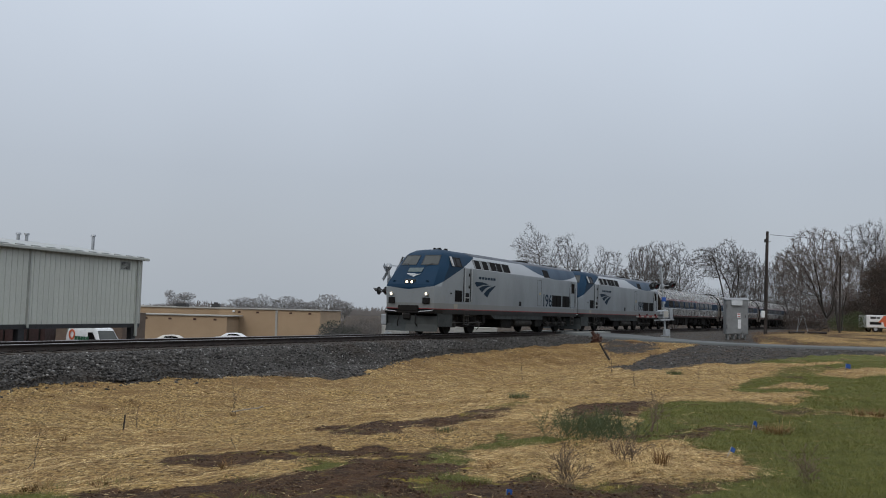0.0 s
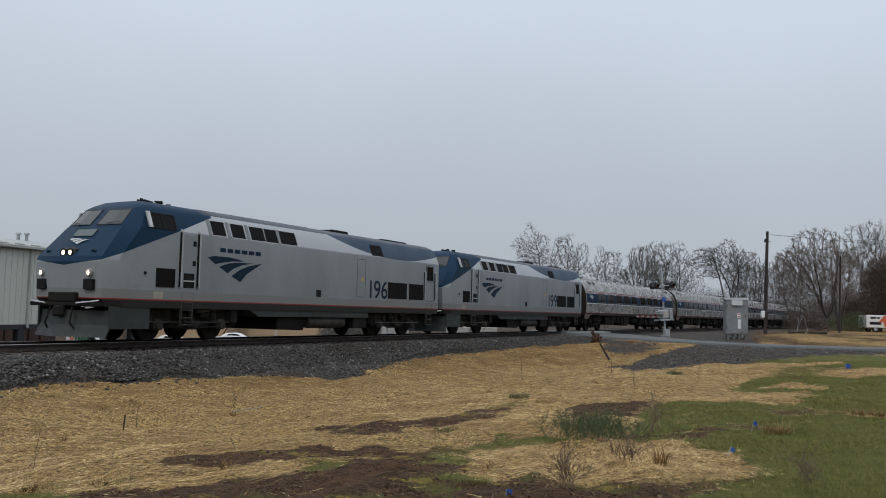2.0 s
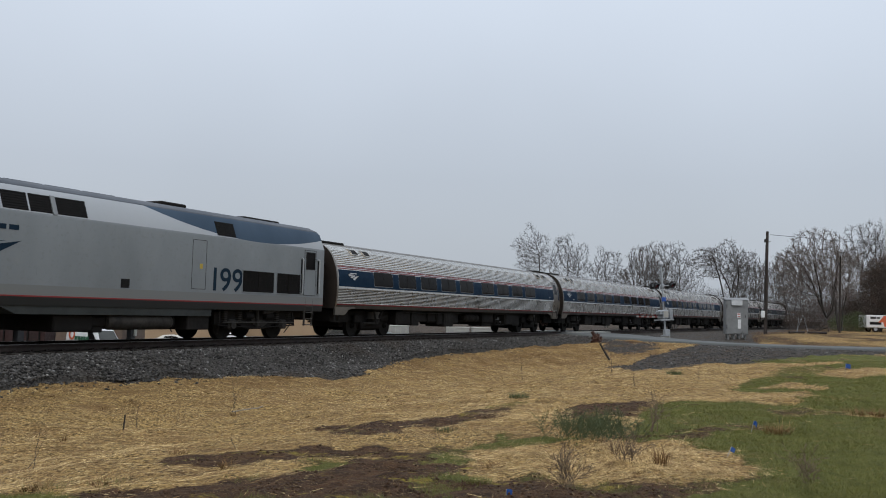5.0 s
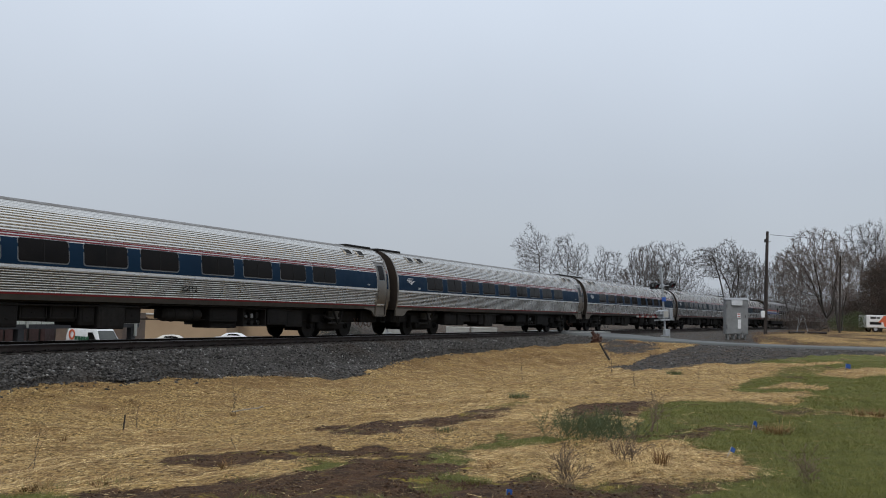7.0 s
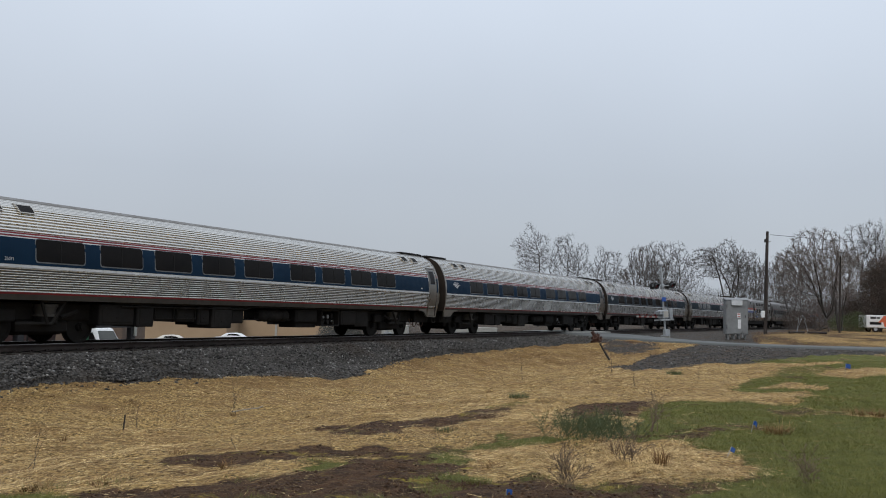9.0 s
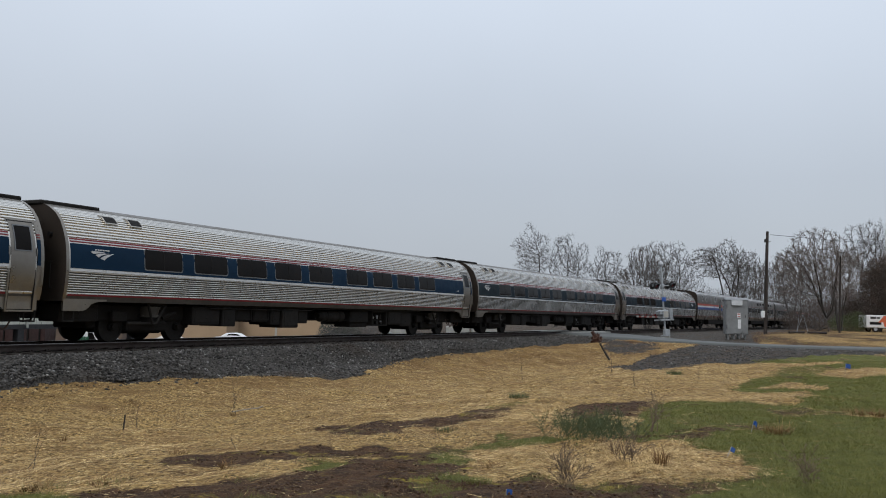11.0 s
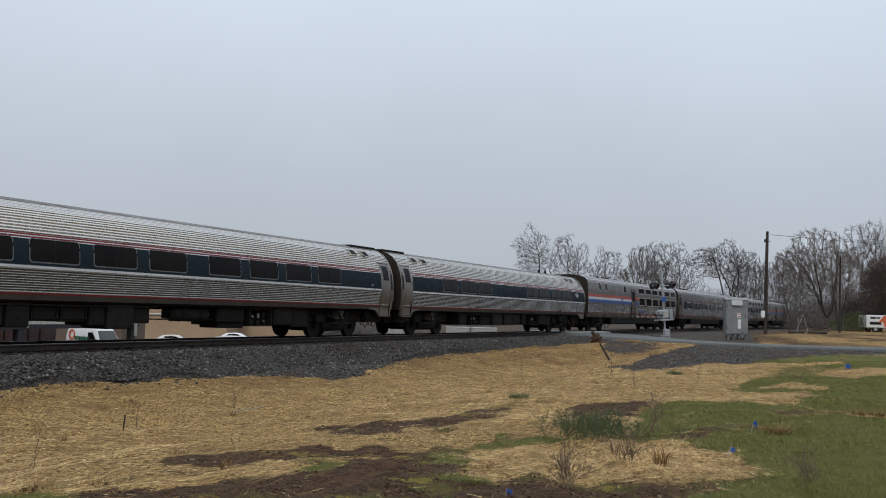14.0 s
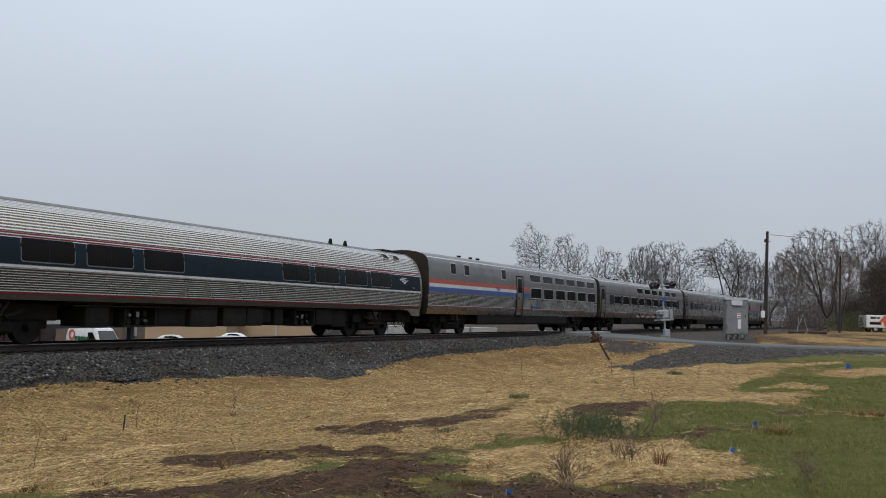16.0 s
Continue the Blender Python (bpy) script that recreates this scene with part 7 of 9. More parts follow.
    for i in range(6):
        part("rib", Kit().box((-39.6 + 1.02 * i, 75.9, zb + 0.1), (-39.48 + 1.02 * i, 76.0, -0.95), 0.01), UNDER, box, smooth=0)
    pal = thing("green_grey_panel", "pale green-grey sheet panel leaning by the container", "panel")
    part("sheet", Kit().box((-33.8, 80.0, zb), (-32.0, 80.15, -0.75), 0.02), plain("green_grey_sheet", (0.22, 0.25, 0.2), (0.17, 0.19, 0.155), 1.0, 0.7), pal, smooth=0)


def car_body(length, profile_top, belt, width, z0=0.28):
    """Side outline lofted across: sills out, roof narrower."""
    kit = Kit()
    n = len(profile_top)
    rows = []
    for y, k in ((-width / 2, 0.0), (-width / 2 + 0.06, 0.55), (-width / 2 + 0.22, 1.0), (width / 2 - 0.22, 1.0), (width / 2 - 0.06, 0.55), (width / 2, 0.0)):
        rows.append([(x, y, min(z, belt) + (z - min(z, belt)) * k if z > belt else z - 0.03 * (1 - k)) for x, z in profile_top])
    vs = [p for r in rows for p in r]
    fs = [(a * n + i, a * n + (i + 1) % n, (a + 1) * n + (i + 1) % n, (a + 1) * n + i) for a in range(5) for i in range(n)]
    fs += [tuple(range(n)), tuple(range(5 * n, 6 * n))[::-1]]
    return kit.add(vs, fs)


def wheel_parts(parent, spots, r, w=0.22):
    for x, y in spots:
        tyre = part("wheel", Kit().ring((x, y, r), (0, 1, 0), r * 0.6, r, w, 20), RUBBER, parent, "black tyre")
        part("rim", Kit().tube((x, y - w * 0.4, r), (x, y + w * 0.4, r), r * 0.6, r * 0.6, 14), GALV, tyre)


def parked_car(label, m, paint):
    car = thing("parked_car", label, "car", "parked cars", m=m)
    prof = [(-2.3, 0.30), (-2.35, 0.62), (-2.2, 0.92), (-1.55, 0.98), (-0.85, 1.40), (0.1, 1.46), (0.75, 1.38), (1.35, 1.02), (2.05, 0.94), (2.3, 0.72), (2.32, 0.45), (2.2, 0.28)]
    part("body", car_body(4.6, prof, 0.95, 1.8), paint, car, smooth=35)
    part("side_window", Kit().prism([(-0.78, 1.0), (-0.55, 1.30), (0.1, 1.36), (0.62, 1.30), (1.05, 1.02)], -0.86, 0.86), TINTED, car, "dark side windows", 0)
    wheel_parts(car, [(x, y) for x in (-1.42, 1.42) for y in (-0.80, 0.80)], 0.32)
    for sd in (1, -1):
        part("headlight", Kit().box((2.2, sd * 0.5, 0.66), (2.32, sd * 0.82, 0.80), 0.02), LENS, car)
    part("bumper", Kit().box((2.2, -0.85, 0.34), (2.38, 0.85, 0.56), 0.05).box((-2.4, -0.85, 0.34), (-2.25, 0.85, 0.56), 0.05), paint, car)
    return car


def build_van():
    van = thing("delivery_van", "white high-roof delivery van with an orange and green side marking", "van", m=Matrix.Translation((-30.2, 77.5, -3.52)) @ Matrix.Rotation(radians(-35), 4, "Z"))
    prof = [(-2.9, 0.4), (-2.95, 1.2), (-2.88, 2.35), (-2.6, 2.52), (0.7, 2.56), (1.25, 2.42), (2.05, 1.45), (2.75, 1.22), (2.95, 0.95), (2.98, 0.5), (2.8, 0.3), (-2.8, 0.3)]
    part("body", car_body(5.9, prof, 1.3, 2.05), WHITE_PAINT, van, smooth=35)
    part("windscreen", Kit().add([(1.37, -0.78, 2.28), (1.37, 0.78, 2.28), (2.02, 0.86, 1.50), (2.02, -0.86, 1.50), (1.30, -0.78, 2.24), (1.30, 0.78, 2.24), (1.95, 0.86, 1.46), (1.95, -0.86, 1.46)], [(0, 3, 2, 1), (4, 5, 6, 7), (0, 1, 5, 4), (1, 2, 6, 5), (2, 3, 7, 6), (3, 0, 4, 7)]), CAB_GLASS, van, "dark windscreen", 0)
    for sd in (1, -1):
        part("side_window", Kit().prism([(0.35, 1.5), (0.38, 2.12), (1.0, 2.12), (1.5, 1.5)], sd * 0.99, sd * 1.035), TINTED, van, "dark cab window", 0)
        y = sd * 1.03
        part("logo_ring", Kit().ring((-2.0, y, 1.86), (0, 1, 0), 0.28, 0.46, 0.03, 24), ORANGE, van, "orange ring marking")
        lt = Kit()
        for i in range(5):
            lt.box((-1.55 + 0.43 * i, y - 0.012, 1.42), (-1.20 + 0.43 * i, y + 0.012, 1.74))
        part("lettering", lt, GREEN_PAINT, van, "green lettering bars", 0)
    wheel_parts(van, [(x, y) for x in (-1.8, 1.85) for y in (-0.92, 0.92)], 0.36)
    part("headlight", Kit().box((2.72, 0.55, 0.92), (2.98, 0.95, 1.15), 0.04), LENS, van)
    part("headlight", Kit().box((2.72, -0.95, 0.92), (2.98, -0.55, 1.15), 0.04), LENS, van)


def build_truck():
    x0, y0 = 54.0, 112.0
    z = gz(x0 + 3, y0 + 1)
    truck = thing("box_truck", "white delivery truck with an orange side panel, parked on grass", "truck", m=Matrix.Translation((x0 + 3.2, y0 + 1.2, z)))
    part("cargo_box", Kit().box((-3.2, -1.1, 0.55), (2.2, 1.1, 2.15), 0.08), WHITE_PAINT, truck)
    part("orange_panel", Kit().prism([(-1.7, 1.2), (-1.0, 2.08), (2.1, 2.08), (2.1, 0.7), (-0.9, 0.7), (-1.1, 1.3)], -1.125, -1.1), ORANGE, truck, smooth=0)
    part("lettering", Kit().box((-2.7, -1.12, 1.68), (-2.0, -1.1, 1.95)).box((-1.9, -1.12, 1.70), (-1.5, -1.1, 1.92)), BLACK, truck, "black lettering bars", 0)
    part("vent_panel", Kit().box((-2.8, -1.12, 0.95), (-1.3, -1.1, 1.3), 0.01), GRILLE, truck, "dark vent panel", 0)
    part("cab", Kit().box((2.25, -1.0, 0.5), (3.9, 1.0, 1.95), 0.15), WHITE_PAINT, truck)
    wheel_parts(truck, [(x, y) for x in (-2.0, 2.9) for y in (-0.95, 0.95)], 0.4)


def storage_container(x, y, length, label):
    box = thing("storage_container", label, "container", "storage containers", m=Matrix.Translation((x, y, -3.5)))
    part("body", Kit().box((-length / 2, -1.2, 0.15), (length / 2, 1.2, 2.9), 0.04), CONCRETE, box, smooth=0)
    part("roof_rail", Kit().box((-length / 2 - 0.03, -1.24, 2.86), (length / 2 + 0.03, 1.24, 2.96), 0.02), TAN_TRIM, box)
    for i in range(int(length / 0.6)):
        part("rib", Kit().box((-length / 2 + 0.3 + 0.6 * i, -1.25, 0.2), (-length / 2 + 0.42 + 0.6 * i, -1.2, 2.84), 0.01), TAN_TRIM, box)
    part("sill", Kit().box((-length / 2, -1.15, 0.0), (length / 2, 1.15, 0.15), 0.02), DARK_STEEL, box)


for cx, cl, cw in ((-5.2, 3.0, "dull pale grey storage container in the lot beyond the track"), (1.9, 2.6, "dull pale grey storage container in the lot beyond the track"), (4.9, 2.9, "dull pale grey storage container in the lot beyond the track")):
    storage_container(cx, 101.0, cl, cw)
build_shed()
build_tan_building()
build_van()
parked_car("white parked car in the lot beyond the track", Matrix.Translation((-25.2, 108.0, -3.5)), WHITE_PAINT)
parked_car("cream parked car in the lot beyond the track", Matrix.Translation((-28.9, 95.0, -3.5)) @ Matrix.Rotation(radians(8), 4, "Z"), plain("cream_car_paint", (0.60, 0.58, 0.52), (0.55, 0.53, 0.48), 1.0, 0.35))
build_truck()


# ---- crossing signals, equipment, poles ----
def lamp_head(parent, x, y, z, face):
    """A round flashing-light head with backing disc and hood; face is +1 or -1 along local y."""
    head = part("light_head", Kit().tube((x, y, z), (x, y + face * 0.16, z), 0.11, 0.14, 16).tube((x, y + face * 0.16, z), (x, y + face * 0.18, z), 0.23, 0.23, 24), BLACK, parent, "black round signal backing")
    hood = Kit()
    n = 12
    vs, fs = [], []
    for i in range(n + 1):
        a = math.pi * (-0.1 + 1.2 * i / n)
        ln = 0.34 * (0.45 + 0.55 * math.sin(min(max(a, 0), math.pi)))
        for r in (0.15, 0.135):
            vs += [(x + r * math.cos(a), y + face * 0.18, z + r * math.sin(a)), (x + r * math.cos(a), y + face * (0.18 + ln), z + r * math.sin(a))]
    for i in range(n):
        k = 4 * i
        fs += [(k, k + 1, k + 5, k + 4), (k + 2, k + 6, k + 7, k + 3), (k + 1, k + 3, k + 7, k + 5)]
    hood.add(vs, fs)
    part("hood", hood, BLACK, head)
    part("lens", Kit().tube((x, y + face * 0.18, z), (x, y + face * 0.2, z), 0.13, 0.11, 16), RED_LENS, head, "unlit dark red lens")


def crossing_signal(name, label, m, height, light_z, with_gate):
    sig = thing(name, label, "crossing signal", "crossing signals", m=m)
    part("foundation", Kit().box((-0.24, -0.24, -0.3), (0.24, 0.24, 0.05), 0.03), CONCRETE, sig)
    part("base_casting", Kit().box((-0.24, -0.24, 0.08), (0.24, 0.24, 0.16), 0.02).box((-0.1, -0.16, 0.16), (0.3, 0.16, 0.52), 0.03).tube((0, 0, 0.1), (0, 0, 0.55), 0.15, 0.09, 14), GALV, sig, "grey cast base")
    part("mast", Kit().tube((0, 0, 0.1), (0, 0, height - 0.35), 0.065, 0.06, 14), GALV, sig, "galvanised mast")
    part("bell", Kit().tube((0, 0, height - 0.38), (0, 0, height - 0.22), 0.09, 0.17, 16).tube((0, 0, height - 0.22), (0, 0, height - 0.08), 0.19, 0.15, 16).tube((0, 0, height - 0.08), (0, 0, height), 0.15, 0.05, 16), GALV, sig, "round grey bell")
    part("cross_arm", Kit().tube((-0.75, 0, light_z), (0.75, 0, light_z), 0.035, 0.035, 10).box((-0.1, -0.12, light_z - 0.1), (0.1, 0.12, light_z + 0.1), 0.02), GALV, sig, "light cross-arm")
    for x in (-0.62, 0.62):
        for f in (1, -1):
            lamp_head(sig, x, 0.06 * f, light_z, f)
    for deg in (45, -45):
        b = part("crossbuck_blade", Kit().add(*blade(0.61, height - 0.95 if with_gate else light_z + 1.05, deg)), GALV, sig, "crossbuck blade", 0)
        if with_gate:
            b.rotation_euler = (0, 0, radians(56))
    if with_gate:
        part("blue_sign", Kit().box((-0.17, -0.10, 2.42), (0.17, -0.085, 2.70), 0.01), BLUE_SIGN, sig, "small blue emergency notice", 0)
        mech = part("gate_mechanism", Kit().box((-0.30, -0.34, 1.25), (0.16, 0.30, 1.85), 0.05).box((-0.5, -0.3, 1.55), (-0.3, 0.25, 1.8), 0.03), GALV, sig, "grey gate machine housing")
        part("housing_door", Kit().box((-0.24, -0.36, 1.34), (0.1, -0.34, 1.76), 0.01), TAN_TRIM, mech)
        part("counterweight", Kit().box((0.18, -0.42, 1.22), (0.42, -0.30, 1.9), 0.02).box((0.18, 0.30, 1.22), (0.42, 0.42, 1.9), 0.02).box((-0.55, -0.42, 1.12), (0.5, -0.34, 1.22), 0.02).box((-0.55, 0.34, 1.12), (0.5, 0.42, 1.22), 0.02), GALV, sig, "pale gate support arms")
    else:
        part("junction_box", Kit().box((-0.30, -0.22, 0.95), (0.30, 0.26, 1.55), 0.04), GALV, sig, "grey control box on the mast")
        part("bracket", Kit().tube((0, 0, height - 0.15), (1.1, 0, height - 0.12), 0.03, 0.025, 8), GALV, sig, "thin top bracket")
        part("sign_plate", Kit().box((-0.28, -0.10, light_z + 0.42), (0.28, -0.08, light_z + 0.72), 0.01), GALV, sig, "small sign plate seen from behind", 0)
    return sig


def blade(half, z, deg):
    c, s = math.cos(radians(deg)), math.sin(radians(deg))
    pts = [(-half, -0.11), (half, -0.11), (half, 0.11), (-half, 0.11)]
    off = 0.012 if deg > 0 else -0.012
    vs = [(p * c - q * s, y + 0.09 + off, z + p * s + q * c) for y in (0, 0.012) for p, q in pts]
    return vs, [(0, 3, 2, 1), (4, 5, 6, 7), (0, 1, 5, 4), (1, 2, 6, 5), (2, 3, 7, 6), (3, 0, 4, 7)]


sx, sy = 15.15, 59.6
GATE_RED = plain("faded_gate_red", (0.24, 0.05, 0.045), (0.18, 0.045, 0.04), 3, 0.6)
GATE_WHITE = plain("grimy_gate_white", (0.40, 0.40, 0.39), (0.32, 0.32, 0.31), 3, 0.6)
NEAR_SIGNAL = crossing_signal("crossing_signal", "galvanised crossing signal mast with black lights and gate machine", Matrix.Translation((sx, sy, gz(sx, sy) + 0.06)) @ Matrix.Rotation(radians(-4.2), 4, "Y") @ Matrix.Rotation(radians(20), 4, "Z"), 5.15, 3.48, True)
GATE = thing("gate_arm", "lowered red and white striped crossing gate arm", "gate arm", m=Matrix.Translation((sx - 0.1, sy + 0.2, gz(sx, sy) + 1.42)) @ Matrix.Rotation(radians(102.4), 4, "Z"))
for i in range(10):
    part("stripe", Kit().box((0.42 * i, -0.035, -0.06), (0.42 * i + 0.42, 0.035, 0.06), 0.005), GATE_RED if i % 2 == 0 else GATE_WHITE, GATE, smooth=0)
for i in (3, 6, 9):
    part("gate_lamp", Kit().tube((0.42 * i, 0, 0.06), (0.42 * i, 0, 0.2), 0.05, 0.05, 10), RED_LENS, GATE)
fx, fy = -3.05, 50.0
FAR_SIGNAL = crossing_signal("crossing_signal", "galvanised crossing signal with crossbuck beyond the track", Matrix.Translation((fx, fy, -0.62)) @ Matrix.Rotation(radians(62), 4, "Z"), 4.45, 2.85, False)


def build_relay_case():
    x, y = 20.4, 61.2
    z = gz(x, y) + 0.14
    case = thing("relay_case", "grey steel railway relay cabinet on short legs", "equipment cabinet", m=Matrix.Translation((x, y, z)) @ Matrix.Rotation(radians(-8), 4, "Z"))
    hx, hy, z0, z1 = 0.73, 0.55, 0.14, 2.52
    part("body", Kit().box((-hx, -hy, z0), (hx, hy, z1), 0.02), CASE_GREY, case)
    part("roof", Kit().add([(-hx - 0.08, -hy - 0.08, z1), (hx + 0.08, -hy - 0.08, z1), (hx + 0.08, hy + 0.08, z1), (-hx - 0.08, hy + 0.08, z1), (-hx - 0.08, 0, z1 + 0.16), (hx + 0.08, 0, z1 + 0.16)], [(0, 3, 2, 1), (0, 1, 5, 4), (2, 3, 4, 5), (0, 4, 3), (1, 2, 5)]), CASE_GREY, case, "low gabled steel lid", 0)
    door = part("door", Kit().box((-hx + 0.06, -hy - 0.03, z0 + 0.08), (hx - 0.06, -hy, z1 - 0.06), 0.01), CASE_GREY, case)
    part("handle", Kit().box((0.52, -hy - 0.07, 1.3), (0.56, -hy - 0.03, 1.5), 0.01), DARK_STEEL, door)
    for hz in (0.5, 1.9):
        part("hinge", Kit().tube((-hx + 0.05, -hy - 0.03, hz), (-hx + 0.05, -hy - 0.03, hz + 0.3), 0.025, 0.025, 8), DARK_STEEL, door)
    part("vent_hood", Kit().prism([(-0.38, 2.14), (0.32, 2.14), (0.32, 2.50), (-0.38, 2.50)], -hy - 0.22, -hy - 0.03), plain("bright_aluminium_hood", (0.62, 0.64, 0.66), (0.5, 0.52, 0.54), 2, 0.5, 0.2), case, "bright aluminium vent hood", 0)
    part("notice_sheet", Kit().box((0.0, -hy - 0.042, 1.30), (0.22, -hy - 0.032, 1.62)).box((0.05, -hy - 0.042, 0.55), (0.25, -hy - 0.032, 1.18)), WHITE_PAINT, case, "white notice sheets", 0)
    part("notice_text", Kit().box((0.02, -hy - 0.046, 1.50), (0.20, -hy - 0.043, 1.58)).box((0.02, -hy - 0.046, 1.34), (0.20, -hy - 0.043, 1.40)), RED_BAND, case, "red bars on the notice", 0)
    for px in (-0.55, -0.18, 0.2, 0.58):
        part("leg", Kit().box((px - 0.05, -0.4, -0.4), (px + 0.05, -0.3, z0), 0.01), CASE_GREY, case)
        part("leg", Kit().box((px - 0.05, 0.3, -0.4), (px + 0.05, 0.4, z0), 0.01), CASE_GREY, case)
    part("conduit", Kit().tube((0.35, -0.62, -0.1), (0.35, -0.62, 0.4), 0.06, 0.06, 10), CASE_GREY, case)


build_relay_case()


def utility_pole(x, y, height, r, label, box=False):
    z = gz(x, y)
    pole = thing("utility_pole", label, "utility pole", "utility poles", m=Matrix.Translation((x, y, z)) @ Matrix.Rotation(radians(1.2), 4, "Y"))
    part("shaft", Kit().tube((0, 0, -0.3), (0, 0, height), r, r * 0.72, 14), POLE_WOOD, pole)
    part("insulator", Kit().tube((0.0, -r, height - 0.5), (0.0, -r - 0.2, height - 0.5), 0.03, 0.05, 8).tube((0.3, 0, height - 0.9), (0, 0, height - 0.95), 0.04, 0.03, 8), LENS, pole, "small pale insulators")
    part("cap_block", Kit().box((-r - 0.1, -0.08, height - 1.0), (-r + 0.05, 0.08, height - 0.7), 0.02), DARK_STEEL, pole)
    if box:
        part("meter_box", Kit().box((-r - 0.28, -r - 0.05, 1.45), (-r + 0.02, -r + 0.2, 2.05), 0.03), WHITE_PAINT, pole, "small white meter box")
        part("conduit", Kit().tube((-r - 0.05, -0.05, 2.0), (-r * 0.85, -0.05, height - 1.2), 0.03, 0.03, 8), DARK_STEEL, pole)
    return pole


utility_pole(29.15, 79.4, 9.25, 0.165, "dark weathered wooden utility pole with a white box", True)
utility_pole(44.2, 98.0, 8.5, 0.11, "slim dark wooden utility pole among trees")


def wire(a, b, sag, n=14):
    k = Kit()
    a, b = Vector(a), Vector(b)
    pts = [a.lerp(b, i / n) - Vector((0, 0, sag * 4 * (i / n) * (1 - i / n))) for i in range(n + 1)]
    return k.pipe(pts, 0.022, 4)


thing("overhead_wire", "thin dark overhead wire from the pole", "wire", kit=wire((29.6, 79.4, 8.85), (76, 96, 9.6), 0.5), material=BLACK)


def fallen_log(x0, y0, x1, y1, r):
    a, b = Vector((x0, y0, gz(x0, y0) + r * 0.9)), Vector((x1, y1, gz(x1, y1) + r * 0.9))
    k = Kit()
    n = 5
    for i in range(n):
        k.tube(a.lerp(b, i / n), a.lerp(b, (i + 1) / n), r * (1 - 0.06 * (i % 2)), r * (1 - 0.06 * ((i + 1) % 2)), 10)
    return thing("fallen_pole", "short dark wooden pole lying on dry grass", "log", "fallen poles", kit=k, material=POLE_WOOD)


fallen_log(31.6, 80.2, 33.2, 80.8, 0.12)
fallen_log(33.5, 80.7, 35.2, 80.6, 0.10)
AF = thing("guy_frame", "thin pale tubular A-frame standing on grass", "frame", m=Matrix.Translation((33.2, 81.4, gz(33.2, 81.4))))
for p, q in (((-0.5, 0, 0), (0.2, 0.1, 1.7)), ((0.7, 0.1, 0), (0.25, 0.1, 1.6)), ((-0.3, 0.3, 0.05), (-0.2, 0.1, 1.4)), ((0.5, 0, 0.1), (1.6, 0, 0.2))):
    part("tube", Kit().tube(p, q, 0.016, 0.016, 8), GALV, AF)
DB = thing("rusty_stump", "rust-brown broken post and debris by the lane", "debris", m=Matrix.Translation((8.9, 50.6, gz(8.9, 50.6))))
lump = Kit()
lv = []
for i in range(8):
    for j in range(12):
        th, ph = math.pi * (i + 0.5) / 8, 2 * math.pi * j / 12
        q = 0.30 * (1 + 0.30 * math.sin(3.1 * ph + 2.3 * i) + 0.18 * math.sin(5 * ph - 4 * th))
        lv.append((q * 0.9 * math.sin(th) * math.cos(ph), q * 0.7 * math.sin(th) * math.sin(ph), 0.15 + q * math.cos(th)))
lump.add(lv, [(i * 12 + j, i * 12 + (j + 1) % 12, i * 12 + 12 + (j + 1) % 12, i * 12 + 12 + j) for i in range(7) for j in range(12)] + [tuple(range(12))[::-1], tuple(range(84, 96))])
part("lump", lump, RUST, DB, "rust-brown earthy lump", 20)
part("broken_post", Kit().tube((0.25, 0, -0.1), (-0.25, 0.05, 0.62), 0.13, 0.10, 9).tube((0.1, 0, 0.1), (0.3, 0, 0.35), 0.08, 0.05, 8), RUST, DB, "broken rusty post")
thing("leaning_stake", "dark weathered stake leaning in the straw ditch", "stake", kit=Kit().tube((0, 0, -0.15), (-0.52, 0.25, 0.78), 0.055, 0.045, 8), material=POLE_WOOD, m=Matrix.Translation((8.24, 42.66, gz(8.24, 42.66))))


# ---- trees ----
def tubes(P0, P1, R0, R1, n):
    P0, P1 = np.array(P0), np.array(P1)
    W = P1 - P0
    W /= np.maximum(np.linalg.norm(W, axis=1, keepdims=True), 1e-9)
    ref = np.where(np.abs(W[:, 2:3]) > 0.9, np.array([[1.0, 0, 0]]), np.array([[0, 0, 1.0]]))
    A = np.cross(W, ref)
    A /= np.linalg.norm(A, axis=1, keepdims=True)
    B = np.cross(W, A)
    an = np.arange(n) * 2 * math.pi / n
    ring = A[:, None] * np.cos(an)[None, :, None] + B[:, None] * np.sin(an)[None, :, None]
    V = np.concatenate([P0[:, None] + ring * np.array(R0)[:, None, None], P1[:, None] + ring * np.array(R1)[:, None, None]], 1)
    i = np.arange(n)
    f = np.stack([i, (i + 1) % n, n + (i + 1) % n, n + i], -1)
    F = (f[None] + (2 * n * np.arange(len(P0)))[:, None, None]).reshape(-1, 4)
    return V.reshape(-1, 3), F


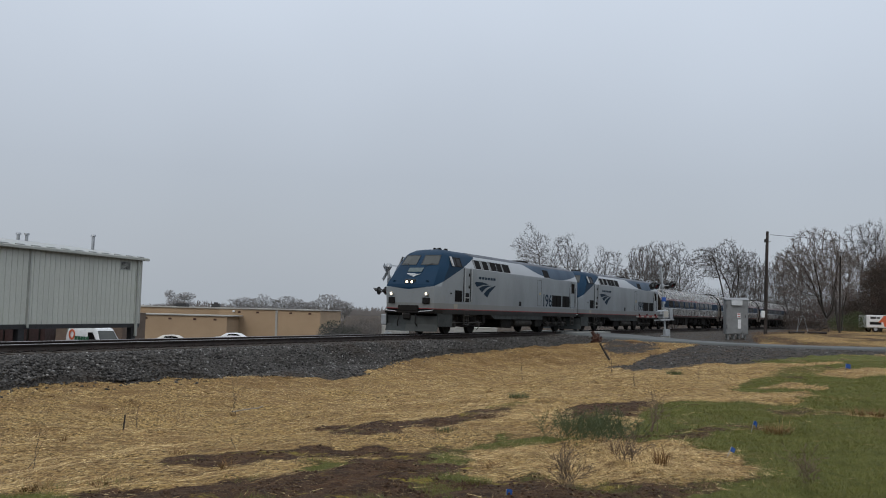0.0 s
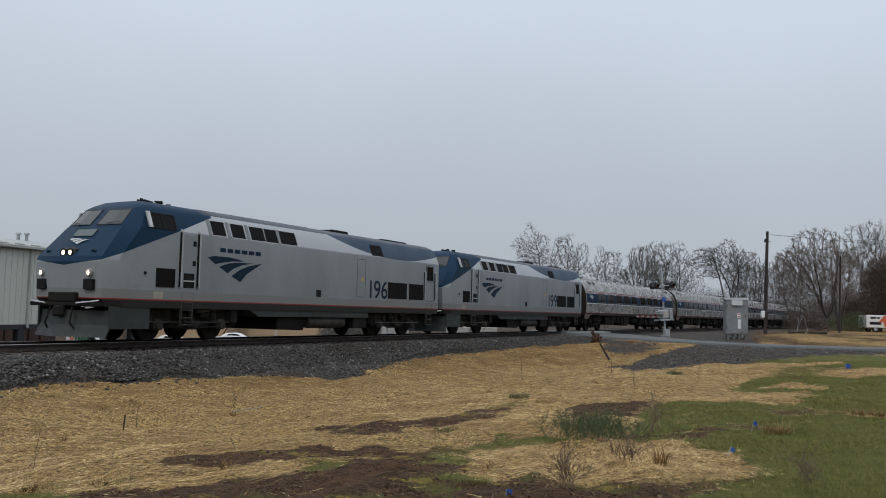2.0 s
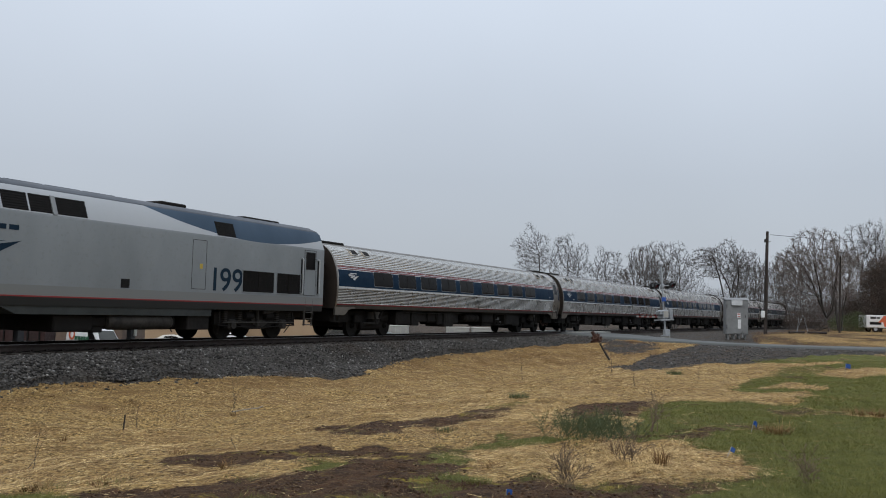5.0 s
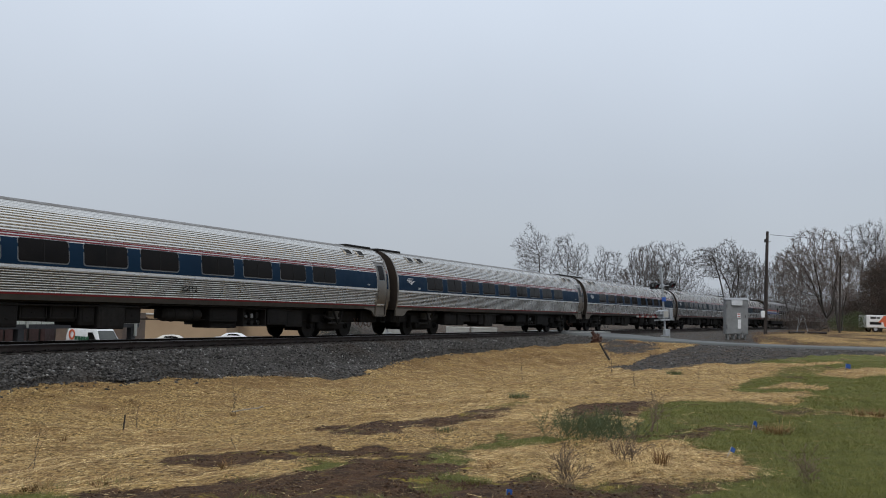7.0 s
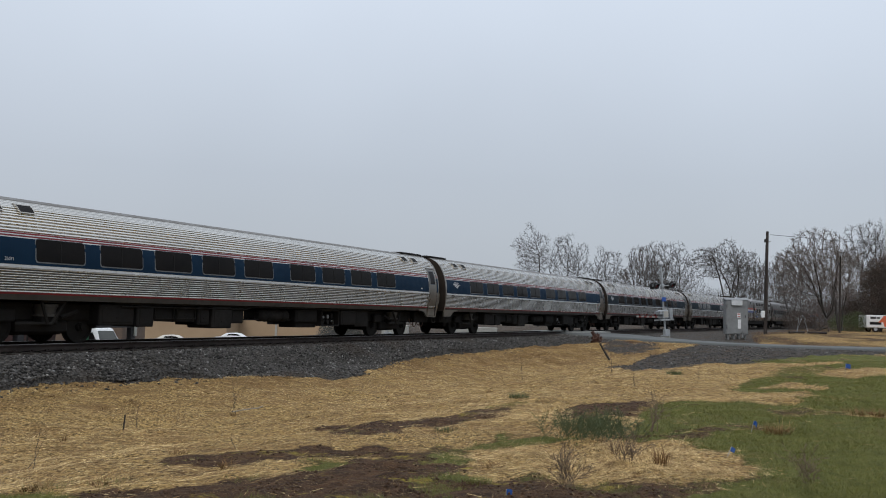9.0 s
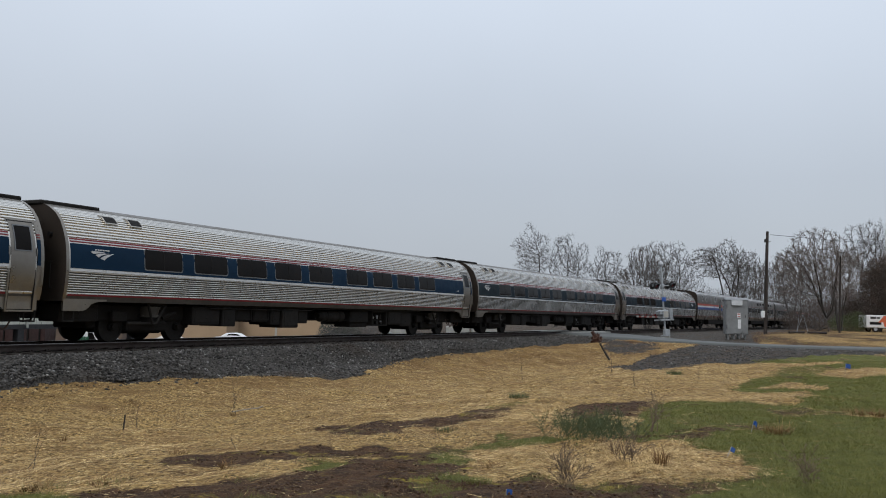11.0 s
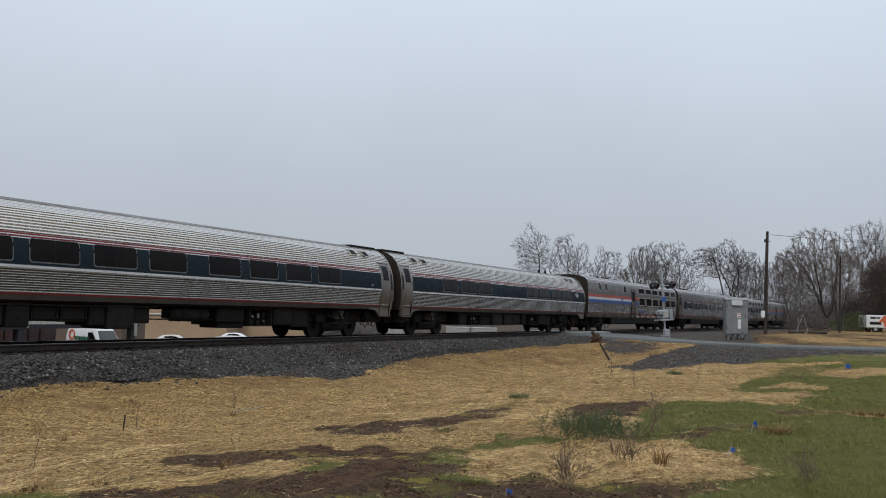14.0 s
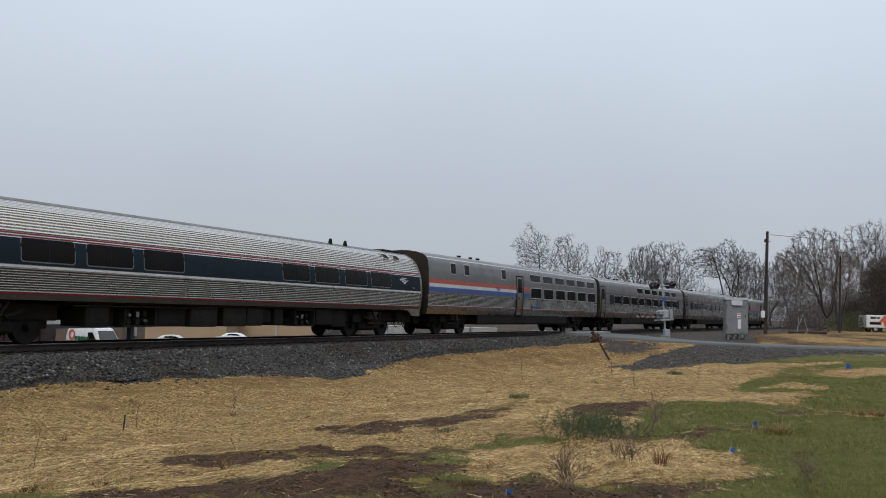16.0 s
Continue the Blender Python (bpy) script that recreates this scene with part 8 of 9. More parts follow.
def branch(rng, out, p, d, length, r, level, top, up, spread, keep):
    """Grow one limb and its children into out: (p0, p1, r0, r1, level)."""
    n = 5 if level < 2 else 3 if level < 4 else 2
    kids = []
    for i in range(n):
        d = (d + Vector((rng.gauss(0, 1), rng.gauss(0, 1), rng.gauss(0, 0.6))) * (0.07 + 0.04 * level) + Vector((0, 0, up * 0.06))).normalized()
        q = p + d * (length / n)
        r1 = r * (1 - 0.55 * (i + 1) / n / (1.0 if level else 1.15))
        r0 = r * (1 - 0.55 * i / n / (1.0 if level else 1.15))
        out.append((tuple(p), tuple(q), r0, r1, level))
        p = q
        f = (i + 1) / n
        if level < top and f > (keep if level == 0 else 0.25):
            for _ in range(3 if level == 0 else 2 if level == 1 or rng.random() < 0.5 else 1):
                if rng.random() < 0.86:
                    kids.append((p.copy(), d.copy(), r1, f))
    if level < top:
        for kp, kd, kr, f in kids:
            side = Vector((rng.gauss(0, 1), rng.gauss(0, 1), rng.gauss(0, 0.45)))
            side = (side - kd * side.dot(kd)).normalized()
            a = radians(rng.uniform(30, 66)) * spread
            nd = (kd * math.cos(a) + side * math.sin(a)).normalized()
            branch(rng, out, kp, nd, length * rng.uniform(0.42, 0.62) * (1.25 - 0.45 * f if level == 0 else 1.0), kr * rng.uniform(0.55, 0.78), level + 1, top, up, spread, keep)


def colonise(rng, chains, A, D, kill, up):
    """Stems grow step by step towards the free places A; returns nodes, their parents."""
    N, par = [], []
    for c in chains:
        for k, p in enumerate(c):
            N.append(p)
            par.append(len(N) - 2 if k else -1)
    N, par = np.array(N, float), np.array(par)
    kids = np.zeros(len(N), int)
    dist = np.linalg.norm(A[:, None] - N[None], axis=2)
    near, nd = dist.argmin(1), dist.min(1)
    for _ in range(130):
        if not len(A):
            break
        acc = np.zeros_like(N)
        np.add.at(acc, near, (A - N[near]) / np.maximum(nd, 1e-6)[:, None])
        g = np.unique(near)
        g = g[kids[g] < 4]
        if not len(g):
            break
        d = acc[g] / np.maximum(np.linalg.norm(acc[g], axis=1, keepdims=True), 1e-6)
        d = d + rng.normal(size=d.shape) * 0.13 + np.array([0, 0, up])
        d /= np.linalg.norm(d, axis=1, keepdims=True)
        new_n = N[g] + d * D
        kids[g] += 1
        o = len(N)
        N, par, kids = np.concatenate([N, new_n]), np.concatenate([par, g]), np.concatenate([kids, np.zeros(len(g), int)])
        dn = np.linalg.norm(A[:, None] - new_n[None], axis=2)
        m = dn.min(1)
        near = np.where(m < nd, o + dn.argmin(1), near)
        nd = np.minimum(m, nd)
        live = nd > kill
        A, near, nd = A[live], near[live], nd[live]
    return N, par


def bare_tree(label, x, y, top_z, width, seed, trunks=1, lean=0.0, bark=None, twig=None, off=0.0, count=800, clear=0.3, tilt=0.16, neck=0.0, up=0.1, twigs=5, fat=1.0):
    """A leafless tree: stems from the ground or from a short trunk (neck, a share of its height) that branch into a rounded crown."""
    rng = np.random.RandomState(seed)
    count = int(count * 2.4)
    z = gz(x, y)
    H = top_z - z
    cz, rz, rx = H * (0.5 + clear / 2), H * (0.5 - clear / 2), width / 2
    d = rng.normal(size=(count * 2, 3))
    d /= np.linalg.norm(d, axis=1, keepdims=True)
    A = d * rng.rand(count * 2, 1) ** 0.42
    # uneven outline and gaps
    lump = 0.80 + 0.20 * np.sin(3.1 * np.arctan2(A[:, 2], A[:, 0]) + seed) * np.sin(5.3 * A[:, 2] + 1.7 * seed)
    A = A * lump[:, None]
    for _ in range(9):
        c = rng.normal(size=3) * 0.5
        A = A[np.linalg.norm(A - c, axis=1) > 0.20]
    A = A[:count] * np.array([rx * 1.22, rx, rz * 1.20]) + np.array([off, 0, cz])
    foot, chains = np.zeros(3), []
    D = 0.021 * H
    if neck:
        n = max(int(neck * H / D), 2)
        trunk = [np.array([lean * H * neck * q / n, 0, neck * H * q / n]) + rng.normal(size=3) * 0.04 * (q > 0) for q in range(n + 1)]
        chains.append(trunk)
        foot = trunk[-1]
    for k in range(trunks):
        a = 6.283 * k / trunks + 0.7 * seed
        t = (0.0 if trunks == 1 else tilt * rng.uniform(0.7, 1.2))
        w = np.array([math.cos(a) * t + lean, math.sin(a) * t, 1.0])
        ln = H * ((clear + 0.34 if trunks == 1 else clear + 0.16) - neck)
        n = max(int(ln / D), 3)
        base = foot + np.array([math.cos(a), math.sin(a), 0]) * 0.18 * (trunks > 1 and not neck)
        bend = rng.normal(size=2) * 0.05
        chains.append([base + w * ln * q / n + np.array([bend[0], bend[1], 0]) * H * 0.5 * math.sin(3 * q / n) + rng.normal(size=3) * 0.03 for q in range(n + 1)])
    N, par = colonise(rng, chains, A, D, 1.25 * D, up)
    tips = np.ones(len(N), bool)
    tips[par[par >= 0]] = False
    area = np.where(tips, 1.0, 0.0)
    for k in range(len(N) - 1, -1, -1):
        if par[k] >= 0:
            area[par[k]] += area[k]
    R = 0.0125 * np.maximum(area, 1) ** 0.42 * fat
    R[N[:, 2] < 0.05 * H] *= 1.25
    sel = par >= 0
    P0, P1, R0, R1 = N[par[sel]], N[sel], np.minimum(R[par[sel]], R[sel] * 1.5), R[sel]
    thick = R1 > 0.045
    # fine straight twigs fan out from the ends and along the thin shoots
    S0, S1 = np.repeat(P0[~thick], twigs, 0), np.repeat(P1[~thick], twigs, 0)
    m = len(S0)
    B = S0 + (S1 - S0) * rng.rand(m, 1)
    W = (S1 - S0) / D + rng.normal(size=(m, 3)) * 0.55 + np.array([0, 0, 0.15])
    W /= np.linalg.norm(W, axis=1, keepdims=True)
    L = 0.040 * H * (0.5 + 0.9 * rng.rand(m, 1))
    side = np.cross(W, rng.normal(size=(m, 3)))
    side /= np.linalg.norm(side, axis=1, keepdims=True)
    side *= 0.0115
    Q = np.stack([B - side, B + side, B + W * L + side * 0.4, B + W * L - side * 0.4], 1).reshape(-1, 3)
    tree = thing("tree", label, "tree", "bare trees", m=Matrix.Translation((x, y, z - 0.1)))
    V, F = tubes(P0[thick], P1[thick], R0[thick], R1[thick], 6)
    me = mesh_np("trunk", V, F)
    me.polygons.foreach_set("use_smooth", [True] * len(me.polygons))
    part("trunk", me, bark or BARK, tree, "trunk and main limbs")
    V, F = tubes(P0[~thick], P1[~thick], R0[~thick], R1[~thick], 3)
    me = mesh_np("crown", np.concatenate([V, Q]), np.concatenate([F, len(V) + np.arange(4 * m).reshape(-1, 4)]))
    part("crown", me, twig or TWIG, tree, "fine leafless twigs")
    return tree


def leaf_cloud(centres, radii, count, size, seed, up=0.0, long=1.0):
    """Small leaf blades thrown through a few overlapping lobes."""
    rng = np.random.RandomState(seed)
    C, R = np.array(centres, float), np.array(radii, float)
    w = R.prod(1) ** 0.8
    k = rng.choice(len(C), count, p=w / w.sum())
    d = rng.normal(size=(count, 3))
    d /= np.linalg.norm(d, axis=1, keepdims=True)
    P = C[k] + d * R[k] * (rng.rand(count, 1) ** 0.45)
    a = rng.normal(size=(count, 3))
    a[:, 2] += up
    a /= np.linalg.norm(a, axis=1, keepdims=True)
    b = np.cross(a, rng.normal(size=(count, 3)))
    b /= np.linalg.norm(b, axis=1, keepdims=True)
    s = size * (0.5 + rng.rand(count, 1))
    V = np.stack([P - b * s * 0.35 / long, P + a * s * long, P + b * s * 0.35 / long, P - a * s * 0.8 * long], 1).reshape(-1, 3)
    F = np.arange(count * 4).reshape(-1, 4)
    return V, F


def leafy_bush(name, label, x, y, lobes, count, size, material, seed, cat="bush", stems=True, up=0.0):
    z = gz(x, y)
    bush = thing(name, label, cat, m=Matrix.Translation((x, y, z)))
    rng = random.Random(seed)
    if stems:
        k = Kit()
        for c, r in lobes:
            k.tube((rng.uniform(-0.2, 0.2), rng.uniform(-0.2, 0.2), -0.1), (c[0], c[1], c[2]), 0.04 + 0.012 * c[2], 0.015, 5)
        part("stem", k, BARK_DARK, bush)
    V, F = leaf_cloud([c for c, r in lobes], [r for c, r in lobes], count, size, seed, 1.6 if cat == "thicket" else up, 3.2 if cat == "thicket" else 1.0)
    V[:, 2] = np.maximum(V[:, 2], 0.02)
    part("crown", mesh_np("crown", V, F), material, bush)
    return bush


bare_tree("tall leafless tree with a slender trunk behind the train", 16.4, 150.0, 16.3, 6.6, 18, bark=BARK_DARK, off=-1.2, clear=0.40, count=620)
bare_tree("leafless tree with leaning forked limbs", 19.6, 152.0, 15.8, 5.8, 5, trunks=2, lean=0.06, bark=BARK_DARK, tilt=0.16, clear=0.42, count=420, off=1.4)
bare_tree("thin pale leafless tree", 24.0, 156.0, 14.4, 4.8, 8, clear=0.3, count=330, fat=0.8)
bare_tree("thin twiggy leafless tree", 28.2, 151.0, 13.4, 7.6, 29, trunks=3, tilt=0.24, clear=0.28, count=520, fat=0.8)
bare_tree("dense dark twiggy leafless tree with stems fanning from its foot", 32.2, 138.0, 13.0, 7.6, 14, trunks=7, bark=BARK_DARK, twig=TWIG_RED, tilt=0.26, clear=0.20, count=1300, up=0.35, twigs=7)
bare_tree("pale leafless tree with drooping side limbs", 38.2, 145.0, 14.2, 8.0, 23, trunks=2, tilt=0.14, clear=0.22, count=620, up=0.0)
bare_tree("leaning leafless tree with a bare crown", 41.4, 128.0, 12.1, 5.6, 31, lean=-0.20, bark=BARK_DARK, clear=0.55, count=330, off=-3.0)
bare_tree("leafless tree with a spreading flat crown", 43.4, 132.0, 12.8, 8.0, 37, trunks=3, bark=BARK_DARK, neck=0.35, tilt=0.4, clear=0.5, count=480)
bare_tree("leafless tree draped in fine twigs", 48.4, 140.0, 12.0, 7.4, 41, trunks=3, twig=TWIG_RED, tilt=0.25, clear=0.2, count=700)
bare_tree("leafless tree in the wood behind the pole", 57.0, 152.0, 12.6, 8.2, 43, trunks=3, twig=TWIG_RED, bark=BARK_DARK, tilt=0.3, clear=0.2, count=600)
bare_tree("large leafless tree with a broad rounded crown of fanning limbs", 45.6, 104.0, 12.4, 9.8, 47, trunks=5, off=-1.6, bark=BARK_DARK, twig=TWIG_BUD, neck=0.14, lean=-0.10, tilt=0.36, clear=0.22, count=1100, up=0.2)
bare_tree("budding leafless tree with upright twin trunks", 50.6, 112.0, 11.6, 6.2, 53, trunks=3, bark=BARK_DARK, twig=TWIG_BUD, tilt=0.16, clear=0.3, count=520, up=0.25)
bare_tree("tall dark leafless tree over brown-leaved growth", 60.6, 122.0, 15.6, 9.6, 60, trunks=3, bark=BARK_DARK, twig=TWIG_RED, tilt=0.24, clear=0.35, count=900)
bare_tree("tall leafless tree beyond the truck", 67.5, 128.0, 15.0, 9.0, 61, trunks=3, bark=BARK_DARK, tilt=0.26, clear=0.3, count=600)
bare_tree("leafless tree behind the pole", 53.6, 134.0, 12.6, 6.6, 67, trunks=3, twig=TWIG_RED, tilt=0.25, clear=0.2, count=520)
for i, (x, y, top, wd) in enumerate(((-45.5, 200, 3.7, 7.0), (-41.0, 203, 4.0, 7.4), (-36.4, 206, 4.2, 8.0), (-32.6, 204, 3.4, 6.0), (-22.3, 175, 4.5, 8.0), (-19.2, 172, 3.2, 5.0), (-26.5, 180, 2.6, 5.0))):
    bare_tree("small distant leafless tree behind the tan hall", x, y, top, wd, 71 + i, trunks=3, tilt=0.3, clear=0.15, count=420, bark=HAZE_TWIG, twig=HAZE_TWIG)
leafy_bush("evergreen_shrub", "small distant evergreen clump in haze-tinted grey", -63.0, 212.0, [((-2.4, 0, 4.6), (1.4, 1.4, 1.2)), ((1.6, 0, 4.3), (2.4, 2, 1.0)), ((0, 0, 2.5), (3.5, 2.5, 2.2))], 4200, 0.16, HAZE_TWIG, 3)
leafy_bush("brown_oak", "oak still holding dry brown leaves, dark and dense", 57.6, 117.0, [((-2.2, 0, 3.2), (2.6, 2.2, 3.2)), ((0.6, 0.4, 5.2), (2.6, 2.2, 3.2)), ((3.2, 0, 4.2), (3.0, 2.4, 3.8)), ((5.5, 0.5, 5.6), (2.8, 2.2, 3.0)), ((-1.0, 0, 7.0), (1.3, 1.2, 1.6)), ((0.8, 0, 8.2), (2.0, 1.8, 2.2)), ((3.4, 0, 8.8), (2.4, 2.0, 2.4))], 60000, 0.10, BROWN_LEAF, 4, "tree")
leafy_bush("dark_cedar", "dark evergreen cedar beside the oak", 62.5, 121.5, [((0, 0, 3.5), (3.0, 2.5, 3.5)), ((0.8, 0, 6.4), (2.4, 2.0, 3.0)), ((-1.6, 0, 5.2), (1.8, 1.6, 2.4))], 14000, 0.17, EVERGREEN, 5, "tree")
for x, y, sd in ((40.5, 153.0, 31), (63.5, 150.0, 32), (52.5, 156.0, 33)):
    leafy_bush("dark_thicket", "dark leafless thicket along the line", x, y, [((-4, 0, 3.0), (3.2, 2, 4.2)), ((0, 0, 4.6), (3.2, 2, 5.6)), ((4, 0, 3.8), (3.2, 2, 5.0))], 20000, 0.085, TWIG_RED, sd, "thicket")
leafy_bush("brown_brush", "dense brown undergrowth below the trees", 50.5, 118.0, [((-3.0, 0, 1.2), (2.0, 1.5, 1.5)), ((0, 0, 2.2), (2.4, 1.6, 2.6)), ((3.2, 0, 3.0), (2.6, 1.8, 3.4)), ((6, 0, 2.6), (2.4, 1.6, 3.0))], 26000, 0.07, BROWN_LEAF, 12, "thicket")
leafy_bush("green_bush", "low dull green bush under the trees", 52.2, 113.0, [((-1.2, 0, 1.0), (1.6, 1.2, 1.2)), ((0.9, 0, 1.3), (1.5, 1.2, 1.5))], 3500, 0.10, WEED_GREEN, 6)
leafy_bush("dark_thicket", "dark leafless thicket along the line", 56.0, 146.0, [((-4, 0, 2.0), (3, 2, 2.6)), ((0, 0, 3.0), (3, 2, 3.4)), ((4, 0, 2.4), (3, 2, 3.0))], 15000, 0.06, TWIG_RED, 7, "thicket")
leafy_bush("dark_thicket", "dark leafless thicket along the line", 47.0, 150.0, [((-4, 0, 2.0), (3, 2, 2.6)), ((0, 0, 3.6), (3, 2, 3.6)), ((4, 0, 3.0), (3, 2, 3.4))], 15000, 0.07, TWIG, 8, "thicket")
leafy_bush("dark_thicket", "brown brush beside the far crossing", -9.5, 105.0, [((-3, 0, 1.5), (2.4, 1.6, 1.8)), ((1, 0, 2.0), (2.8, 1.6, 2.0)), ((5, 0, 1.6), (2.6, 1.6, 1.9))], 22000, 0.055, TWIG, 9, "thicket")
leafy_bush("green_bush", "dull green shrub among brown brush", -12.6, 112.0, [((-1, 0, 1.6), (2.0, 1.4, 1.7)), ((1.4, 0, 1.4), (1.6, 1.2, 1.4))], 3500, 0.12, EVERGREEN, 10)


def far_woods():
    """A low belt of leafless wood along the horizon, and an unseen ring added around."""
    rng = np.random.RandomState(21)
    n = 70000
    x = rng.uniform(-420, 420, n)
    y = 300 + 60 * rng.rand(n) + 0.1 * np.abs(x)
    h = 3.9 + 1.6 * noise2(x, y, 22, 31) + 1.0 * noise2(x, y, 7, 32)
    h = np.where(x > 40, h + 7, h)
    z = gz(0, 320) - 2.6 + h * (rng.rand(n) ** 0.8)
    w, t = 0.10 + 0.12 * rng.rand(n), 0.5 + 0.9 * rng.rand(n)
    dx = rng.normal(size=n) * 0.35
    V = np.stack([np.stack([x - w, y, z], -1), np.stack([x + w, y, z], -1), np.stack([x + dx, y, z + t], -1)], 1).reshape(-1, 3)
    # unseen wood added to the side and behind, to darken reflections in the steel
    m = 26000
    a = rng.uniform(math.radians(-238), math.radians(58), m)
    r = np.where(a > math.radians(20), 165.0, 125.0) + 22 * rng.rand(m)
    x, y = r * np.cos(a), r * np.sin(a)
    z = gz(0, 320) - 1.0 + (11 + 2.5 * noise2(x, y, 14, 33)) * rng.rand(m) ** 0.8
    w, t = 0.5 + 0.6 * rng.rand(m), 1.0 + 1.8 * rng.rand(m)
    cx, cy = -np.sin(a) * w, np.cos(a) * w
    W = np.stack([np.stack([x - cx, y - cy, z], -1), np.stack([x + cx, y + cy, z], -1), np.stack([x + 0.6 * cx, y + 0.6 * cy, z + t], -1)], 1).reshape(-1, 3)
    V = np.concatenate([V, W])
    n += m
    me = mesh_np("far_woods", V, np.arange(3 * n).reshape(-1, 3))
    # the pale grey puts distance haze into the twig colour
    me.materials.append(plain("haze_tinted_far_twigs", (0.20, 0.185, 0.175), (0.16, 0.15, 0.145), 0.05, 0.95))
    tagged(new("far_woods", me), "low haze-tinted belt of leafless horizon woodland, with an added unseen ring", "woods", kind="stuff")


far_woods()


# ---- straw, grass, weeds and small things on the near ground ----
def strands(name, X, Y, length, width, tilt, seed, material, label, cat, lift=0.012, along=None):
    """Flat strands lying on the ground, each a narrow quad."""
    rng = np.random.RandomState(seed)
    n = len(X)
    a = rng.rand(n) * 2 * math.pi if along is None else along + rng.normal(size=n) * 0.55
    L = length[0] + (length[1] - length[0]) * rng.rand(n) ** 1.6
    W = (width[0] + (width[1] - width[0]) * rng.rand(n)) * np.clip(Y / 10, 1, 3.2)
    dx, dy = np.cos(a) * L / 2, np.sin(a) * L / 2
    za, zb = ground_z(X - dx, Y - dy), ground_z(X + dx, Y + dy)
    zc = ground_z(X, Y)
    base = np.maximum(zc, (za + zb) / 2)
    t = np.abs(rng.normal(size=n)) * tilt * L
    px, py = -np.sin(a) * W / 2, np.cos(a) * W / 2
    z0, z1 = np.maximum(za, base - 0.05) + lift, np.maximum(zb, base - 0.05) + lift + t
    roll = rng.normal(size=n) * 0.35 * W
    V = np.stack([np.stack([X - dx - px, Y - dy - py, z0], -1), np.stack([X - dx + px, Y - dy + py, z0 + roll], -1),
                  np.stack([X + dx + px, Y + dy + py, z1 + roll], -1), np.stack([X + dx - px, Y + dy - py, z1], -1)], 1).reshape(-1, 3)
    me = mesh_np(name, V, np.arange(4 * n).reshape(-1, 4))
    me.materials.append(material)
    return tagged(new(name, me), label, cat, kind="stuff")


def near_spots(n, seed, x0, x1, y0, y1, power=1.7):
    """Places on the near ground, thicker close to the camera."""
    rng = np.random.RandomState(seed)
    Y = y0 + (y1 - y0) * rng.rand(n) ** power
    lo, hi = np.maximum(x0, -0.56 * Y - 1.5), np.minimum(x1, 0.56 * Y + 1.5)
    return lo + (hi - lo) * rng.rand(n), Y, rng


def scatter_cover():
    X, Y, rng = near_spots(560000, 40, -16, 24, 5.5, 53, 1.35)
    st, gr, gv, so = cover(X, Y)
    k = rng.rand(len(X)) < (st * 0.95 + so * 0.03 + gr * 0.012) * (1 - 0.55 * dead_grass(X, Y)) * (0.45 + 0.9 * step(noise2(X, Y, 0.45, 48) + 0.6 * noise2(X, Y, 0.17, 49), -0.5, 0.5))
    strands("loose_straw", X[k], Y[k], (0.03, 0.14), (0.0014, 0.0033), 0.09, 41, STRAW, "loose dry straw mulch on the ditch slopes", "straw", 0.012, -0.35 + 1.5 * noise2(X[k], Y[k], 2.4, 50) + 0.8 * noise2(X[k], Y[k], 0.8, 51))
    X, Y, rng = near_spots(170000, 45, -16, 16, 7.0, 53, 1.25)
    st, gr, gv, so = cover(X, Y)
    k = (rng.rand(len(X)) < st * (0.35 + dead_grass(X, Y))) & (noise2(X, Y, 0.8, 46) + 0.5 * noise2(X, Y, 0.3, 47) > 0.25 - 0.9 * dead_grass(X, Y))
    strands("matted_grass", X[k], Y[k], (0.06, 0.20), (0.0016, 0.0036), 0.14, 47, STRAW_DARK, "matted brown dead grass on the ditch slope", "straw")
    X, Y, rng = near_spots(600000, 42, -7, 26, 5.5, 36, 1.5)
    st, gr, gv, so = cover(X, Y)
    k = rng.rand(len(X)) < gr
    X, Y = X[k], Y[k]
    n = len(X)
    h = (0.018 + 0.034 * rng.rand(n)) * (0.85 + 0.5 * noise2(X, Y, 1.2, 44) + 0.5 * noise2(X, Y, 0.4, 43)) + 0.012
    a = rng.rand(n) * 6.283
    w = (0.0018 + 0.0022 * rng.rand(n)) * np.clip(Y / 9, 1, 3)
    lx, ly = rng.normal(size=n) * 0.7 * h, rng.normal(size=n) * 0.7 * h
    z = ground_z(X, Y) - 0.005
    V = np.stack([np.stack([X - np.cos(a) * w, Y - np.sin(a) * w, z], -1), np.stack([X + np.cos(a) * w, Y + np.sin(a) * w, z], -1), np.stack([X + lx, Y + ly, z + h], -1)], 1).reshape(-1, 3)
    me = mesh_np("grass", V, np.arange(3 * n).reshape(-1, 3))
    me.materials.append(BLADE)
    tagged(new("grass", me), "short fresh spring grass", "grass", kind="stuff")

    X, Y, rng = near_spots(40000, 48, -7, 8, 5.5, 19, 1.4)
    so = cover(X, Y)[3]
    k = rng.rand(len(X)) < so * step(noise2(X, Y, 0.35, 52), -0.3, 0.5)
    scatter_stones("soil_clods", np.stack([X[k], Y[k], ground_z(X[k], Y[k])], -1), 0.004, 0.026, "small crumbly clods on bare soil", 49, CLOD, "soil")


scatter_cover()


def straw_heap(label, x, y, rx, ry, n, seed, length=(0.03, 0.13)):
    rng = np.random.RandomState(seed)
    r, a = np.abs(rng.normal(size=n)) * 0.55, rng.rand(n) * 6.283
    return strands("straw_heap", x + rx * r * np.cos(a), y + ry * r * np.sin(a), length, (0.0012, 0.0028), 0.17, seed, STRAW, label, "straw", 0.02)


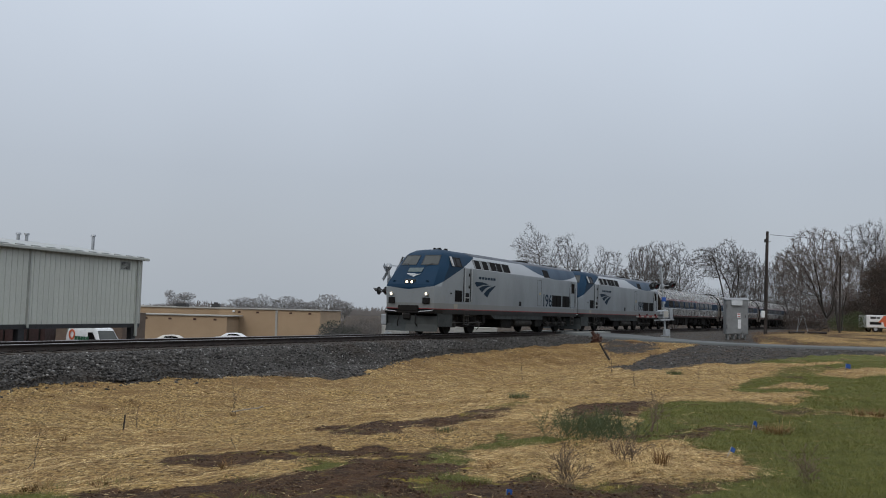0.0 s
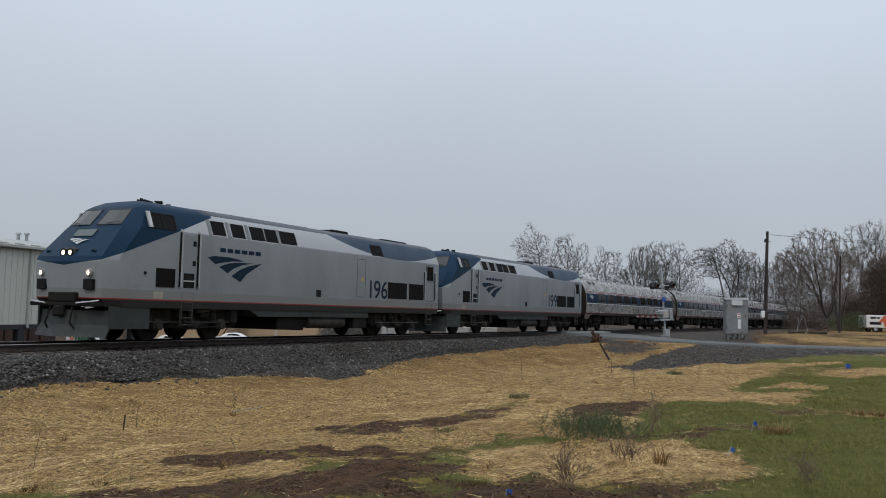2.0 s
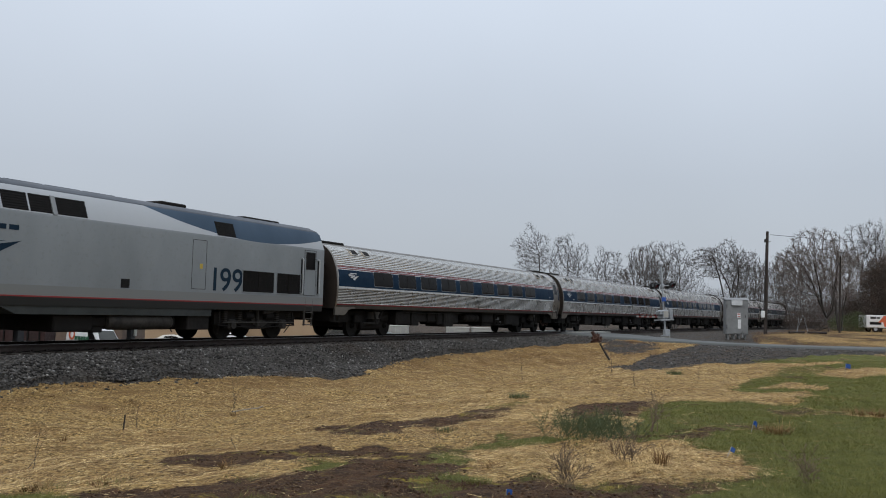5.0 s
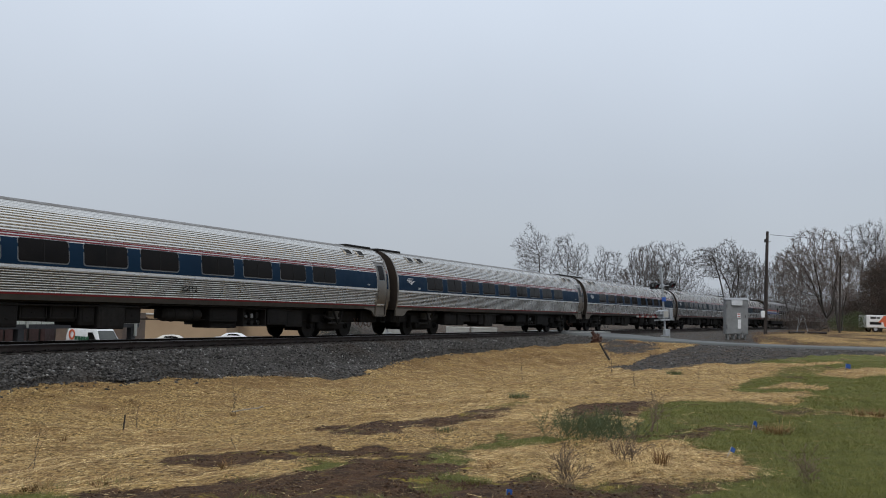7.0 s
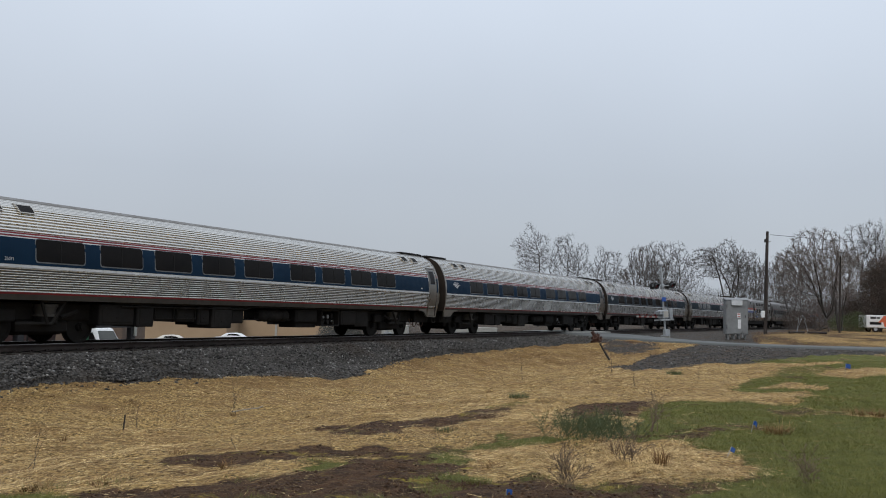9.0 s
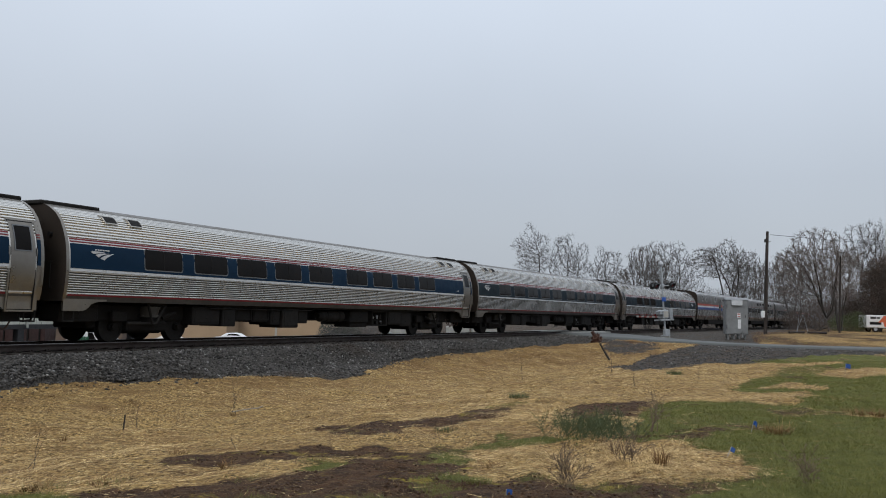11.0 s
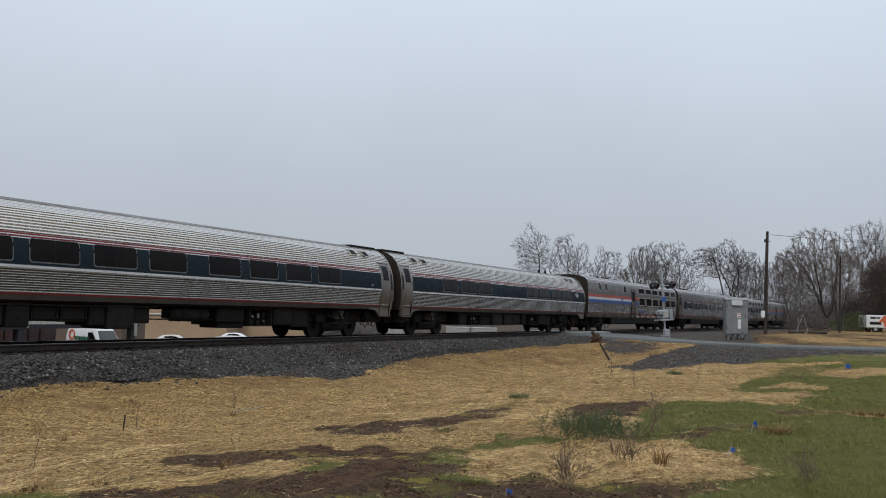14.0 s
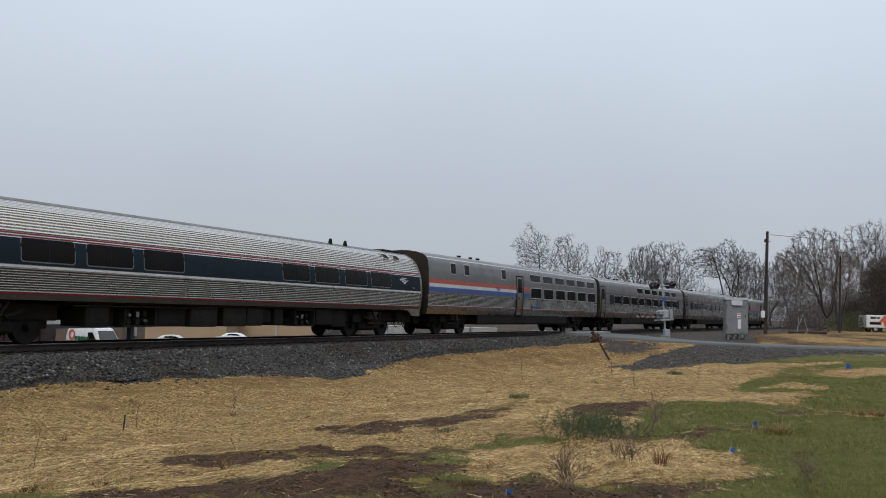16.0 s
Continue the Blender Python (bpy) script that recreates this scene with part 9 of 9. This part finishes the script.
straw_heap("pale heap of straw on bare soil", 1.95, 9.45, 1.05, 0.75, 15000, 51)
straw_heap("pale heap of straw on bare soil", 1.0, 10.5, 0.75, 0.75, 8000, 57)
straw_heap("pale heap of straw beside a dry tuft", 2.4, 10.3, 0.8, 0.7, 6000, 56)
straw_heap("pale straw piled at the edge of the soil", 1.5, 14.6, 0.8, 0.9, 4000, 50)
straw_heap("pale heap of straw beside grass", 2.3, 9.9, 0.9, 0.5, 3000, 52)
straw_heap("straw tuft at the edge of the soil strip", 1.5, 14.8, 0.7, 0.5, 900, 53)
straw_heap("sparse straw spread over grass", 2.75, 9.1, 0.6, 0.3, 1500, 58)
straw_heap("streak of straw over grass", 5.9, 17.7, 1.9, 0.6, 5000, 54)
straw_heap("straw tuft in the grass", 7.2, 14.8, 0.5, 0.25, 500, 55)


def blades_mesh(name, n, r, h, w, seed, droop=0.35):
    """A tuft of long leaf blades, each bent once."""
    rng = np.random.RandomState(seed)
    a, q = rng.rand(n) * 6.283, rng.rand(n) ** 0.6 * r
    H = h * (0.45 + 0.65 * rng.rand(n))
    bx, by = np.cos(a) * q, np.sin(a) * q
    o = a + rng.normal(size=n) * 0.7
    mx, my = bx + np.cos(o) * H * droop * 0.4, by + np.sin(o) * H * droop * 0.4
    tx, ty = bx + np.cos(o) * H * droop * 1.3, by + np.sin(o) * H * droop * 1.3
    px, py = -np.sin(o) * w, np.cos(o) * w
    zz = np.zeros(n)
    V = np.stack([np.stack([bx - px, by - py, zz], -1), np.stack([bx + px, by + py, zz], -1), np.stack([mx + px * 0.8, my + py * 0.8, H * 0.62], -1), np.stack([mx - px * 0.8, my - py * 0.8, H * 0.62], -1),
                  np.stack([tx + px * 0.15, ty + py * 0.15, H], -1), np.stack([tx - px * 0.15, ty - py * 0.15, H], -1)], 1).reshape(-1, 3)
    k = 6 * np.arange(n)[:, None]
    F = np.concatenate([k + np.array([[0, 1, 2, 3]]), k + np.array([[3, 2, 4, 5]])], 0)
    return mesh_np(name, V, F)


def tuft(name, label, x, y, n, r, h, w, material, seed, droop=0.35, cat="grass tuft"):
    me = blades_mesh(name, n, r, h, w, seed, droop)
    me.materials.append(material)
    ob = new(name, me)
    ob.location = (x, y, gz(x, y) - 0.01)
    return tagged(ob, label, cat, "tufts and weeds", "stuff" if name == "weed_clump" else "")


def dry_shrub(label, x, y, h, spread, seed, stems=12, material=None, r=0.006, base=0.05):
    rng = random.Random(seed)
    out = []
    for i in range(stems):
        a = rng.uniform(0, 6.283)
        d = Vector((math.cos(a) * spread / h * rng.uniform(0.2, 0.8), math.sin(a) * spread / h * rng.uniform(0.2, 0.8), 1)).normalized()
        branch(rng, out, Vector((rng.gauss(0, 0.6) * base, rng.gauss(0, 0.6) * base, 0)), d, h * rng.uniform(0.55, 1.0), r, 2, 4, 0.4, 0.7, 0.3)
    P0, P1 = np.array([o[0] for o in out]), np.array([o[1] for o in out])
    P1[:, 2], P0[:, 2] = np.maximum(P1[:, 2], 0), np.maximum(P0[:, 2], -0.02)
    V, F = tubes(P0, P1, np.maximum([o[2] for o in out], 0.0025), np.maximum([o[3] for o in out], 0.002), 3)
    me = mesh_np("dry_shrub", V, F)
    me.materials.append(material or WEED_BROWN)
    ob = new("dry_shrub", me)
    ob.location = (x, y, gz(x, y) - 0.01)
    return tagged(ob, label, "weed", "tufts and weeds")


def dry_weed(x, y, h, lean, seed, twigs):
    """One thin crooked stem with a few short side twigs."""
    rng = random.Random(seed)
    a = rng.uniform(0, 6.283)
    p = [Vector((0, 0, -0.04))]
    for i in range(6):
        p.append(p[-1] + Vector((math.cos(a) * lean / 6 + rng.gauss(0, 0.010), math.sin(a) * lean / 6 + rng.gauss(0, 0.010), (h + 0.04) / 6)))
    k = Kit()
    w = 0.0045 * max(1.0, min(y / 14, 1.7))
    for i in range(6):
        k.tube(p[i], p[i + 1], w * (1 - 0.1 * i), w * (0.9 - 0.1 * i), 5, False)
    for j in range(twigs):
        i = rng.randrange(3, 6)
        b = rng.uniform(0, 6.283)
        k.tube(p[i], p[i] + Vector((math.cos(b) * 0.2, math.sin(b) * 0.2, 0.45)) * h * rng.uniform(0.2, 0.42), w * 0.6, w * 0.35, 4, False)
    return thing("dry_weed", "thin upright dry weed stalk on the straw bank", "weed", "tufts and weeds", m=Matrix.Translation((x, y, gz(x, y))), kit=k, material=BARK_DARK)


dry_shrub("dense grey-green branching weed at the soil's edge", 1.85, 11.6, 0.25, 0.3, 61, 55, WEED_GREEN, 0.004, 0.40)
dry_shrub("dense grey-green branching weed at the soil's edge", 2.05, 12.3, 0.24, 0.3, 59, 60, WEED_GREEN, 0.004, 0.40)
dry_shrub("dense grey-green branching weed at the soil's edge", 2.35, 11.9, 0.27, 0.3, 62, 55, WEED_GREEN, 0.004, 0.36)
tuft("weed_clump", "low green weed on straw", 1.69, 18.9, 240, 0.22, 0.12, 0.003, WEED_GREEN, 63, 0.5, "weed")
tuft("weed_clump", "low green weed on straw", 7.2, 27.2, 220, 0.26, 0.17, 0.004, WEED_GREEN, 64, 0.5, "weed")
tuft("weed_clump", "low green weed beside bare soil", 0.1, 13.2, 160, 0.2, 0.08, 0.0025, WEED_GREEN, 65, 0.5, "weed")
tuft("weed_clump", "small green weed on bare soil", 0.35, 8.7, 260, 0.20, 0.055, 0.0022, BLADE, 66, 0.7, "weed")
tuft("weed_clump", "small green weed on bare soil", -0.6, 8.0, 220, 0.22, 0.05, 0.0022, BLADE, 67, 0.7, "weed")
tuft("weed_clump", "small green weed at the straw's edge", -4.0, 9.35, 300, 0.42, 0.045, 0.002, BLADE, 68, 0.6, "weed")
tuft("weed_clump", "small green weed at the straw's edge", -3.3, 9.3, 200, 0.33, 0.04, 0.002, BLADE, 69, 0.6, "weed")
tuft("dry_tuft", "dry straw-coloured grass tuft with a flag beside it", 4.86, 12.8, 260, 0.22, 0.15, 0.0022, STRAW_DARK, 70, 0.7)
tuft("dry_tuft", "pale upright grass stems beside a blue flag", 4.95, 12.85, 9, 0.16, 0.30, 0.0022, STRAW, 75, 0.3)
tuft("dry_tuft", "dry straw-coloured grass tuft", 7.3, 15.0, 260, 0.55, 0.14, 0.005, STRAW_DARK, 71, 0.9)
tuft("dry_tuft", "dry bundled straw stump", 2.36, 9.45, 60, 0.08, 0.20, 0.004, STRAW_DARK, 72, 0.45)
tuft("dry_tuft", "dry straw-coloured grass tuft", 1.95, 15.3, 110, 0.30, 0.18, 0.004, STRAW, 73, 0.8)
tuft("dry_tuft", "dry straw-coloured grass tuft", 3.05, 11.2, 34, 0.20, 0.13, 0.003, STRAW, 74, 0.7)
rng_t = random.Random(9)
for i in range(60):
    y = 9.0 + 26 * rng_t.random()
    x = rng_t.uniform(-0.5, 0.22) * y
    s_, g_, v_, o_ = (float(q[0]) for q in cover(np.array([x]), np.array([y])))
    if s_ > 0.5:
        tuft("dry_tuft", "small dry grass tuft on straw", x, y, 24 + 2 * (i % 9), 0.06 + 0.1 * rng_t.random(), 0.05 + 0.09 * rng_t.random(), 0.004, STRAW_DARK if i % 10 else STRAW, 200 + i, 1.1)
dry_shrub("dry brown branching weed on bare soil", 1.25, 8.4, 0.34, 0.26, 81, 12, None, 0.004)
dry_shrub("dry reddish branching weed on straw", 2.0, 9.5, 0.26, 0.24, 82, 11, None, 0.004)
dry_shrub("tall thin dry weed in grass", 3.55, 8.6, 0.28, 0.25, 83, 8, None, 0.003)
dry_shrub("thin dry weed at the field's edge", 3.0, 12.6, 0.5, 0.3, 84, 6)
for i, (x, y, h, lean, twigs) in enumerate(((-5.3, 11.7, 0.62, 0.12, 1), (-5.42, 11.75, 0.45, 0.22, 0), (-4.5, 19.8, 0.85, 0.12, 2), (-4.62, 19.85, 0.6, 0.2, 1), (-2.65, 11.7, 0.24, 0.04, 0), (4.81, 21.8, 0.70, 0.05, 0), (4.86, 25.0, 0.8, 0.10, 1), (6.77, 23.3, 0.5, 0.06, 0), (2.16, 29.0, 0.4, 0.3, 1), (2.88, 30.8, 0.8, 0.1, 2), (-5.9, 17.4, 0.5, 0.1, 0), (0.2, 12.9, 0.3, 0.06, 0), (5.2, 13.6, 0.3, 0.2, 1), (12.2, 35.9, 0.4, 0.3, 1))):
    dry_weed(x, y, h, lean, 90 + i, twigs)
thing("stake", "short dark wooden stake in the straw", "stake", kit=Kit().box((-0.011, -0.014, -0.1), (0.013, 0.014, 0.26), 0.004).box((-0.016, -0.006, 0.19), (0.010, 0.010, 0.285), 0.004), material=POLE_WOOD, m=Matrix.Translation((-5.76, 16.3, gz(-5.76, 16.3))) @ Matrix.Rotation(radians(5), 4, "Y"))
thing("pale_branch", "bleached fallen branch on straw", "branch", kit=Kit().pipe([(0, 0, 0.06), (0.35, 0.5, 0.09), (0.42, 0.75, 0.07), (0.5, 1.0, 0.10)], 0.014, 6), material=plain("bleached_wood", (0.38, 0.33, 0.26), (0.28, 0.24, 0.19), 4, 0.8), m=Matrix.Translation((-4.65, 20.0, gz(-4.65, 20.0))))


def marker_flag(x, y, h, yaw, lean, w=0.06):
    fl = thing("marker_flag", "small blue plastic marker flag on a thin wire stem", "marker flag", "marker flags", m=Matrix.Translation((x, y, gz(x, y))) @ Matrix.Rotation(radians(yaw), 4, "Z") @ Matrix.Rotation(radians(lean), 4, "Y"))
    part("stem", Kit().tube((0, 0, -0.08), (0, 0, h), 0.004, 0.004, 5), GALV, fl)
    k = Kit()
    n = 5
    vs = []
    for i in range(n + 1):
        a = i / n
        for z in (h - 0.85 * w, h):
            vs.append((w * a, 0.15 * w * math.sin(5 * a), z - 0.15 * w * a * a))
    k.add(vs + [(x_, y_ + 0.003, z_) for x_, y_, z_ in vs], [(2 * i, 2 * i + 2, 2 * i + 3, 2 * i + 1) for i in range(n)] + [(2 * i + 2 * n + 2, 2 * i + 2 * n + 3, 2 * i + 2 * n + 5, 2 * i + 2 * n + 4) for i in range(n)])
    part("flag", k, FLAG_BLUE, fl)


marker_flag(11.6, 25.4, 0.42, 10, 4, 0.15)
marker_flag(4.42, 12.6, 0.20, -60, 15, 0.075)
marker_flag(3.29, 10.15, 0.14, 20, 25)
marker_flag(0.62, 8.0, 0.05, 30, 0)

build_ties(TRACK)


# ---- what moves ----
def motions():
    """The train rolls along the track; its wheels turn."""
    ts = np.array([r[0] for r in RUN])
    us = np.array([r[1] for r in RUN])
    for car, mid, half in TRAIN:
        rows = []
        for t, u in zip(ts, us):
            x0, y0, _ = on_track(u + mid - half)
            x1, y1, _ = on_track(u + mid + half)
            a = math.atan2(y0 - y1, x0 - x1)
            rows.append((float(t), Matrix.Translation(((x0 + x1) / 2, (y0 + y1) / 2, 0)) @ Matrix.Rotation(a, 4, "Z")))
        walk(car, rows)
    grid = np.arange(0, 481) / 30.0
    path = us[0] - np.interp(grid, ts, us)
    for car, mid, half in TRAIN:
        for truck in car.children:
            for w in truck.children:
                if w.name.startswith("wheelset"):
                    x, y, z = w.location
                    walk(w, [(float(t), Matrix.Translation((x, y, z)) @ Matrix.Rotation(float(p) / z, 4, "Y")) for t, p in zip(grid, path)])


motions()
